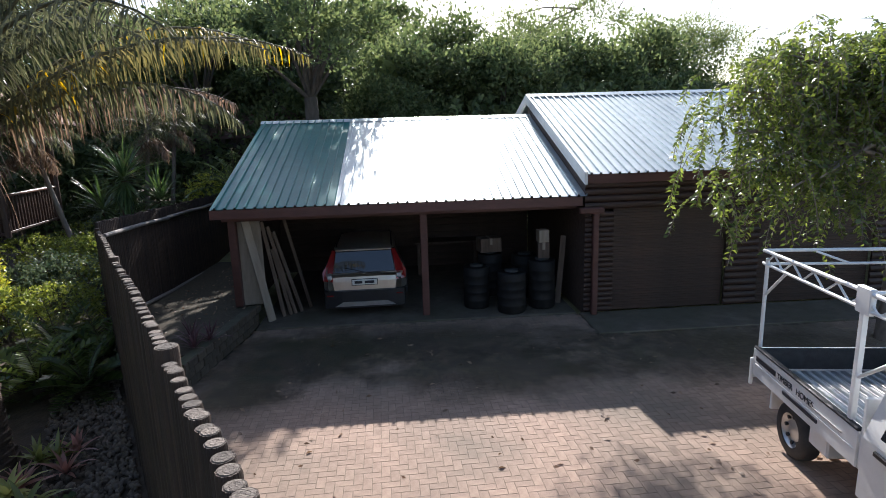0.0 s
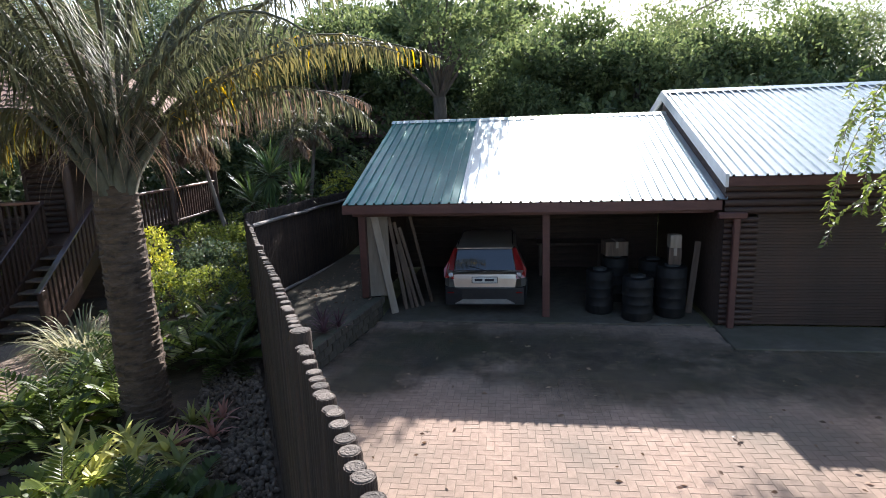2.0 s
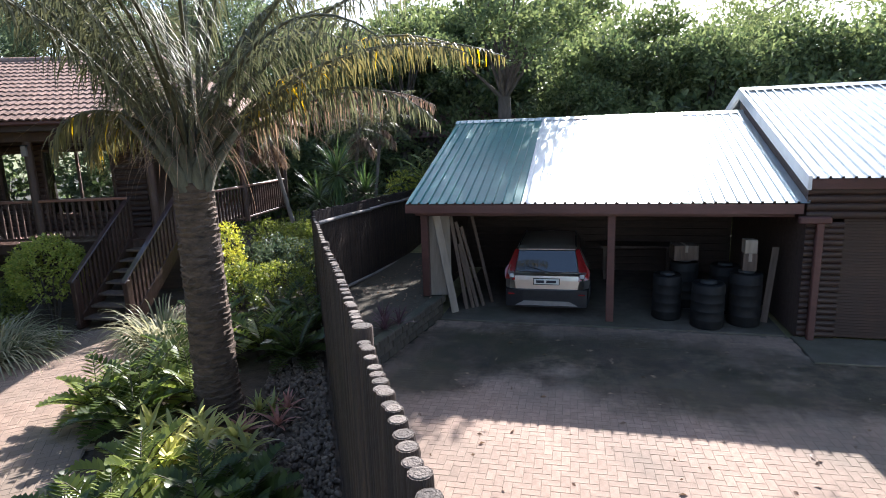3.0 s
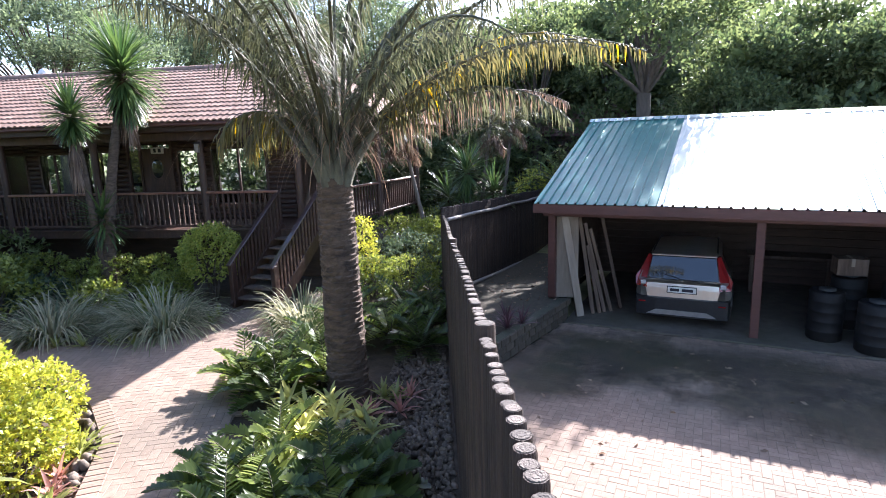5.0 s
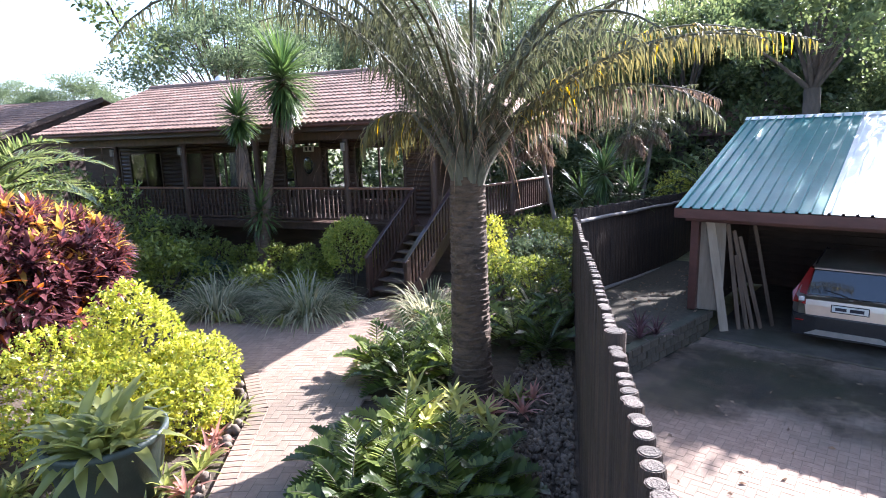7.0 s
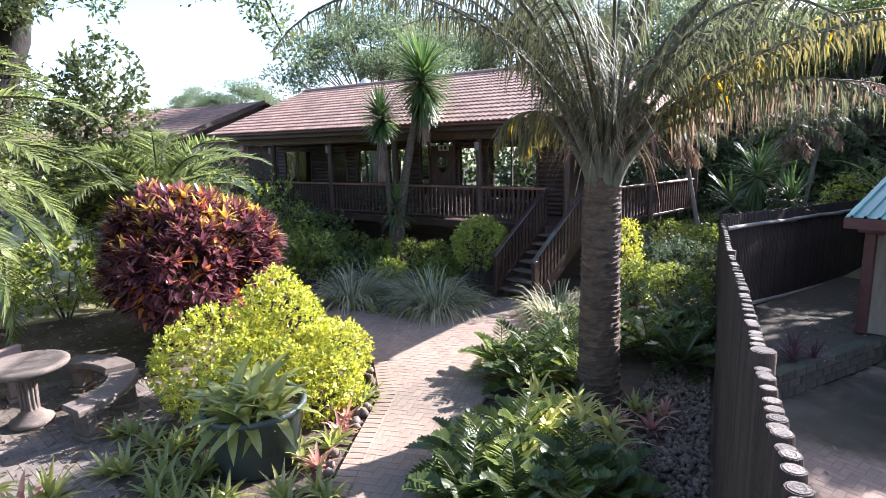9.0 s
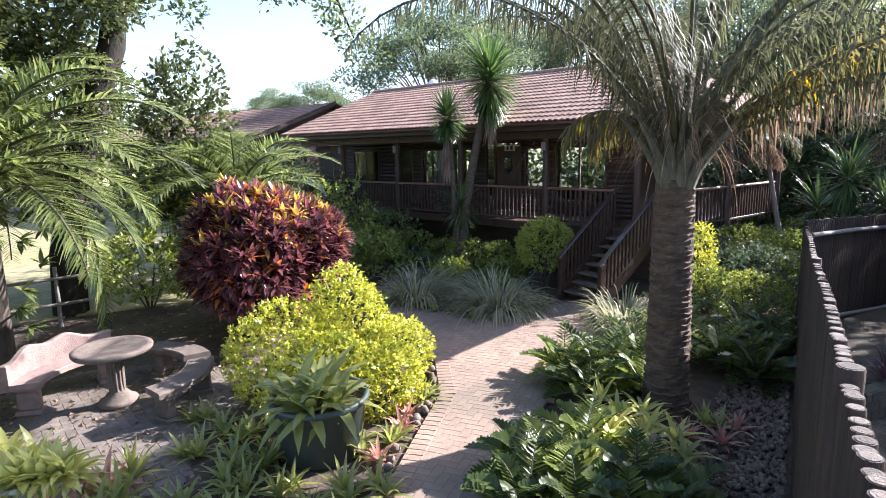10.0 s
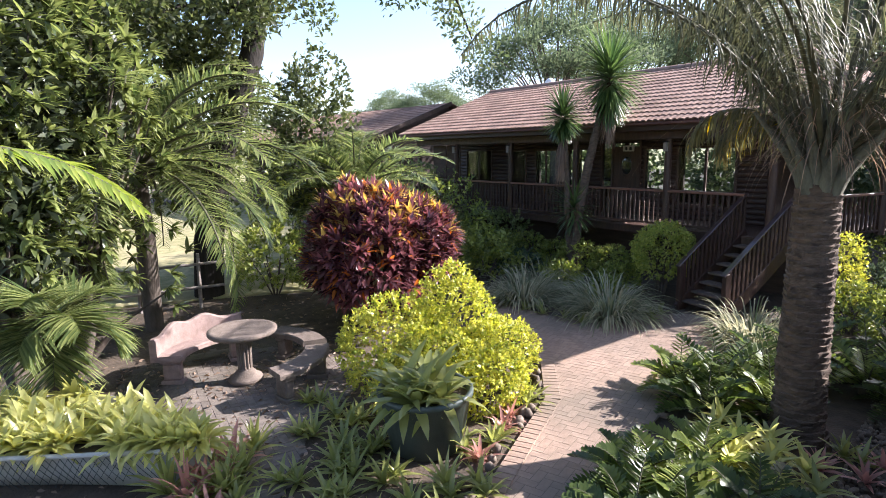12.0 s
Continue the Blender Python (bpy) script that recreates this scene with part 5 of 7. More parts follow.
def stone_bench(at, a0, a1, back=False, material=None, label=""):
    b = thing("stone_bench", label, "bench", at, "stone benches round the table")
    m = material or M_STONE
    part("seat", arc_block(0.88, 1.26, a0, a1, 0.36, 0.44), m, b)
    for a in (a0 + 8, a1 - 8):
        c = Vector((math.cos(radians(a)), math.sin(radians(a)), 0)) * 1.07
        part("support", Shape().box(-0.16, -0.09, -0.02, 0.16, 0.09, 0.05, 0.01).box(-0.13, -0.07, 0.05, 0.13, 0.07, 0.30, 0.02).box(-0.16, -0.085, 0.30, 0.16, 0.085, 0.365, 0.01), m, b, at=pose(c.x, c.y, 0, 0, 0, a))
    if back:
        part("backrest", arc_block(1.22, 1.32, a0, a1, 0.36, 0.66, 24, lambda t: 0.10 * math.sin(math.pi * t) + 0.035 * math.cos(6 * math.pi * t)), m, b, "wavy pink backrest")
    return b


TABLE = (-8.16, -0.30)
table_at = pose(*TABLE, GARDEN + 0.01) @ Matrix.Diagonal((0.94, 0.94, 0.98, 1))
stone_table(table_at)
stone_bench(table_at, 182, 262, True, M_PINKSTONE, "curved pink cast-stone bench with a wavy back")
stone_bench(table_at, 22, 86, False, None, "curved cast-stone bench without a back")
stone_bench(table_at, 98, 152, False, None, "curved cast-stone bench in the shade")

# rustic rail fence behind the seats
rf = thing("rustic_fence", "low rustic fence of thin weathered poles", "fence", pose(-12.7, -2.0, GARDEN))
for y in (-1.6, -0.4, 0.75):
    part("post", Shape().tube([(0, y, -0.1), (0.02, y + 0.02, 1.15)], [0.04, 0.035], 8), M_POLERAIL, rf)
for z in (0.35, 0.85):
    part("rail", Shape().tube([(0.03, -2.6, z - 0.05), (0.05, -0.6, z + 0.02), (0.03, 1.25, z + 0.1)], 0.032, 8), M_POLERAIL, rf)

# ---- tub and boat ----
tub = thing("planter_tub", "large dark green round tub planter", "planter", pose(-5.62, 1.62, GARDEN - 0.02))
part("tub", Shape().lathe([(0.36, 0.0), (0.40, 0.02), (0.50, 0.60), (0.53, 0.62), (0.53, 0.67), (0.50, 0.68), (0.47, 0.66), (0.46, 0.58), (0, 0.58)], 36), M_POT, tub)
part("soil", Shape().lathe([(0.47, 0.60), (0.2, 0.63), (0, 0.64)], 20), M_SOIL, tub)


M_HULL = mat("weathered hull paint", (0.42, 0.41, 0.38), (0.58, 0.57, 0.53), 3, 0.5, 0.15, stain=0.6, dirt=(0.2, 0.2, 0.18))


# stations along the keel: x, half width to the path, half width to the lawn; the bow slants
BOAT = [(-2.0, 0.42, 0.42), (-1.2, 0.62, 0.62), (0.0, 0.70, 0.70), (0.4, 0.70, 0.60), (0.95, 0.70, 0.22), (1.45, 0.69, -0.20), (1.8, 0.67, -0.52), (1.9, 0.64, -0.60)]


def boat():
    """Old white boat used as a planter; local x along the keel."""
    b = thing("boat_planter", "old white boat hull used as a planter", "planter", pose(-6.66, -2.27, GARDEN - 0.02, 0, 0, 74.7))
    outer, inner = [], []
    for x, near, far in BOAT:
        mid, w, rise = (far - near) / 2, (far + near) / 2, 0.004 * abs(x)
        ring = [(-w, 0.42 + rise), (-w * 0.93, 0.22), (-w * 0.7, 0.02), (w * 0.7, 0.02), (w * 0.93, 0.22), (w, 0.42 + rise)]
        outer += [(x, mid + y, z) for y, z in ring]
        inner += [(x * 0.985, mid + y * 0.95, z + 0.01) for y, z in ring]
    n, st = 6, BOAT
    fs = [(i * n + k, (i + 1) * n + k, (i + 1) * n + k + 1, i * n + k + 1) for i in range(len(st) - 1) for k in range(n - 1)]
    s = Shape()
    s.add(outer, fs, True).add(inner, [f[::-1] for f in fs], True).add(outer[:6], [(0, 1, 2, 3, 4, 5)])
    part("hull", s, M_HULL, b)
    for sg in (0, 5):
        part("gunwale", Shape().tube([outer[i * n + sg] for i in range(len(st))], 0.028, 8), M_HULL, b, "worn pale gunwale")
    part("soil", Shape().add([(x * 0.97, y, 0.37) for x, near, far in st for y in (-near + 0.03, far - 0.03)], [(2 * i, 2 * i + 2, 2 * i + 3, 2 * i + 1) for i in range(len(st) - 1)]), M_SOIL, b)
    net = Shape()
    for i in range(22):
        x0 = -0.2 + i * 0.07
        sag = 0.20 + 0.10 * math.sin(i * 0.6)
        for dx in (0.18, -0.18):
            pts = [(x0 + dx * t, -(0.715 - 0.05 * t * t) - 0.012, 0.41 - 0.36 * t * (sag + 0.6)) for t in (0, 0.33, 0.66, 1.0)]
            net.tube(pts, 0.003, 4)
    part("net", net, M_NET, b, "dark fishing net draped on the hull")
    return b


boat()

# ---- planting ----


def stem(parent, base, radius=0.03, h=0.4, material=None, n=5, spread=0.25):
    s = Shape()
    rnd = random.Random(int(base[0] * 100) + n)
    for k in range(n):
        a = rnd.uniform(0, 6.28)
        s.tube([(0.05 * math.cos(a), 0.05 * math.sin(a), -0.05), (spread * 0.5 * math.cos(a), spread * 0.5 * math.sin(a), h * 0.5), (spread * math.cos(a), spread * math.sin(a), h)], [radius, radius * 0.8, radius * 0.5], 6)
    return part("stem", s, material or M_DARKBARK, parent)


def bush(name, label, x, y, radii, zc, count, leaf, material, seed, group="", rough=0.16, width=0.5, z=None, flat=-0.75, depth=0.35):
    base = GARDEN if z is None else z
    b = thing(name, label, "shrub", pose(x, y, base - 0.03), group)
    v, t = tufted((0, 0, zc), radii, count, leaf, seed, rough, flat, width, depth=depth)
    part("foliage", np_mesh("foliage", v, t), material, b)
    stem(b, (x, y), 0.02, zc, n=7, spread=radii[0] * 0.5)
    return b


def blade_clump(name, label, cat, x, y, count, length, width, material, seed, z=None, spread=0.12, bend=1.5, tilt=(25, 85), group="", seg=6, gutter=0.3, taper=0.6):
    base = GARDEN if z is None else z
    b = thing(name, label, cat, pose(x, y, base - 0.02), group)
    r = np.random.default_rng(seed)
    az, el = r.uniform(0, 2 * np.pi, count), np.radians(r.uniform(tilt[0], tilt[1], count))
    way = np.stack([np.cos(az) * np.cos(el), np.sin(az) * np.cos(el), np.sin(el)], 1)
    rad = spread * np.sqrt(r.random(count))
    pos = np.stack([np.cos(az) * rad, np.sin(az) * rad, np.zeros(count)], 1)
    v, t = blades(pos, way, length * r.uniform(0.7, 1.15, count), width, bend * r.uniform(0.7, 1.2, count), seg, gutter, taper)
    nv, nt = len(v) // count, len(t) // count
    fan = np.argsort(az)
    for k in range(6):
        own = fan[k * count // 6:(k + 1) * count // 6]
        tv = v.reshape(count, nv, 3)[own].reshape(-1, 3)
        part("tuft", np_mesh("tuft", tv, (np.arange(len(own))[:, None, None] * nv + t[:nt][None]).reshape(-1, 3)), material, b)
    return b


def rosettes(count, length, width, leaves_each, seed, spots, bend=0.9, seg=4, tilt=(18, 75), taper=0.45):
    """Many small strap rosettes at the given spots, one mesh."""
    r = np.random.default_rng(seed)
    pos, way = [], []
    for sx, sy, sz in spots:
        az = r.uniform(0, 6.28) + np.arange(leaves_each) * 2.4
        el = np.radians(np.linspace(tilt[0], tilt[1], leaves_each) + r.uniform(-8, 8, leaves_each))
        way.append(np.stack([np.cos(az) * np.cos(el), np.sin(az) * np.cos(el), np.sin(el)], 1))
        pos.append(np.tile([[sx, sy, sz]], (leaves_each, 1)))
    pos, way = np.concatenate(pos), np.concatenate(way)
    return blades(pos, way, length * r.uniform(0.7, 1.15, len(pos)), width, bend * r.uniform(0.6, 1.2, len(pos)), seg, 0.35, taper)


def bromeliad(x, y, length, width, material, seed, label, group, z=None, n=18, tilt=(15, 75), taper=0.45):
    b = thing("bromeliad", label, "bromeliad", pose(x, y, (GARDEN if z is None else z) - 0.01), group)
    v, t = rosettes(1, length, width, n, seed, [(0, 0, 0.0)], tilt=tilt, taper=taper)
    nv, nt = len(v) // n, len(t) // n
    for k in range(n):
        part("leaf", np_mesh("leaf", v[k * nv:(k + 1) * nv], t[:nt]), material, b)
    return b


def feather_palm(name, label, at, trunk_pts, trunk_r, fronds, material, leaflet=0.45, lw=0.035, pairs=46, seed=1, trunk_mat=None, rachis_mat=None, rings=True, out=0.6, drop=0.25, thick=0.034, golden=()):
    """Trunk with rings, then fronds: (heading, elevation, length, arch, hang)."""
    p = thing(name, label, "palm tree", at)
    s = Shape()
    rnd = random.Random(seed)
    pts = [Vector(q) for q in trunk_pts]
    fine, rad = [], []
    
    zs = [q.z for q in pts]
    z = zs[0]
    while z < zs[-1]:
        step = rnd.uniform(0.05, 0.085) if rings else 0.25
        for dz, swell in ((0.0, 0.97), (step * 0.85, 1.035)) if rings else ((0.0, 1.0),):
            zz = min(z + dz, zs[-1])
            k = max(i for i in range(len(zs) - 1) if zs[i] <= zz + 1e-6)
            f = (zz - zs[k]) / (zs[k + 1] - zs[k])
            fine.append(pts[k].lerp(pts[k + 1], f))
            rad.append((trunk_r[k] + (trunk_r[k + 1] - trunk_r[k]) * f) * swell * rnd.uniform(0.985, 1.015))
        z += step
    s.tube(fine, rad, 28, smooth=not rings, cap=not rings)
    if rings:
        s.v = [(x + rnd.gauss(0, 0.007), y + rnd.gauss(0, 0.007), z + rnd.gauss(0, 0.008)) for x, y, z in s.v]
    part("trunk", s, trunk_mat or M_TRUNK, p)
    top = pts[-1]
    for i, (az, el, ln, arch, hang, old) in enumerate(fronds):
        h = top + Vector((math.cos(radians(az)), math.sin(radians(az)), 0)) * trunk_r[-1] * out + Vector((0, 0, -drop + 0.35 * max(el, -20) / 90))
        m = turn_to(az, el, h, rnd.uniform(-28, 28))
        rach, (v, t) = frond(ln, pairs, leaflet, lw, arch, hang, vee=-0.1 if old else 0.1, sweep=0.3, bare=0.2, wild=0.22, gap=0.15, turn=m)
        fr = Shape().tube([tuple(m @ Vector(q)) for q in rach], list(np.linspace(thick, 0.006, len(rach)) * (ln / 3.2)), 6)
        f = part("frond", fr, rachis_mat or (M_BOARD2 if old else M_FROND), p)
        part("foliage", np_mesh("foliage", placed(v, m), t), L_DEAD if old else L_PALMGOLD if i in golden else material, f)
    return p


M_FROND = mat("frond stalk", (0.055, 0.055, 0.032), (0.15, 0.14, 0.085), 6, 0.7, 0.3, spec=0.25)
M_SHEATH = mat("old leaf sheath", (0.075, 0.072, 0.05), (0.19, 0.18, 0.125), 5, 0.85, 0.8, stretch=(2, 2, 0.5), fine=30)

# the tall feather palm beside the path
rnd = random.Random(11)
fr = []
for k in range(24):
    az = k * 137.5 + rnd.uniform(-20, 20)
    el = 90 - 46 * (k / 23) ** 0.8 + rnd.uniform(-9, 9)
    if 50 < az % 360 < 130:
        el = min(86, el + 16)
    if 140 < az % 360 < 265:
        el = max(el, 66)
    fr.append((az, el, rnd.uniform(2.7, 3.3) if 140 < az % 360 < 265 else rnd.uniform(2.7, 4.1), rnd.uniform(0.8, 1.65), rnd.uniform(2.6, 5.0), False))
fr += [(24, 43, 3.75, 1.15, 4.5, False), (14, 56, 3.8, 1.25, 4.2, False), (36, 50, 3.6, 1.25, 4.6, False), (6, 42, 3.3, 1.1, 4.4, False), (-30, 44, 3.6, 1.3, 4.4, False), (152, 62, 2.6, 2.3, 4.4, False), (172, 58, 2.4, 2.5, 4.4, False), (205, 80, 3.9, 1.75, 4.6, False), (222, 74, 3.8, 1.7, 4.6, False),
       (31, 35, 3.0, 1.05, 5.2, True), (232, 63, 4.75, 1.95, 4.4, False), (160, 58, 4.5, 1.3, 4.4, False), (174, 60, 4.4, 1.35, 4.4, False), (206, 62, 1.55, 2.9, 4.8, False), (188, 58, 1.35, 2.9, 4.8, False)]
big_palm = feather_palm("palm_tree", "tall feather palm with a ringed grey trunk and drooping fronds", pose(-4.30, 5.52, GARDEN - 0.05),
                        [(0, 0, 0), (-0.03, 0.0, 0.25), (-0.06, 0.02, 1.4), (-0.05, 0.0, 2.74), (-0.05, 0.0, 2.86)], [0.33, 0.26, 0.235, 0.215, 0.20], fr, L_PALM, 0.56, 0.026, 84, 2, out=1.0, drop=-0.12, thick=0.026, golden=(24, 26, 27, 37, 38))
boots = Shape()
for k in range(40):
    a, z = k * 2.4, 2.82 + 0.008 * k
    w = 1.0 - 0.6 * k / 40
    o = Vector((math.cos(a), math.sin(a), 0))
    c = Vector((-0.05, 0, z)) + o * 0.15 * w
    boots.tube([c - Vector((0, 0, 0.06)), c + o * 0.08 * w + Vector((0, 0, 0.12)), c + o * 0.25 * w + Vector((0, 0, 0.32)), c + o * 0.6 * w + Vector((0, 0, 0.68 + 0.1 * rnd.random()))], [0.08, 0.07, 0.04, 0.02], 7)
part("leaf_sheath", boots, M_SHEATH, big_palm, "smooth grey-brown leaf bases flaring from the trunk")
r_ = np.random.default_rng(4)
n_ = 300
az_ = r_.uniform(0, 6.28, n_)
pos_ = np.stack([-0.05 + 0.32 * np.cos(az_), 0.32 * np.sin(az_), r_.uniform(3.1, 3.9, n_)], 1)
way_ = np.stack([np.cos(az_), np.sin(az_), r_.uniform(-0.2, 0.9, n_)], 1)
part("dead_fibre", np_mesh("dead_fibre", *blades(pos_, way_, np.where(r_.random(n_) < 0.025, r_.uniform(1.8, 2.7, n_), r_.uniform(0.25, 1.0, n_)), 0.010, 2.6, 9, 0.3, 0.5)), L_DEAD, big_palm, "dry hanging strands")

# slim leaning palms behind the fence, with dead skirts
def slim_palm(x, y, lean, h, seed, label):
    rr = random.Random(seed)
    f2 = [(k * 137.5 + rr.uniform(-10, 10), 65 - 75 * k / 15, rr.uniform(1.0, 1.45), 1.3, 2.4, False) for k in range(16)]
    f2 += [(k * 60, -45 + rr.uniform(-10, 10), rr.uniform(0.6, 0.95), 0.6, 2.6, True) for k in range(11)]
    return feather_palm("slim_palm", label, pose(x, y, GARDEN - 0.05), [(0, 0, 0), (lean * 0.5, 0, h * 0.45), (lean * 0.85, 0, h * 0.8), (lean, 0, h)], [0.075, 0.055, 0.05, 0.06], f2, L_PALM, 0.4, 0.035, 30, seed, trunk_mat=M_BARK, rings=False)


slim_palm(-7.3, 13.4, -0.85, 3.65, 21, "slim leaning palm with a skirt of dead fronds")
slim_palm(-7.3, 16.3, 0.5, 3.8, 22, "slim palm with hanging dry fronds behind the fence")
slim_palm(-7.1, 17.6, 0.55, 4.0, 23, "slim palm leaning over the fence")


def rosette_palm(name, label, x, y, z, n, length, leaflet, lw, pairs, material, seed, el=(5, 80), arch=1.2, hang=0.8, cat="cycad", vee=0.3, group="", stub=0.15, trunk_h=0.0):
    p = thing(name, label, cat, pose(x, y, z - 0.03), group)
    rr = random.Random(seed)
    if stub:
        part("trunk", Shape().lathe([(stub, -0.05), (stub * 1.05, trunk_h * 0.5 + 0.06), (stub * 0.8, trunk_h + 0.14), (0, trunk_h + 0.2)], 10), M_DARKBARK, p)
    for k in range(n):
        az = k * 137.5 + rr.uniform(-15, 15)
        e = el[1] - (el[1] - el[0]) * k / max(1, n - 1)
        ln = length * rr.uniform(0.8, 1.1)
        m = turn_to(az, e, (0, 0, 0.1 + trunk_h), rr.uniform(-10, 10))
        rach, (v, t) = frond(ln, pairs, leaflet, lw, arch, hang, turn=m, vee=vee, sweep=0.55 if cat == "cycad" else 0.8, bare=0.12, tip=0.3 if cat == "cycad" else 0.75, gutter=0.12 if cat == "cycad" else 0.3, wild=0.05 if cat == "cycad" else 0.1)
        f = part("frond", Shape().tube([tuple(m @ Vector(q)) for q in rach], list(np.linspace(0.014, 0.004, len(rach)) * max(1, length / 1.2)), 5), M_FROND, p)
        part("foliage", np_mesh("foliage", placed(v, m), t), material, f)
    return p


# glossy cardboard-palm clumps round the palm's foot, some painted brighter as if sunlit
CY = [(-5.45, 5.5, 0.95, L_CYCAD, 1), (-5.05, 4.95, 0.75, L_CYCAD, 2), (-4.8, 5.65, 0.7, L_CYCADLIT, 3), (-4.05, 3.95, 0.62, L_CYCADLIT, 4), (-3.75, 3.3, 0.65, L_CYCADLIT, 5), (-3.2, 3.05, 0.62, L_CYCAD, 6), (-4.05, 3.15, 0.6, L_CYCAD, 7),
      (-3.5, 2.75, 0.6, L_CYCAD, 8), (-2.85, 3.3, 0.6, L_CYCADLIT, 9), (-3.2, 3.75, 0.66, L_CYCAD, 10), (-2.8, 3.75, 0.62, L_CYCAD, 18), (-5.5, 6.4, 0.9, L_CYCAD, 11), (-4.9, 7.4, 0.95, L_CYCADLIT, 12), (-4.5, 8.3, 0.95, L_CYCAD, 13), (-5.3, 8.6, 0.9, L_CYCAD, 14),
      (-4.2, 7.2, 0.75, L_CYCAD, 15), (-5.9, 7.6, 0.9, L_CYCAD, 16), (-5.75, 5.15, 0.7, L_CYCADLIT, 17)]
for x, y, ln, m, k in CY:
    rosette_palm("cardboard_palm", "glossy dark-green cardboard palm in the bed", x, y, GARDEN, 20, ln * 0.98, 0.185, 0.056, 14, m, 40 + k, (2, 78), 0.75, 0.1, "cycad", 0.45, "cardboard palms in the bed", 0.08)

# striped grass clumps
for x, y, n, ln, k in ((-9.05, 6.35, 330, 1.15, 1), (-10.75, 5.35, 300, 1.1, 2), (-7.05, 7.75, 230, 0.95, 3), (-11.6, 6.3, 200, 1.0, 4), (-9.9, 6.6, 160, 0.9, 5), (-6.55, 7.3, 110, 0.8, 6)):
    blade_clump("grass_clump", "large clump of striped grey-green grass blades", "grass clump", x, y, int(n * 1.9), ln * 1.02, 0.034, L_GRASS, 60 + k, group="striped grass clumps", spread=0.42, bend=2.7, tilt=(5, 76))

# clipped hedges and shrubs before the veranda
def at_house(u, n):
    p = HU * u + HN * n
    return p.x, p.y


bush("round_shrub", "tall clipped yellow-green shrub beside the stairs", *at_house(-6.65, 10.85), (0.70, 0.66, 0.62), 1.02, 8000, 0.058, L_YELLOWGREEN, 5, rough=0.07, depth=0.22)
hx = [(-8.2, 11.2, 0.5, 0.75), (-9.0, 11.0, 0.55, 0.85), (-9.9, 11.25, 0.6, 0.7), (-10.9, 11.1, 0.65, 0.8), (-12.0, 11.25, 0.6, 0.75), (-13.0, 11.1, 0.65, 0.85), (-14.1, 11.2, 0.6, 0.8), (-15.1, 11.0, 0.7, 0.9), (-16.2, 11.1, 0.7, 0.9), (-7.5, 10.6, 0.45, 0.6)]
for k, (u, n, r, h) in enumerate(hx):
    bush("hedge_shrub", "clipped green shrub along the veranda", *at_house(u, n), (r, r, h * 0.62), h * 0.6, 3000, 0.062, L_HEDGE, 70 + k, "veranda hedge", 0.09, depth=0.22)
for k, (u, n, r, h) in enumerate(((-8.8, 10.2, 0.5, 0.5), (-10.4, 10.3, 0.55, 0.55), (-12.4, 10.2, 0.6, 0.6), (-14.0, 10.0, 0.65, 0.6), (-15.8, 9.8, 0.8, 0.8), (-13.3, 9.0, 0.6, 0.5), (-7.3, 9.9, 0.35, 0.35))):
    bush("ground_shrub", "low dark-green bed plant", *at_house(u, n), (r, r, h * 0.62), h * 0.5, 1300, 0.11, L_BLUEGREEN if k % 2 else L_HEDGE, 90 + k, "bed plants", 0.22, 0.4)
# shrubs between stairs and pole fence
for k, (x, y, r, h, m) in enumerate(((-8.3, 13.0, 0.75, 1.1, L_HEDGE), (-7.4, 12.5, 0.75, 1.15, L_HEDGE), (-6.45, 12.0, 0.72, 1.2, L_HEDGE), (-7.1, 11.2, 0.7, 0.9, L_BLUEGREEN), (-6.3, 10.8, 0.8, 1.15, L_BLUEGREEN),
                                     (-7.6, 13.9, 0.8, 1.2, L_HEDGE), (-6.6, 13.2, 0.8, 1.2, L_HEDGE), (-5.9, 9.7, 0.65, 0.8, L_HEDGE), (-6.7, 9.6, 0.6, 0.75, L_HEDGE))):
    bush("hedge_shrub", "rounded green shrub by the pole fence", x, y, (r, r, h * 0.6), h * 0.55, 3400, 0.06, m, 110 + k, "fence shrubs", 0.07 if m is L_HEDGE else 0.2, depth=0.2 if m is L_HEDGE else 0.4)
bush("lime_shrub", "clipped lime-yellow shrub behind the palm", -7.25, 9.95, (0.42, 0.42, 0.75), 0.9, 2800, 0.06, L_LIME, 131, rough=0.08)
bush("lime_shrub", "lime-yellow shrub beyond the fence", -6.5, 20.2, (1.0, 0.8, 0.7), 1.5, 2600, 0.08, L_LIME, 132, rough=0.12)

# yuccas before the veranda
M_YUCCABARK = mat("brown yucca bark", (0.05, 0.034, 0.024), (0.16, 0.115, 0.082), 9, 0.9, 0.9, stretch=(1, 1, 2.2), fine=30)


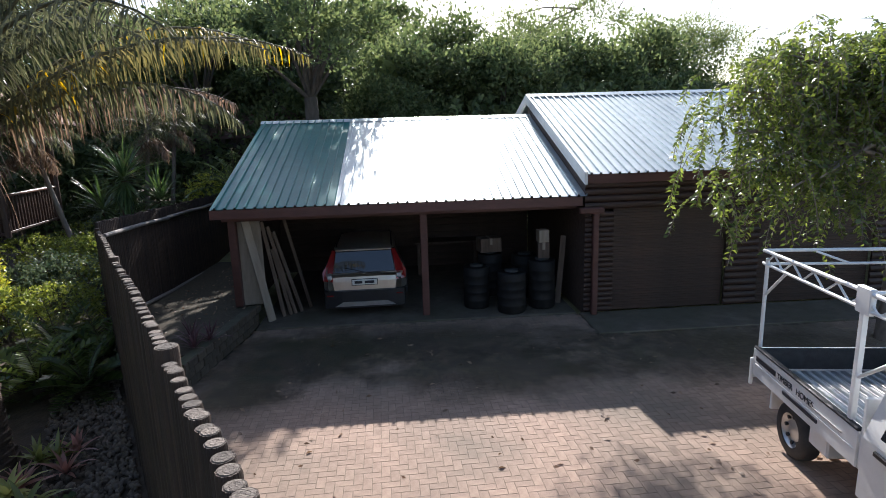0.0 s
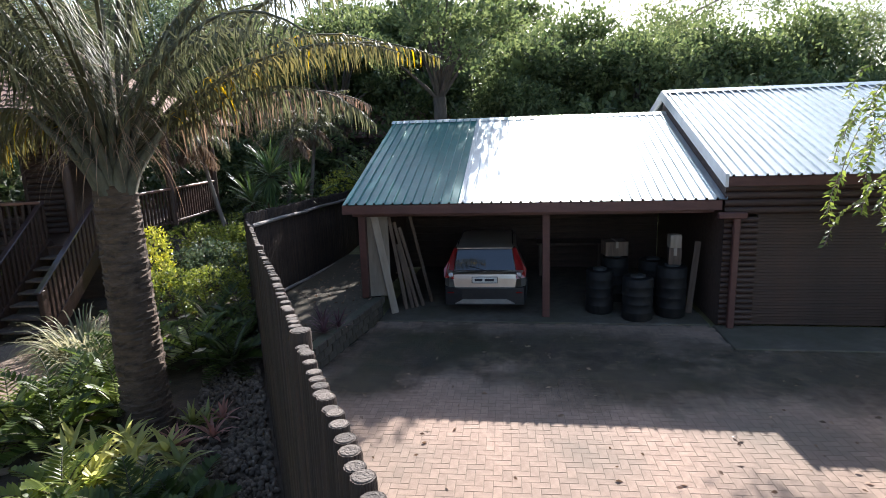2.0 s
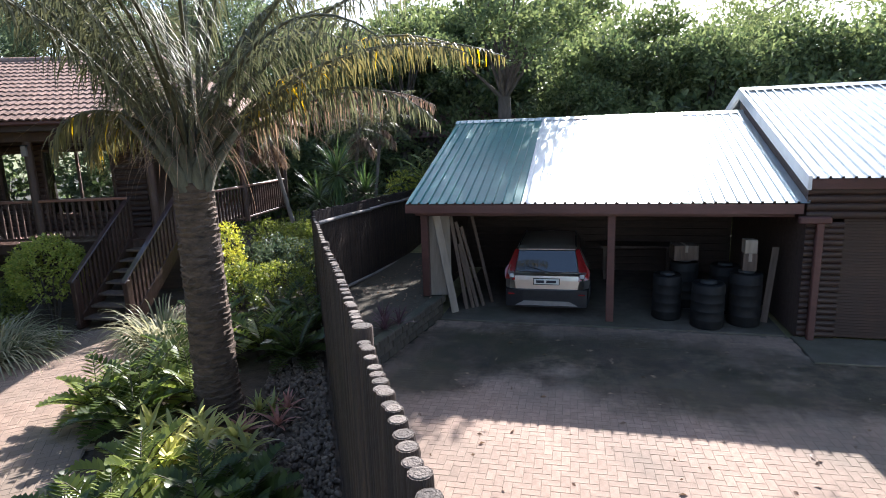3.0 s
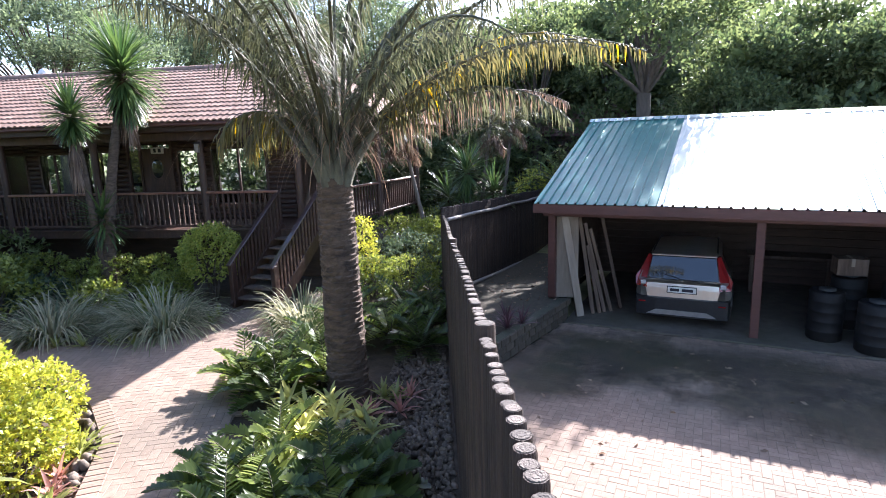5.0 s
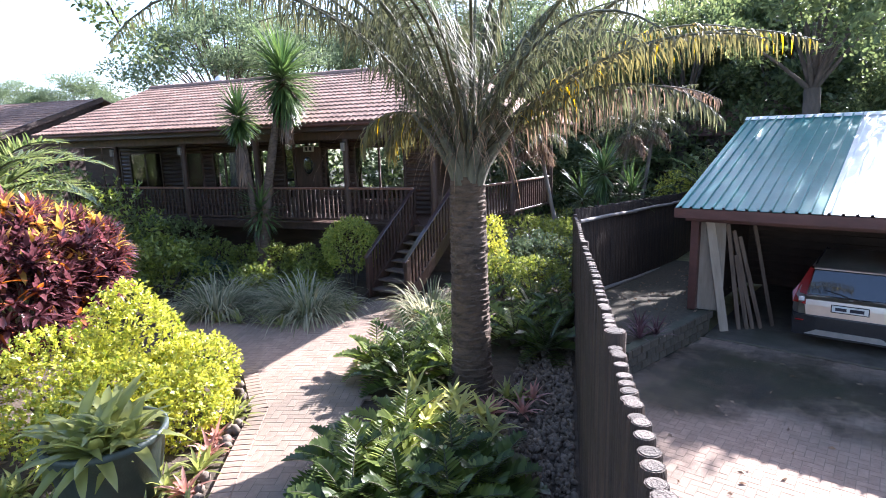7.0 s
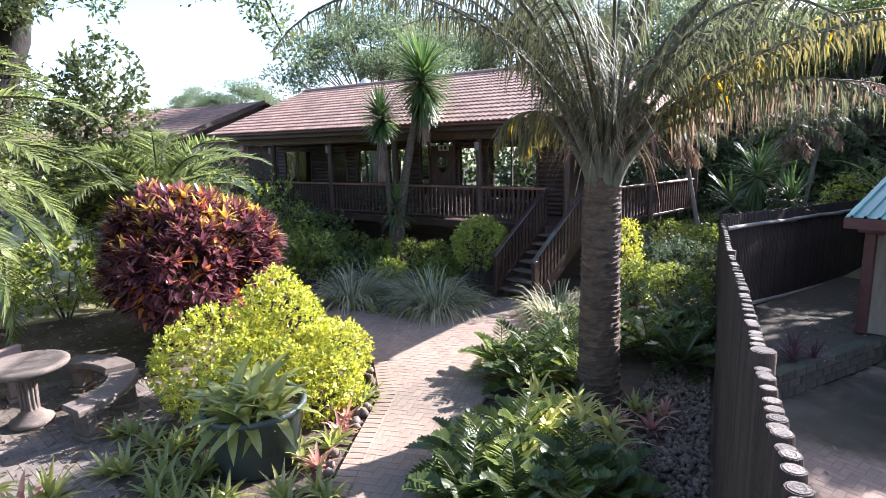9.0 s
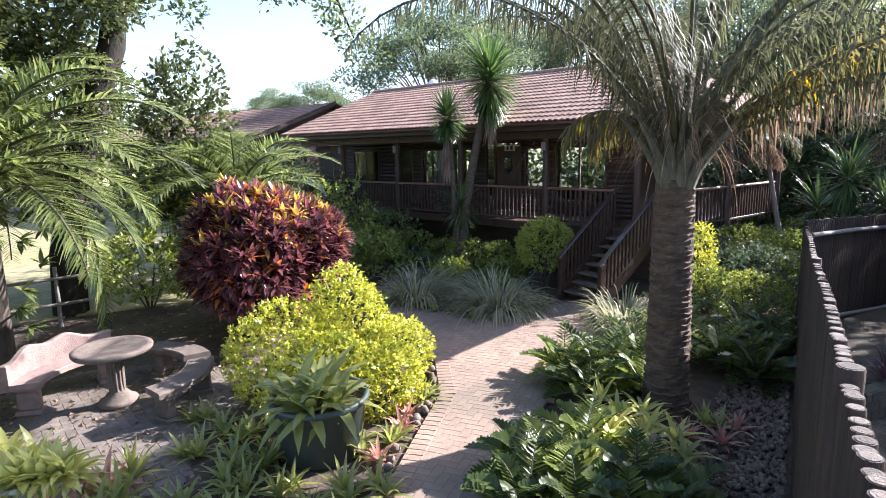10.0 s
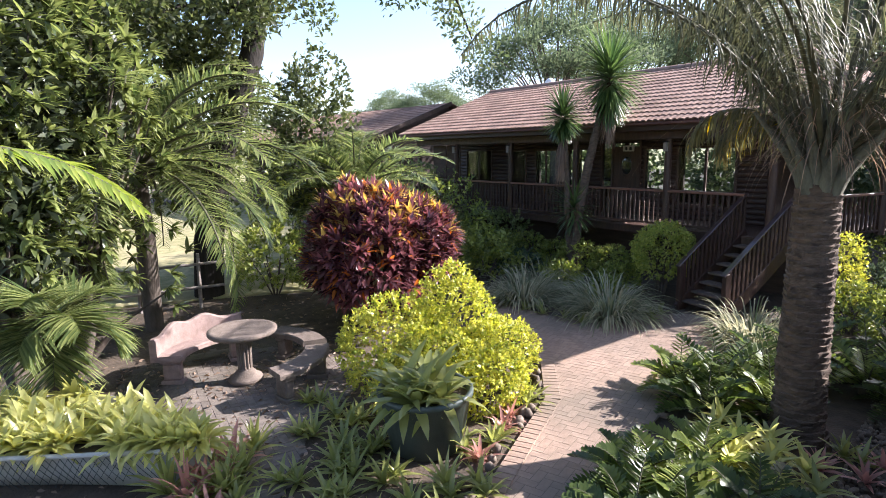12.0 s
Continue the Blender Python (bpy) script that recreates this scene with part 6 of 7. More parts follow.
def yucca(x, y, trunks, label):
    p = thing("yucca", label, "yucca", pose(x, y, GARDEN - 0.05))
    for k, (dx, dy, h, r, n) in enumerate(trunks):
        if h > 0.4:
            way = [(dx * q ** 1.35 + 0.04 * k * (1 - q) + 0.025 * math.sin(9 * q + k), dy * q ** 1.35, h * q) for q in np.linspace(0, 1, 14)]
            part("trunk", Shape().tube(way, [(0.135 - 0.055 * q) * (1.0 if k == 0 else 0.7) * (1 + 0.06 * math.sin(31 * q)) for q in np.linspace(0, 1, 14)], 10), M_YUCCABARK, p)
        rr = np.random.default_rng(140 + k)
        low = rr.random(n)
        az, el = rr.uniform(0, 6.28, n), np.radians(74 - 152 * low ** 0.8 + rr.uniform(-12, 12, n))
        way = np.stack([np.cos(az) * np.cos(el), np.sin(az) * np.cos(el), np.sin(el)], 1)
        pos = np.array([[dx, dy, h]]) + way * 0.05 + np.stack([0 * az, 0 * az, 0.12 - (0.75 if h > 4 else 0.4) * low ** 1.3], 1)
        head = part("leaf_head", np_mesh("leaf_head", *blades(pos, way, r * rr.uniform(0.75, 1.08, n) * (1 - 0.5 * low), 0.056, 0.55, 4, 0.3, 0.5)), L_YUCCA, p)
        if h > 0.8:
            az = rr.uniform(0, 6.28, 130)
            way = np.stack([0.3 * np.cos(az), 0.3 * np.sin(az), -np.ones(130)], 1)
            pos = np.stack([dx + 0.06 * np.cos(az), dy + 0.06 * np.sin(az), h - rr.uniform(0.5, 1.2, 130)], 1)
            part("dead_skirt", np_mesh("dead_skirt", *blades(pos, way, 0.5, 0.04, 0.4, 3)), L_DEAD, head)
    return p


yucca(-12.05, 7.25, [(0.62, 0.55, 4.85, 1.2, 760), (-0.2, -0.15, 3.95, 0.78, 380), (0.0, 0.1, 1.75, 0.85, 150)], "tall yucca with spiky green heads on bare trunks")

# red-leaved bush, golden bushes
def strap_bush(name, label, x, y, radii, zc, tufts, length, width, material, seed):
    b = thing(name, label, "shrub", pose(x, y, GARDEN - 0.03))
    d = rand_dirs(tufts * 2)
    d = d[d[:, 2] > -0.45][:tufts]
    c = np.array([0, 0, zc]) + d * np.array(radii) * lumps(d, seed, 0.2)[:, None] * (1 - 0.35 * RNG.random(len(d)) ** 2)[:, None]
    k = 12
    pos = np.repeat(c, k, 0)
    way = np.repeat(d, k, 0) * 0.7 + RNG.normal(size=(len(pos), 3)) * 0.6 + [0, 0, 0.45]
    young = np.repeat((d[:, 2] > 0.3) & (RNG.random(len(d)) < 0.3), k) & (RNG.random(len(pos)) < 0.5)
    for pick, m in ((~young, material), (young, L_AMBER)):
        part("foliage", np_mesh("foliage", *blades(pos[pick], way[pick], length * RNG.uniform(0.7, 1.2, pick.sum()), width, 0.5, 3, 0.3, 0.4)), m, b)
    stem(b, (x, y), 0.025, zc + 0.3, M_BARK, 12, radii[0] * 0.6)
    return b


strap_bush("red_shrub", "big dark-red leafy shrub with yellow-tipped leaves", -10.55, 2.2, (1.38, 1.38, 1.16), 1.3, 900, 0.30, 0.085, L_RED, 151)
for x, y, radii, zc, n_leaf, seed_, label_ in ((-7.3, 1.78, (0.82, 0.80, 0.70), 0.54, 9500, 152, "rounded golden-yellow shrub in full sun"), (-7.3, 2.55, (0.66, 0.58, 0.84), 0.78, 7500, 156, "tall golden-yellow shrub in full sun"),
                                           (-7.0, 3.05, (0.60, 0.56, 0.50), 0.45, 5500, 153, "low golden-yellow shrub beside the path"), (-6.35, 2.65, (0.56, 0.54, 0.44), 0.32, 5000, 154, "low golden shrub at the path's edge"),
                                           (-6.6, 1.95, (0.72, 0.7, 0.58), 0.40, 6500, 155, "golden-yellow shrub behind the tub")):
    bush("golden_shrub", label_, x, y, radii, zc, n_leaf, 0.052, L_LIME, seed_, "golden shrubs", 0.12, 0.6, depth=0.25)

# lime bromeliads between the palm and the path, sunlight painted into most
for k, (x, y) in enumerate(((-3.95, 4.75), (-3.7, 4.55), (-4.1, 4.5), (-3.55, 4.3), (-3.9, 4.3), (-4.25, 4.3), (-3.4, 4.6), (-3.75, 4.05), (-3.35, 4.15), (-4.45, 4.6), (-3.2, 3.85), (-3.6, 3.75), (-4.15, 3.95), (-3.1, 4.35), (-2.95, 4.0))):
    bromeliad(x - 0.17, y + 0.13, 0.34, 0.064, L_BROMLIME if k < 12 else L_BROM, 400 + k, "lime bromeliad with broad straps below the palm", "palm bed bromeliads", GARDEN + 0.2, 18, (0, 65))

# tub bromeliads
for k, (dx, dy) in enumerate(((0, 0), (0.25, 0.1), (-0.22, 0.15), (0.1, -0.25), (-0.15, -0.2), (0.3, -0.18))):
    bromeliad(-5.62 + dx, 1.62 + dy, 0.58, 0.125, L_BROM, 160 + k, "broad-leaved green bromeliad in the tub", "tub bromeliads", GARDEN + 0.6, 20, (-2, 60), 0.32)
# boat bromeliads, lime raised to carry sunlight
bb = random.Random(9)
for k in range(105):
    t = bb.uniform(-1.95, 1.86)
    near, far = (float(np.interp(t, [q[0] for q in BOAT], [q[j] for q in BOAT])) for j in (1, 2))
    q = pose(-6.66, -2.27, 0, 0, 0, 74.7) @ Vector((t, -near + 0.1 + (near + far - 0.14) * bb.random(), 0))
    bromeliad(q.x, q.y, bb.uniform(0.28, 0.40), 0.085, L_BROMLIME, 200 + k, "lime bromeliad growing in the boat, sunlight put into its colour", "boat bromeliads", GARDEN + 0.43, 14, (-8, 72), 0.3)
# bromeliads and strap plants round tub, path edge and front bed
spots = [(-4.75, 1.55, L_BROM), (-5.0, 1.0, L_BROM), (-5.25, 0.75, L_BROM), (-4.6, 1.15, L_BROM), (-5.55, 0.6, L_BROM), (-4.9, 0.6, L_BROM), (-5.9, 0.75, L_BROM), (-6.3, 0.9, L_BROM), (-6.2, 0.45, L_BROM), (-5.1, 2.05, L_BROMRED), (-5.35, 2.3, L_BROM),
         (-5.6, 2.55, L_BROMRED), (-5.85, 2.75, L_BROMRED), (-6.1, 3.1, L_BROM), (-4.35, 0.75, L_BROM), (-5.45, 1.95, L_BROM), (-4.45, 0.3, L_BROM), (-5.3, 0.2, L_BROM), (-6.7, 0.75, L_BROM), (-5.35, -0.62, L_BROMRED), (-5.0, -0.58, L_BROMRED), (-5.3, -0.38, L_BROM), (-5.15, -0.78, L_BROM), (-4.85, -0.5, L_BROMRED), (-4.85, -0.75, L_BROM), (-4.7, -0.35, L_BROM), (-5.55, -0.45, L_BROM),
         (-4.55, -0.35, L_BROM), (-5.6, 1.0, L_BROM), (-4.15, 0.1, L_BROM), (-4.65, 1.85, L_BROM), (-3.75, 5.15, L_BROMRED), (-3.45, 5.35, L_BROMRED), (-3.85, 5.6, L_BROM), (-3.55, 5.75, L_BROMRED), (-7.05, 0.62, L_BROM), (-4.2, 1.35, L_BROM), (-3.9, 0.8, L_BROM), (-3.7, 0.35, L_BROM)]
for k, (x, y, m) in enumerate(spots):
    if m is L_BROM:
        bromeliad(x + 0.17 * math.cos(2.1 * k), y + 0.17 * math.sin(2.1 * k), 0.32, 0.06, m, 600 + k, "low green strap-leaved bromeliad", "bed bromeliads", None, 14, (8, 70))
    bromeliad(x, y, 0.36 if m is L_BROM else 0.3, 0.055, m, 300 + k, "low green strap-leaved bromeliad" if m is L_BROM else "pink and bronze bromeliad at the bed's edge", "bed bromeliads", None, 16, (12, 75))
for k, (x, y, m) in enumerate(((-5.78, -0.42, L_BROMRED), (-5.55, -0.30, L_BROM), (-5.50, -0.66, L_BROMRED), (-5.30, -0.48, L_BROM), (-5.42, -0.95, L_BROM), (-5.95, -0.18, L_BROM), (-5.28, -0.78, L_BROMRED))):
    bromeliad(x, y, 0.46, 0.07, m, 700 + k, "tall pink-bronze bromeliad at the boat's end" if m is L_BROMRED else "tall green bromeliad at the boat's end", "boat-end bromeliads", GARDEN + 0.06, 18, (25, 82))
for k, (x, y) in enumerate(((-10.0, 5.0), (-9.6, 5.2), (-9.2, 5.45), (-8.85, 5.6), (-10.4, 4.85), (-10.9, 4.8), (-8.5, 6.9), (-8.75, 7.3))):
    bromeliad(x, y, 0.32, 0.04, L_BROM, 340 + k, "small green bromeliad edging the bed", "bed bromeliads", None, 14, (20, 78))
for k, (x, y) in enumerate(((-3.55, 9.2), (-3.4, 9.55), (-3.75, 9.65))):
    bromeliad(x, y, 0.42, 0.035, L_PLUM, 350 + k, "plum-coloured spiky plant on the strip", "plum plants", STRIP, 26, (25, 85))

# ---- trees ----


def limb_tree(name, label, at, h, r, trunk_r, leaf, count, material, seed, spread=1.0, clumps=16, bark=None, group="", width=0.5, low=0.45, lean=(0, 0), flat=0.75, droop=0.0, tall=0.72, bole=None):
    """Tapered trunk, limbs to each clump, crown of leaves with gaps."""
    t = thing(name, label, "tree", at, group)
    rr = random.Random(seed)
    s = Shape()
    fork = Vector((lean[0] * 0.5, lean[1] * 0.5, h * low))
    if bole:
        fork = Vector(bole[-1])
    s.tube(bole or [(0, 0, -0.1), (lean[0] * 0.2 + 0.05, lean[1] * 0.2, h * low * 0.5), fork], list(np.linspace(1.25, 0.85, len(bole or "abc")) * trunk_r), 10)
    sets = []
    for k in range(clumps):
        a = k * 2.4 + rr.uniform(-0.4, 0.4)
        q = math.sqrt((k + 0.7) / clumps)
        c = Vector((lean[0] + r * q * math.cos(a) * 0.8, lean[1] + r * q * math.sin(a) * 0.8, h - r * flat * (q ** 1.6) * rr.uniform(0.4, 1.1) - rr.uniform(0, 0.2) * r - droop * q))
        mid = fork.lerp(c, 0.5) + Vector((0, 0, 0.12 * h * rr.uniform(0, 0.6)))
        s.tube([fork - Vector((0, 0, 0.1)), mid, c], [trunk_r * 0.36, trunk_r * 0.17, trunk_r * 0.05], 6)
        cr = r * rr.uniform(0.26, 0.42) * spread
        n = int(count / clumps * rr.uniform(0.7, 1.3))
        sets.append(crown(c, (cr, cr, cr * tall), n, leaf, seed * 31 + k, 0.3, -1.0, width, depth=0.75, outward=0.5, far=True))
    part("trunk", s, bark or M_DARKBARK, t)
    part("crown", np_mesh("crown", *join(*sets)), material, t)
    return t


# belt behind carport and workshop
t1 = limb_tree("broadleaf_tree", "dense dark-green tree behind the carport", pose(-3.0, 20.6, 0), 9.9, 3.0, 0.26, 0.2, 6800, L_TREE, 401, clumps=15, spread=0.72, low=0.52, flat=1.4, group="belt trees")
t2 = limb_tree("broadleaf_tree", "leafy green tree in the belt behind the roofs", pose(4.2, 24.5, 0), 7.7, 3.6, 0.25, 0.20, 24000, L_TREE, 402, clumps=30, low=0.2, flat=1.8, group="belt trees")
limb_tree("feathery_tree", "pale feathery green tree beyond the workshop", pose(14.6, 29.5, 0), 9.4, 3.4, 0.2, 0.16, 16000, L_TREE2, 403, clumps=22, low=0.3, flat=1.1, group="belt trees", width=0.3)
for ob, rows in ((t1, ((-26, 33, 0, 100, 1.0), (-8.3, 25.5, 0, 210, 0.95), (-13.2, 27, 0, 300, 1.05), (-3.6, 34.5, 0, 40, 1.38), (-0.6, 33.5, 0, 160, 1.15))),
                 (t2, ((-5.2, 29.5, 0, 10, 1.38), (-9.0, 31, 0, 100, 1.42), (0.3, 25, 0, 60, 1.02), (8.3, 25.5, 0, 120, 1.02), (11.5, 26.5, 0, 190, 1.08), (2.2, 28.5, 0, 250, 1.2), (6.6, 29, 0, 310, 1.15), (14, 27, 0, 20, 0.8), (18.5, 27, 0, 80, 0.95), (22, 25, 0, 33, 1.0), (-0.5, 22.5, 0, 170, 0.78), (-7, 35, 0, 15, 1.3), (-12.5, 33, 0, 75, 1.35), (-2, 33, 0, 135, 1.0), (-17, 32, 0, 195, 1.3), (-22, 33, 0, 255, 1.2), (-11.5, 24.5, 0, 300, 0.9)))):
    for x, y, z, a, k in rows:
        c = copy_thing(ob, pose(x, y, z, 0, 0, a))
        c.scale = (k, k, k)
# tall flat crowns beyond the house
t4 = limb_tree("flat_crown_tree", "tall flat-crowned tree beyond the house", pose(-27.9, 15.7, GARDEN), 10.8, 5.8, 0.27, 0.19, 23000, L_GREY, 404, clumps=46, spread=0.62, low=0.35, flat=0.8, tall=0.42, group="far trees", width=0.4)
for x, y, a, k in ((-63, 20, 60, 0.98), (-70, 16.5, 150, 0.95), (-37, 26, 200, 1.2), (-27, 29, 250, 1.2), (-18.5, 28, 300, 1.05)):
    c = copy_thing(t4, pose(x, y, GARDEN, 0, 0, a))
    c.scale = (k, k, k)
L_SHADE = leaf_mat("shade tree leaf", (0.028, 0.052, 0.016), (0.115, 0.165, 0.042), 0.42, 0.4)
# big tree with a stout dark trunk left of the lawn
M_SHADEBARK = mat("very dark bark", (0.009, 0.007, 0.005), (0.03, 0.022, 0.016), 7, 0.9, 0.8, stretch=(1, 1, 0.3), fine=25)
shade = limb_tree("shade_tree", "big leafy tree with a stout dark trunk by the lawn", pose(-14.0, -1.15, GARDEN), 11.0, 2.7, 0.27, 0.15, 34000, L_SHADE, 405, clumps=36, low=0.55, flat=2.3, width=0.5, lean=(-0.4, -0.3),
          bole=[(0.3, 0, -0.1), (0.2, 0.05, 1.2), (0.0, 0.5, 3.2), (0.0, 1.3, 5.4), (-0.2, 1.5, 6.6)], bark=M_SHADEBARK)
# its long branch that hangs towards the house
part("branch", Shape().tube([(-0.2, 1.5, 6.4), (1.0, 3.2, 8.2), (2.4, 4.9, 7.2), (2.85, 5.5, 5.4)], [0.12, 0.08, 0.05, 0.015], 8).tube([(1.4, 3.6, 8.1), (2.1, 4.0, 7.0), (2.35, 4.1, 6.2)], [0.05, 0.03, 0.01], 6), M_SHADEBARK, shade)
part("hanging_foliage", np_mesh("hanging_foliage", *join(*[crown(c, (0.42, 0.42, 0.4), 210, 0.11, 640 + i, 0.3, -1, 0.5, depth=0.8, outward=0.5) for i, c in
     enumerate(((2.75, 5.35, 5.6), (2.65, 5.1, 6.05), (2.9, 5.7, 5.15), (2.45, 4.6, 6.4), (2.35, 4.05, 6.25), (2.2, 5.0, 6.6), (1.9, 2.6, 5.9), (2.0, 2.3, 6.3)))])), L_TREE, shade)
part("climber", np_mesh("climber", *join(*[crown(c, (0.55, 0.6, 1.0), 900, 0.12, 660 + i, 0.3, -1, 0.55, depth=0.5, outward=0.6) for i, c in enumerate(((0.3, 0.25, 2.6), (0.2, 0.9, 4.4), (0.4, -0.5, 3.6)))])), L_SHADE, shade, "dark climbing leaves on the trunk")
bush("tall_shrub", "tall dark leafy shrub under the shade tree", -16.4, 1.5, (1.1, 1.1, 2.6), 3.0, 8000, 0.15, L_SHADE, 406, "", 0.3, 0.5, depth=0.5)
bush("tall_shrub", "tall dark leafy shrub at the lawn's edge", -15.2, -1.0, (1.2, 1.2, 2.7), 4.5, 8000, 0.15, L_SHADE, 407, "", 0.3, 0.5, depth=0.5)
# broad-leaved evergreen close to the seats
def tuft_tree(x, y, tufts, leaf, label, z0=1.0, h=4.6, r=1.6, seed=7):
    b = thing("evergreen_tree", label, "tree", pose(x, y, GARDEN - 0.05))
    rr = np.random.default_rng(seed)
    d = rand_dirs(tufts * 2)[:tufts]
    c = np.array([0, 0, z0 + h / 2]) + d * np.array([r, r, h / 2]) * lumps(d, seed, 0.3)[:, None] * (1 - 0.55 * rr.random(tufts) ** 1.3)[:, None]
    k = 15
    pos = np.repeat(c, k, 0)
    way = np.repeat(unit(d + rr.normal(size=d.shape) * 0.3 + [0, 0, 0.4]), k, 0) * 0.7 + rr.normal(size=(len(pos), 3)) * 0.5
    part("foliage", np_mesh("foliage", *blades(pos, way, leaf * rr.uniform(0.7, 1.2, len(pos)), leaf * 0.3, 0.35, 3, 0.25, 0.3)), L_EVER, b)
    s = Shape()
    for i in range(0, tufts, 16):
        q = c[i]
        s.tube([(0.05 * (i % 3), 0, 0), (q[0] * 0.35, q[1] * 0.35, q[2] * 0.5), tuple(q)], [0.07, 0.035, 0.01], 6)
    part("limb", s, M_DARKBARK, b)
    # inner leaves carry the crown's inner shade as a darker green
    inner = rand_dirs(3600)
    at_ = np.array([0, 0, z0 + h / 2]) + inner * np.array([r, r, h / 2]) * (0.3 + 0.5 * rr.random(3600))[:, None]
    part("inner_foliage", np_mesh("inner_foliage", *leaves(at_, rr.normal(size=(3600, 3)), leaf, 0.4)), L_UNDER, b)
    return b


# darker copy of the evergreen leaf, shade put into its colour
L_UNDER = leaf_mat("inner leaf with painted shade", (0.02, 0.036, 0.012), (0.045, 0.075, 0.024), 0.2, 0.6)
L_EVER = leaf_mat("evergreen leaf", (0.045, 0.09, 0.02), (0.25, 0.35, 0.085), 0.42, 0.22, spec=1.0)
tuft_tree(-9.9, -2.7, 640, 0.24, "broad-leaved evergreen tree beside the stone seats", 0.9, 6.3, 1.35, 71)
tuft_tree(-8.6, -3.15, 620, 0.22, "tall broad-leaved evergreen in the corner", 0.3, 6.2, 1.3, 72)
tuft_tree(-13.8, -4.0, 900, 0.24, "dense evergreen at the lawn's edge", 0.9, 8.5, 2.3, 73)

# feather palms left of the seats
def young_palm(x, y, trunk_h, n, ln, seed, label, el=(0, 78)):
    return rosette_palm("feather_palm", label, x, y, GARDEN, n, ln, 0.74, 0.052, 60, L_PALMFRESH, seed, el, 1.5, 0.45, "palm tree", 0.3, "", 0.16, trunk_h)


young_palm(-11.4, -1.95, 2.9, 38, 3.4, 81, "feather palm with arching fresh-green fronds", (-15, 75))
young_palm(-14.8, 2.5, 1.9, 36, 2.7, 82, "feather palm with silvery arching fronds", (0, 80))
young_palm(-7.75, -2.4, 1.2, 9, 0.85, 83, "small palm with a rough slanting trunk", (-20, 60))
yucca(-6.95, 14.9, [(0, 0, 2.3, 1.15, 240), (0.7, 0.3, 1.7, 1.05, 200), (-0.7, 0.2, 1.5, 1.0, 180), (0.2, -0.4, 1.1, 0.9, 150)], "dark spiky dracaena behind the pole fence")
rosette_palm("fan_shrub_palm", "bright green palm beyond the fence", -5.6, 19.8, GARDEN, 18, 1.9, 0.45, 0.05, 30, L_PALMFRESH, 85, (0, 80), 1.1, 0.8, "palm tree", 0.3, "", 0.12, 1.4)
L_FERN = leaf_mat("fern pinna", (0.20, 0.36, 0.03), (0.42, 0.56, 0.06), 0.5, 0.4)
# fern frond reaching in close to the camera
fern = thing("tree_fern", "bright lime tree fern with lacy fronds", "fern", pose(-2.45, -1.45, GARDEN - 0.03))
part("trunk", Shape().tube([(0, 0, 0), (0.02, 0, 1.6), (0, 0, 3.2)], [0.11, 0.09, 0.1], 10), M_DARKBARK, fern)
for k, (az, el_) in enumerate(((89, 16), (128, -40), (205, 20), (250, 24), (300, 18))):
    rach, (v, t) = frond(1.12, 64, 0.25, 0.02, 1.15, 0.6, vee=0.0, sweep=0.5, bare=0.04, tip=0.6, wild=0.05)
    m = turn_to(az, el_, (0, 0, 3.22))
    f = part("frond", Shape().tube([tuple(m @ Vector(q)) for q in rach], list(np.linspace(0.009, 0.003, len(rach))), 5), M_FROND, fern)
    part("foliage", np_mesh("foliage", placed(v, m), t), L_FERN, f)

# shrubs filling the edge of the lawn and behind the red bush
for k, (x, y, r, h) in enumerate(((-13.3, 0.3, 1.0, 1.7), (-13.8, 2.9, 1.2, 2.3), (-14.8, 4.6, 1.3, 2.3), (-12.2, 3.6, 0.7, 1.1), (-13.0, 5.4, 0.9, 1.1), (-15.5, 6.6, 1.2, 1.6), (-11.9, -4.6, 0.9, 1.6), (-13.4, -5.8, 1.2, 2.4), (-17, 3, 1.6, 3.0), (-18.5, 5.5, 1.6, 3.0), (-15.9, 0.9, 1.2, 2.7), (-18.8, 3.4, 1.6, 3.2), (-22.5, 4.0, 1.5, 2.6))):
    bush("garden_shrub", "loose green garden shrub", x, y, (r, r, h * 0.55), h * 0.5, 2600, 0.12, L_TREE2 if k % 2 else L_HEDGE, 500 + k, "garden shrubs", 0.25, 0.45)


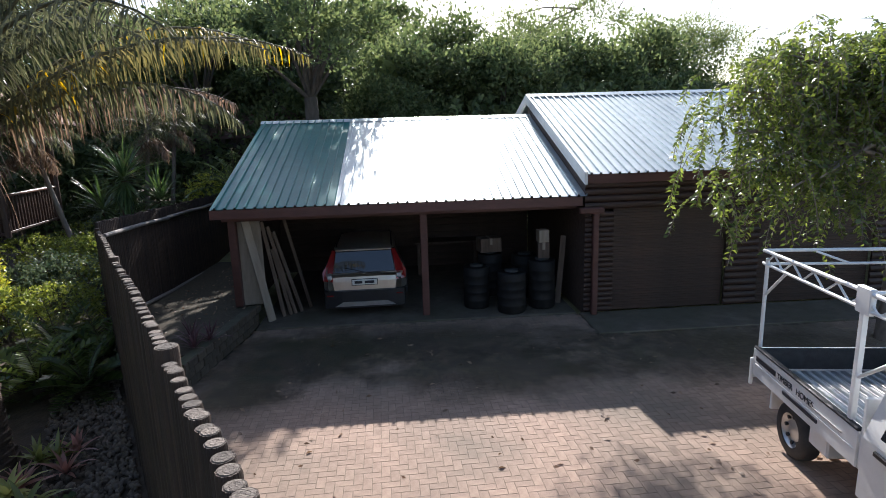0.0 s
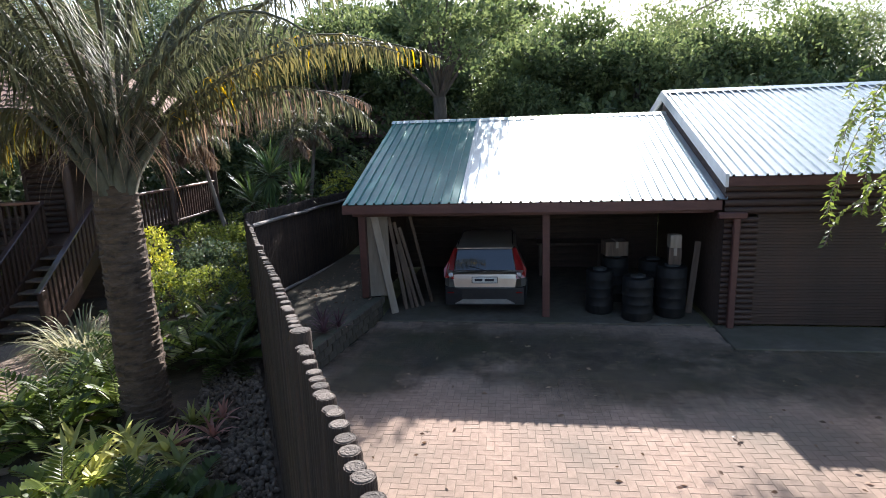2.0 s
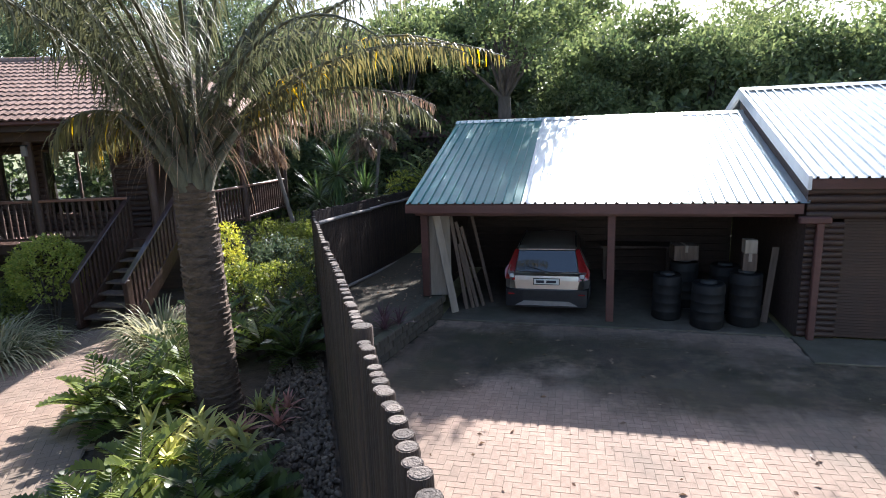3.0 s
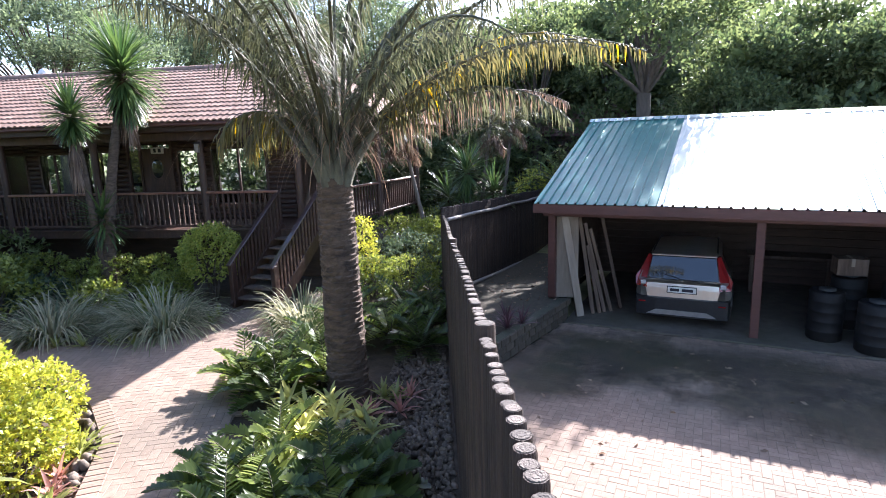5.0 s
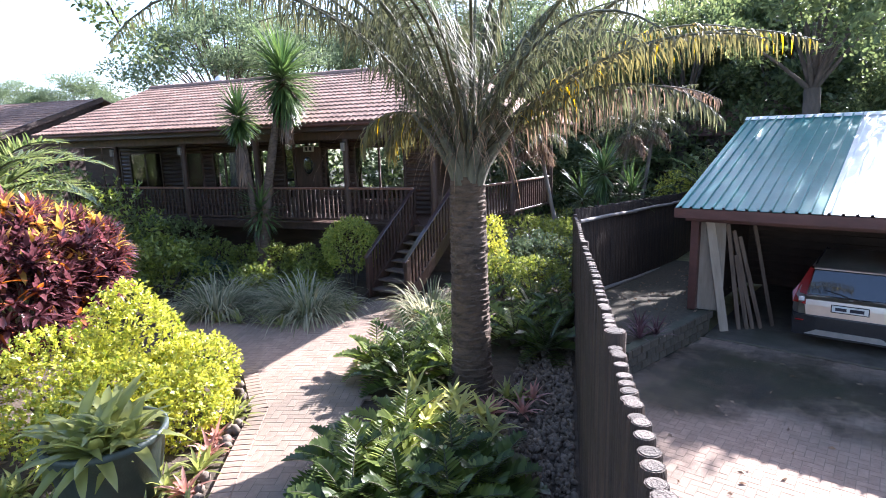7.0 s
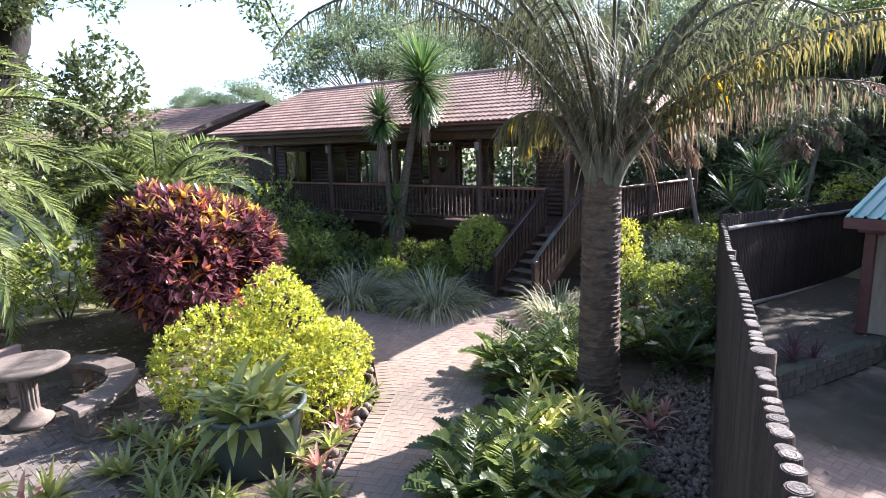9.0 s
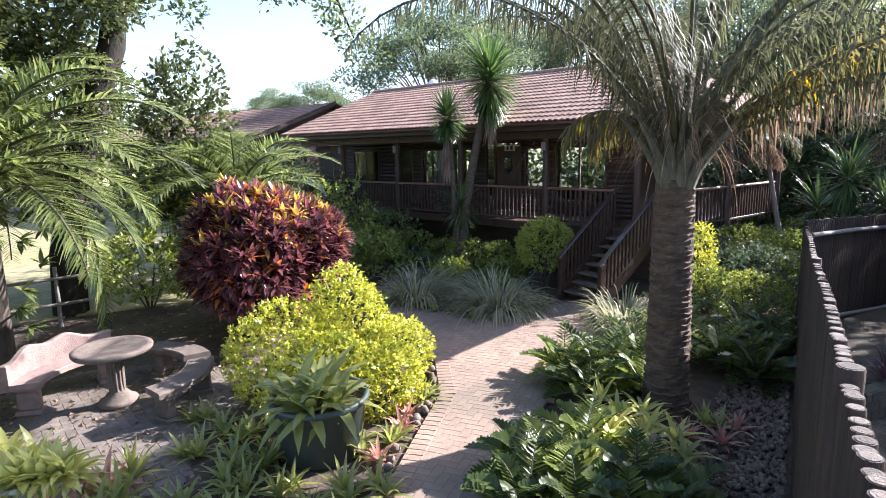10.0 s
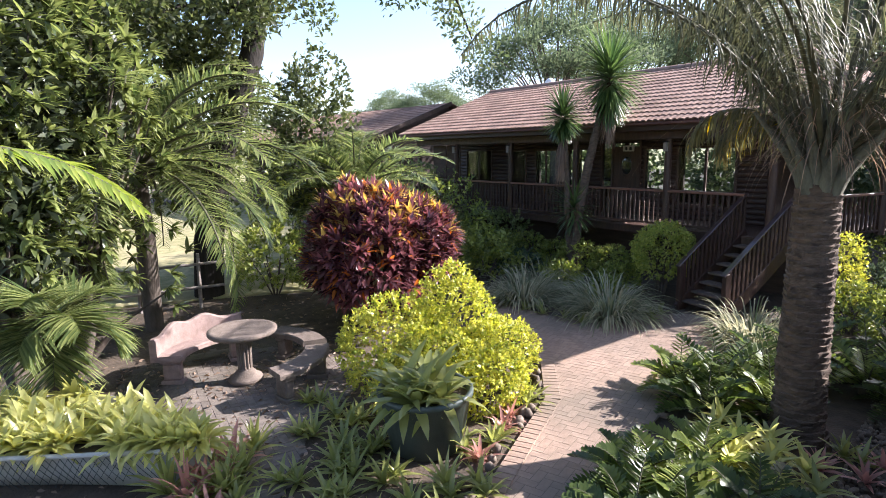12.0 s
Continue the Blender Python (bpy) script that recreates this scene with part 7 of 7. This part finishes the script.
# overhanging tree beside the truck: drooping twigs of small paired leaves
def drooping_tree(x, y):
    t = thing("drooping_tree", "fine-leaved tree with drooping sunlit twigs over the drive", "tree", pose(x, y, 0))
    rr = np.random.default_rng(91)
    s = Shape()
    s.tube([(0, 0, -0.1), (0.1, 0.1, 1.6), (-0.1, 0.0, 3.2)], [0.2, 0.16, 0.13], 10)
    sets, twig = [], Shape()
    for k in range(36):
        a, q = rr.uniform(0, 6.28), rr.uniform(0.25, 1.0)
        end = np.array([math.cos(a) * 2.5 * q - 1.95, math.sin(a) * 1.6 * q - 0.3, 2.95 + 1.75 * (1 - q * q) + rr.uniform(-0.35, 0.45)])
        s.tube([(-0.1, 0, 3.1), tuple(end * 0.5 + np.array([0, 0, 1.9 + 0.3 * (1 - q)])), tuple(end)], [0.06, 0.035, 0.012], 6)
        for j in range(32):
            st = end * np.array([*[rr.uniform(0.5, 1.05)] * 2, 1.0]) + rr.normal(size=3) * [0.35, 0.35, 0.25]
            az = rr.uniform(0, 6.28)
            d = np.array([math.cos(az), math.sin(az), rr.uniform(-0.3, 0.5)])
            p, ln = st.copy(), rr.uniform(0.4, 0.85) if rr.random() < 0.8 else rr.uniform(0.9, 1.5)
            pts = []
            for i in range(9):
                pts.append(p.copy())
                d = unit(d + np.array([0, 0, -0.34]))
                p = p + d * ln / 8
            pts = np.array(pts)
            twig.tube([tuple(q_) for q_ in pts[::2]], 0.005, 4, cap=False)
            f = np.linspace(0.08, 0.99, 24)
            i0 = np.minimum((f * 8).astype(int), 7)
            at_ = pts[i0] + (pts[i0 + 1] - pts[i0]) * (f * 8 - i0)[:, None]
            tg = unit(pts[i0 + 1] - pts[i0])
            sd = unit(np.cross(tg, [0.2, 0.3, 1.0]))
            sg = np.where(np.arange(24) % 2 == 0, 1, -1)[:, None]
            sets.append(leaves(at_, sd * sg + tg * 0.6 + rr.normal(size=(24, 3)) * 0.3, 0.1, 0.46, 0.25, 0.3))
    part("limb", s, M_BARK, t)
    part("twig", twig, M_BARK, t)
    part("foliage", np_mesh("foliage", *join(*sets)), L_BRANCH, t)
    return t


drooping_tree(8.45, 8.9)
# thin leafy branch of a thorn tree high over the workshop roof
th = thing("thorn_tree", "thorn tree with a long thin leafy branch", "tree", pose(15.6, 17.0, 0))
s = Shape()
s.tube([(0, 0, 0), (0.2, -0.1, 3.0), (-0.2, -0.2, 5.2)], [0.2, 0.16, 0.12], 10)
s.tube([(-0.2, -0.2, 5.1), (-1.8, -0.6, 8.6), (-5.6, -1.2, 9.9), (-9.1, -1.5, 8.2), (-10.8, -1.5, 6.9), (-12.1, -1.6, 6.3)], [0.1, 0.08, 0.06, 0.045, 0.03, 0.012], 8)
s.tube([(-9.2, -1.5, 8.15), (-11.2, -1.7, 7.6), (-12.6, -1.6, 7.15), (-13.3, -1.7, 7.3)], [0.04, 0.028, 0.018, 0.008], 6)
s.tube([(-10.8, -1.5, 6.9), (-11.6, -1.2, 7.0), (-12.5, -1.0, 6.8)], [0.025, 0.018, 0.008], 6)
s.tube([(-9.0, -1.45, 8.25), (-9.5, -1.8, 7.3), (-10.0, -2.0, 6.6)], [0.03, 0.02, 0.008], 6)
part("limb", s, M_BARK, th)
part("crown", np_mesh("crown", *join(*[crown(c, (0.75, 0.6, 0.28), 420, 0.12, 600 + i, 0.3, -1, 0.35, depth=0.9, outward=0.4) for i, c in enumerate(((-11.9, -1.6, 6.25), (-11.1, -1.5, 6.6), (-12.4, -1.1, 6.7), (-9.9, -2.0, 6.5), (-10.5, -1.6, 7.0), (-11.9, -1.7, 7.3), (-8.1, -1.5, 7.5), (-6.1, -1.0, 7.9)))])), L_TREE2, th)

ban = thing("banana_plant", "banana plant with upright torn leaves over the belt", "banana plant", pose(-0.2, 23.4, 0))
part("stem", Shape().tube([(0, 0, 0), (0.05, 0, 3.0), (0, 0, 6.1)], [0.16, 0.13, 0.09], 10), M_FROND, ban)
for az, el_, ln_ in ((200, 84, 1.9), (20, 66, 1.7), (350, 48, 1.5), (160, 55, 1.5), (80, 60, 1.5), (260, 40, 1.4)):
    way_ = np.array([[math.cos(radians(az)) * math.cos(radians(el_)), math.sin(radians(az)) * math.cos(radians(el_)), math.sin(radians(el_))]])
    part("leaf", np_mesh("leaf", *blades(np.array([[0.0, 0.0, 5.95]]), way_, ln_, 0.5, 0.7, 8, 0.35, 0.35)), L_TREE2, ban)

# undergrowth that closes the view under the belt trees
u1 = bush("undergrowth_shrub", "tall dark-green undergrowth below the trees", -1.5, 22.5, (2.6, 1.8, 2.3), 1.9, 4200, 0.24, L_TREE, 701, "undergrowth", 0.25, 0.5, z=0.0)
for k, (x, y, q) in enumerate(((-1.6, 19.5, 0.92), (-10.5, 24.5, 1.3), (-15, 25.5, 1.3), (-20, 27, 1.4), (-25, 29, 1.5), (2.8, 22.6, 1.2), (6.8, 22.8, 1.3), (11, 23.2, 1.3), (15.5, 23.5, 1.3), (20, 22.5, 1.4), (24, 19, 1.4), (-31, 24, 1.5), (-45, 12, 1.6), (-44, 4, 1.7), (-40, -6, 1.8),
                                (-34, -12, 1.7), (-27, -15, 1.7), (-20, -14, 1.6), (-14, -11, 1.5), (-18.5, 19.5, 1.2), (-13.5, 20.5, 1.2), (-36, 17, 1.7), (-31, 20, 1.5))):
    c = copy_thing(u1, pose(x, y, 0, 0, 0, 47 * k))
    c.scale = (q, q, q)
for x, y, a, q in ((-43, -4, 10, 0.5), (-36, -11, 80, 0.9), (-28, -13, 150, 0.9), (-54, 6, 220, 0.5), (-22, -12, 290, 0.8)):
    c = copy_thing(t2, pose(x, y, GARDEN, 0, 0, a))
    c.scale = (q, q, q)

# ---- distant houses ----


def far_house(name, label, at, length, depth, wall, rise, roof_mat, over=0.5):
    h = thing(name, label, "house", at)
    part("wall", Shape().box(0, 0, 0, length, depth, wall, 0.01), M_LOG, h, "dark log walls")
    run = math.hypot(rise, depth / 2 + over)
    pitch = math.degrees(math.atan2(rise, depth / 2 + over))
    r = part("roof", tiles(length + 2 * over, run), roof_mat, h, "brown roof tiles", kind="stuff")
    r.matrix_basis = pose(-over, -over, wall) @ pose(0, 0, 0, pitch, 0, 0)
    m = pose(-over, depth / 2, wall + rise) @ pose(0, 0, 0, -pitch, 0, 0)
    part("back_slope", Shape().box(0, 0, -0.04, length + 2 * over, run, 0, m=m), roof_mat, h)
    part("gable", Shape().add([(0, 0, wall), (0, depth, wall), (0, depth / 2, wall + rise - 0.1)], [(0, 1, 2)]), M_LOG, h)
    part("gable", Shape().add([(length, 0, wall), (length, depth, wall), (length, depth / 2, wall + rise - 0.1)], [(2, 1, 0)]), M_LOG, h)
    part("barge_board", Shape().box(0, 0, -0.14, 0.04, run, 0.06, m=pose(length + over, -over, wall) @ pose(0, 0, 0, pitch, 0, 0)), M_LOG, h)
    part("fascia", Shape().box(-over, -over + 0.02, wall - 0.16, length + over, -over + 0.06, wall, 0.005), M_FASCIA, h)
    for x in np.arange(1.2, length - 1.5, 2.8):
        w = part("window", Shape().box(x - 0.06, -0.05, wall - 1.7, x + 1.16, -0.005, wall - 0.5, 0.01), M_TIMBER, h)
        part("pane", Shape().box(x, -0.06, wall - 1.64, x + 1.1, -0.052, wall - 0.56, 0.002), M_CARGLASS, w)
    return h


far_house("far_house", "second dark log house with a tiled roof", pose(-38.2, -0.5, GARDEN, 0, 0, 24.7), 14.2, 8.0, 3.9, 1.55, M_TILE2)
far_house("far_house", "log house half hidden behind the palms", pose(-9.6, 26.0, GARDEN, 0, 0, 10), 7.5, 6.0, 3.4, 1.5, M_TILE2)
dish = thing("satellite_dish", "pale satellite dish on the eaves of the far house", "dish", house_pose(-18.3, 14.0, 4.75))
part("bowl", Shape().lathe([(0, 0.06), (0.15, 0.045), (0.28, 0.0), (0.28, 0.012), (0.15, 0.06), (0, 0.075)], 20), M_WHITE, dish, at=pose(0, 0, 0, 60, 0, 0))
part("arm", Shape().tube([(0, 0, 0), (0.05, -0.1, -0.3), (0.1, 0.1, -0.6)], 0.02, 6), M_SILVER, dish)
vent = thing("roof_vent", "white dome vent behind the roof ridge", "vent", house_pose(-14.8, 16.2, 6.0))
part("dome", Shape().lathe([(0.2, 0), (0.2, 0.12), (0.16, 0.26), (0.08, 0.34), (0, 0.36)], 16), M_WHITE, vent)

# ---- pavers, stones ----
MOD = 0.104


def herringbone(inside, x0, y0, x1, y1, turn=0.0):
    """Middles and headings of pavers that lie within a region."""
    out = []
    c, s = math.cos(radians(turn)), math.sin(radians(turn))
    cx, cy = (x0 + x1) / 2, (y0 + y1) / 2
    n = int(math.hypot(x1 - x0, y1 - y0) / MOD / 2) + 3
    for j in range(-n, n):
        for i in range(-n, n):
            k = (i + j) % 4
            if k == 0:
                lx, ly, a = (i + 1) * MOD, (j + 0.5) * MOD, 0
            elif k == 2:
                lx, ly, a = (i + 0.5) * MOD, (j + 1) * MOD, 90
            else:
                continue
            x, y = cx + c * lx - s * ly, cy + s * lx + c * ly
            if x0 <= x <= x1 and y0 <= y <= y1 and inside(x, y):
                out.append((x, y, a + turn))
    return out


def in_poly(poly):
    def test(x, y):
        hit = False
        for (ax, ay), (bx, by) in zip(poly, poly[1:] + poly[:1]):
            if (ay > y) != (by > y) and x < (bx - ax) * (y - ay) / (by - ay) + ax:
                hit = not hit
        return hit
    return test


def brick_shape():
    l, w, c = 0.1018, 0.0502, 0.0035
    v = [(-l, -w, -0.03), (l, -w, -0.03), (l, w, -0.03), (-l, w, -0.03), (-l, -w, -c), (l, -w, -c), (l, w, -c), (-l, w, -c), (-l + c, -w + c, 0), (l - c, -w + c, 0), (l - c, w - c, 0), (-l + c, w - c, 0)]
    f = [(0, 1, 5, 4), (1, 2, 6, 5), (2, 3, 7, 6), (3, 0, 4, 7), (4, 5, 9, 8), (5, 6, 10, 9), (6, 7, 11, 10), (7, 4, 8, 11), (8, 9, 10, 11)]
    return v, f


def pave(base, spots, near, z, seed, single=None, joined=None):
    """Singles inside the near stretch, the rest joined."""
    rr = random.Random(seed)
    v, f = brick_shape()
    me = Shape().add(v, f).mesh("brick")
    rest, n = Shape(), 0
    for x, y, a in spots:
        m = pose(x, y, z + rr.uniform(-0.0008, 0.0012), rr.uniform(-0.25, 0.25), rr.uniform(-0.25, 0.25), a + rr.uniform(-1.2, 1.2))
        if n < 300 and near(x, y):
            part("brick", me, single or M_BRICK, base, at=m)
            n += 1
        else:
            rest.add([m @ Vector(p) for p in v], f)
    part("bricks", rest, joined or M_BRICKS, base, kind="stuff")


fence_in = in_poly([(0.1, 0.35), (-4.15, 8.15), (-3.45, 8.5), (-3.04, 11.14), (3.58, 11.14), (3.58, 9.88), (9.5, 9.88), (9.5, 3.4), (-1.0, 3.4)])
drive = sheet("driveway", [(5.5, -10), (fa.x + 0.02, fa.y), (-4.15, 8.12), (-3.45, 8.5), (-3.04, 11.14), (3.58, 11.14), (3.58, 9.9), (16, 9.9), (16, -10)], -0.0006, M_JOINT, label="brick-paved driveway", category="driveway")
pave(drive, herringbone(fence_in, -4.3, 3.4, 9.5, 11.15, 2.0), lambda x, y: -0.9 < x < 2.4 and 4.4 < y < 6.4, 0.001, 1)
# thin film over the pavers before the carport: moss, silt and painted shade
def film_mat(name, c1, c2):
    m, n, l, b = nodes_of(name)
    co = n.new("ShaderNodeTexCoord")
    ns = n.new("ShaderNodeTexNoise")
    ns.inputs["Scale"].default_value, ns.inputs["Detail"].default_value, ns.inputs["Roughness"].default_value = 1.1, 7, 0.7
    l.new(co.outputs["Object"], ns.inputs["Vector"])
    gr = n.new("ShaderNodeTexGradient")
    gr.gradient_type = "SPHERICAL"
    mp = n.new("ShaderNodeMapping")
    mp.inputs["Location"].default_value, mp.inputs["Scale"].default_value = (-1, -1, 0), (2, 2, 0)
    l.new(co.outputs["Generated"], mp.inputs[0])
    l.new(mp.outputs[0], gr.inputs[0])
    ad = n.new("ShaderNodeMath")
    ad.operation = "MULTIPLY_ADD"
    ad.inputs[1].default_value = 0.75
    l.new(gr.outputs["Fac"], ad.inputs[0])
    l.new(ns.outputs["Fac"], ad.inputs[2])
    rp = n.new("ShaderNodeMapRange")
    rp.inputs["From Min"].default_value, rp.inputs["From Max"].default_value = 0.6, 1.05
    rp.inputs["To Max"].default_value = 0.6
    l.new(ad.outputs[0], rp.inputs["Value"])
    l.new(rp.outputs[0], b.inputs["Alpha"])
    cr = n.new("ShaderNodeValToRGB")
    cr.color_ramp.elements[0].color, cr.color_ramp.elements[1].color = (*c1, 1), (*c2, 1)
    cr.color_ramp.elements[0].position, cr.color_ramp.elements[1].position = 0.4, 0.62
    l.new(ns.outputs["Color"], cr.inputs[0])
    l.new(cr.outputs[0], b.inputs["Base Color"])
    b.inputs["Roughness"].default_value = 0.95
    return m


# moss brown, with the carport's shade deepened by the same film
M_FILM = film_mat("moss and shade film", (0.045, 0.036, 0.024), (0.075, 0.07, 0.03))
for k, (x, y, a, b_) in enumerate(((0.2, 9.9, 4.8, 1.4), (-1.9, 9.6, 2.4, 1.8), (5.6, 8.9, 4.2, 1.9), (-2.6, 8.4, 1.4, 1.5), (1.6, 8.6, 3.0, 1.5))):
    part("moss_shade_film", Shape().add([(x + sx * a, y + sy * b_, 0.006 + 0.001 * k) for sx, sy in ((-1, -1), (1, -1), (1, 1), (-1, 1))], [(0, 1, 2, 3)]), M_FILM, drive, "thin moss and silt, darkened for the carport shade")
path_poly = [(-2.3, 0.2), (-3.7, 1.15), (-4.5, 1.96), (-5.22, 2.63), (-6.1, 3.47), (-7.19, 3.99), (-8.59, 4.26), (-10.0, 4.35), (-13, 4.2), (-13, 5.0), (-10.2, 4.95), (-8.95, 5.6), (-8.75, 7.3), (-8.62, 7.85), (-7.2, 8.45), (-6.75, 7.0), (-6.6, 6.1),
             (-5.6, 5.0), (-4.75, 3.67), (-4.0, 2.58), (-3.2, 1.6), (-1.9, 0.7)]
path = sheet("garden_path", path_poly, GARDEN - 0.0006, M_JOINT, label="curving brick garden path", category="path")
pave(path, herringbone(in_poly(path_poly), -13, 0.2, -1.9, 8.5, 38.0), lambda x, y: 2.2 < y < 4.0 and -6.4 < x < -4, GARDEN + 0.001, 2)
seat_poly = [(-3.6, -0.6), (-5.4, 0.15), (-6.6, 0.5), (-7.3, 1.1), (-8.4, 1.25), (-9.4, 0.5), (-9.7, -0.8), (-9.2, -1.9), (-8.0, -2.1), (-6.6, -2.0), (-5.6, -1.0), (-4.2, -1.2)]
seats = sheet("seat_paving", seat_poly, GARDEN - 0.002, M_GRIME_SHADE, label="worn brick paving round the stone seats, darkened for shade", category="paving")
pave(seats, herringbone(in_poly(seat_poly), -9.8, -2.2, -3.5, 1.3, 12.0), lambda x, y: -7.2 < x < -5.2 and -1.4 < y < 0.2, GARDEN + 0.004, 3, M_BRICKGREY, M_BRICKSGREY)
M_EARTH = film_mat("trodden soil", (0.07, 0.055, 0.038), (0.15, 0.12, 0.082))
for k, (x, y, a, b_) in enumerate(((-8.6, 0.2, 1.3, 1.2), (-8.2, -1.8, 1.4, 0.8))):
    part("soil_film", Shape().add([(x + sx * a, y + sy * b_, GARDEN + 0.009 + 0.001 * k) for sx, sy in ((-1, -1), (1, -1), (1, 1), (-1, 1))], [(0, 1, 2, 3)]), M_EARTH, seats, "trodden soil and leaf dust")
# edging course and stones along the bed
edge_line = [Vector((x, y, 0)) for x, y in path_poly[:8]]
edging = thing("path_edging", "row of bricks set on end along the path", "edging", pose(0, 0, GARDEN), kind="structure")
v, f = brick_shape()
edge_me = Shape().add([(x, y, z * 1.5) for x, y, z in v], f).mesh("brick")
stones = thing("edge_stones", "rounded pale stones along the bed's edge", "stones", pose(0, 0, GARDEN), kind="stuff")
ss = Shape()
rr = random.Random(31)


ball = bmesh.new()
bmesh.ops.create_icosphere(ball, subdivisions=1, radius=1)
BALL_V = [tuple(q.co) for q in ball.verts]
BALL_F = [tuple(q.index for q in fc.verts) for fc in ball.faces]
ball.free()


def stone(shape, x, y, z, r, rr):
    m = pose(x, y, z, rr.uniform(0, 90), rr.uniform(0, 90), rr.uniform(0, 360))
    k = (r * rr.uniform(0.8, 1.3), r * rr.uniform(0.7, 1.1), r * rr.uniform(0.55, 0.8))
    shape.add([m @ Vector((q[0] * k[0], q[1] * k[1], q[2] * k[2])) for q in BALL_V], BALL_F, True)


for a, b in zip(edge_line, edge_line[1:]):
    d = (b - a).normalized()
    n = max(1, int((b - a).length / 0.104))
    for i in range(n):
        p = a.lerp(b, (i + 0.5) / n)
        part("brick", edge_me, M_BRICK, edging, at=pose(p.x, p.y, 0.018, 0, 0, math.degrees(math.atan2(d.y, d.x)) + 90))
    out = Vector((d.y, -d.x, 0)) * -1
    for i in range(int((b - a).length / 0.17)):
        p = a.lerp(b, rr.random()) - Vector((-d.y, d.x, 0)) * -rr.uniform(0.14, 0.24)
        stone(ss, p.x, p.y, 0.02, 0.075, rr)
part("stones", ss, M_PEBBLE, stones, kind="stuff")
peb = Shape()
for k in range(3200):
    s_ = rr.uniform(2.6, 9.0)
    p = fa + along * s_ - Vector((along.y, -along.x, 0)) * rr.uniform(0.08, 0.85)
    stone(peb, p.x, p.y, GARDEN - 0.02 + rr.uniform(0, 0.03), rr.uniform(0.015, 0.042), rr)
tagged(part("pebbles", peb, M_PEBBLE), "brown-grey river pebbles along the fence", "pebbles", kind="stuff")
# fallen leaves on drive, paving and soil
fl = np.random.default_rng(77)
spots_ = np.concatenate([np.stack([fl.uniform(-2.5, 5, 170), fl.uniform(4, 10.8, 170), np.full(170, 0.012)], 1), np.stack([fl.uniform(-9.5, -4, 900), fl.uniform(-2.3, 1.4, 900), np.full(900, GARDEN + 0.012)], 1),
                         np.stack([fl.uniform(-13, -9, 500), fl.uniform(-4.5, 2, 500), np.full(500, GARDEN + 0.0)], 1), np.stack([fl.uniform(-5.2, -3.2, 260), fl.uniform(9.4, 17, 260), np.zeros(260)], 1)])
spots_[-260:, 2] = [strip_z(y) + 0.012 for y in spots_[-260:, 1]]
way_ = np.stack([fl.normal(size=len(spots_)), fl.normal(size=len(spots_)), fl.uniform(0, 0.25, len(spots_))], 1)
tagged(part("fallen_leaves", np_mesh("fallen_leaves", *leaves(spots_, way_, fl.uniform(0.05, 0.11, len(spots_)), 0.45)), L_DEAD), "scattered dry fallen leaves", "leaf litter", kind="stuff")
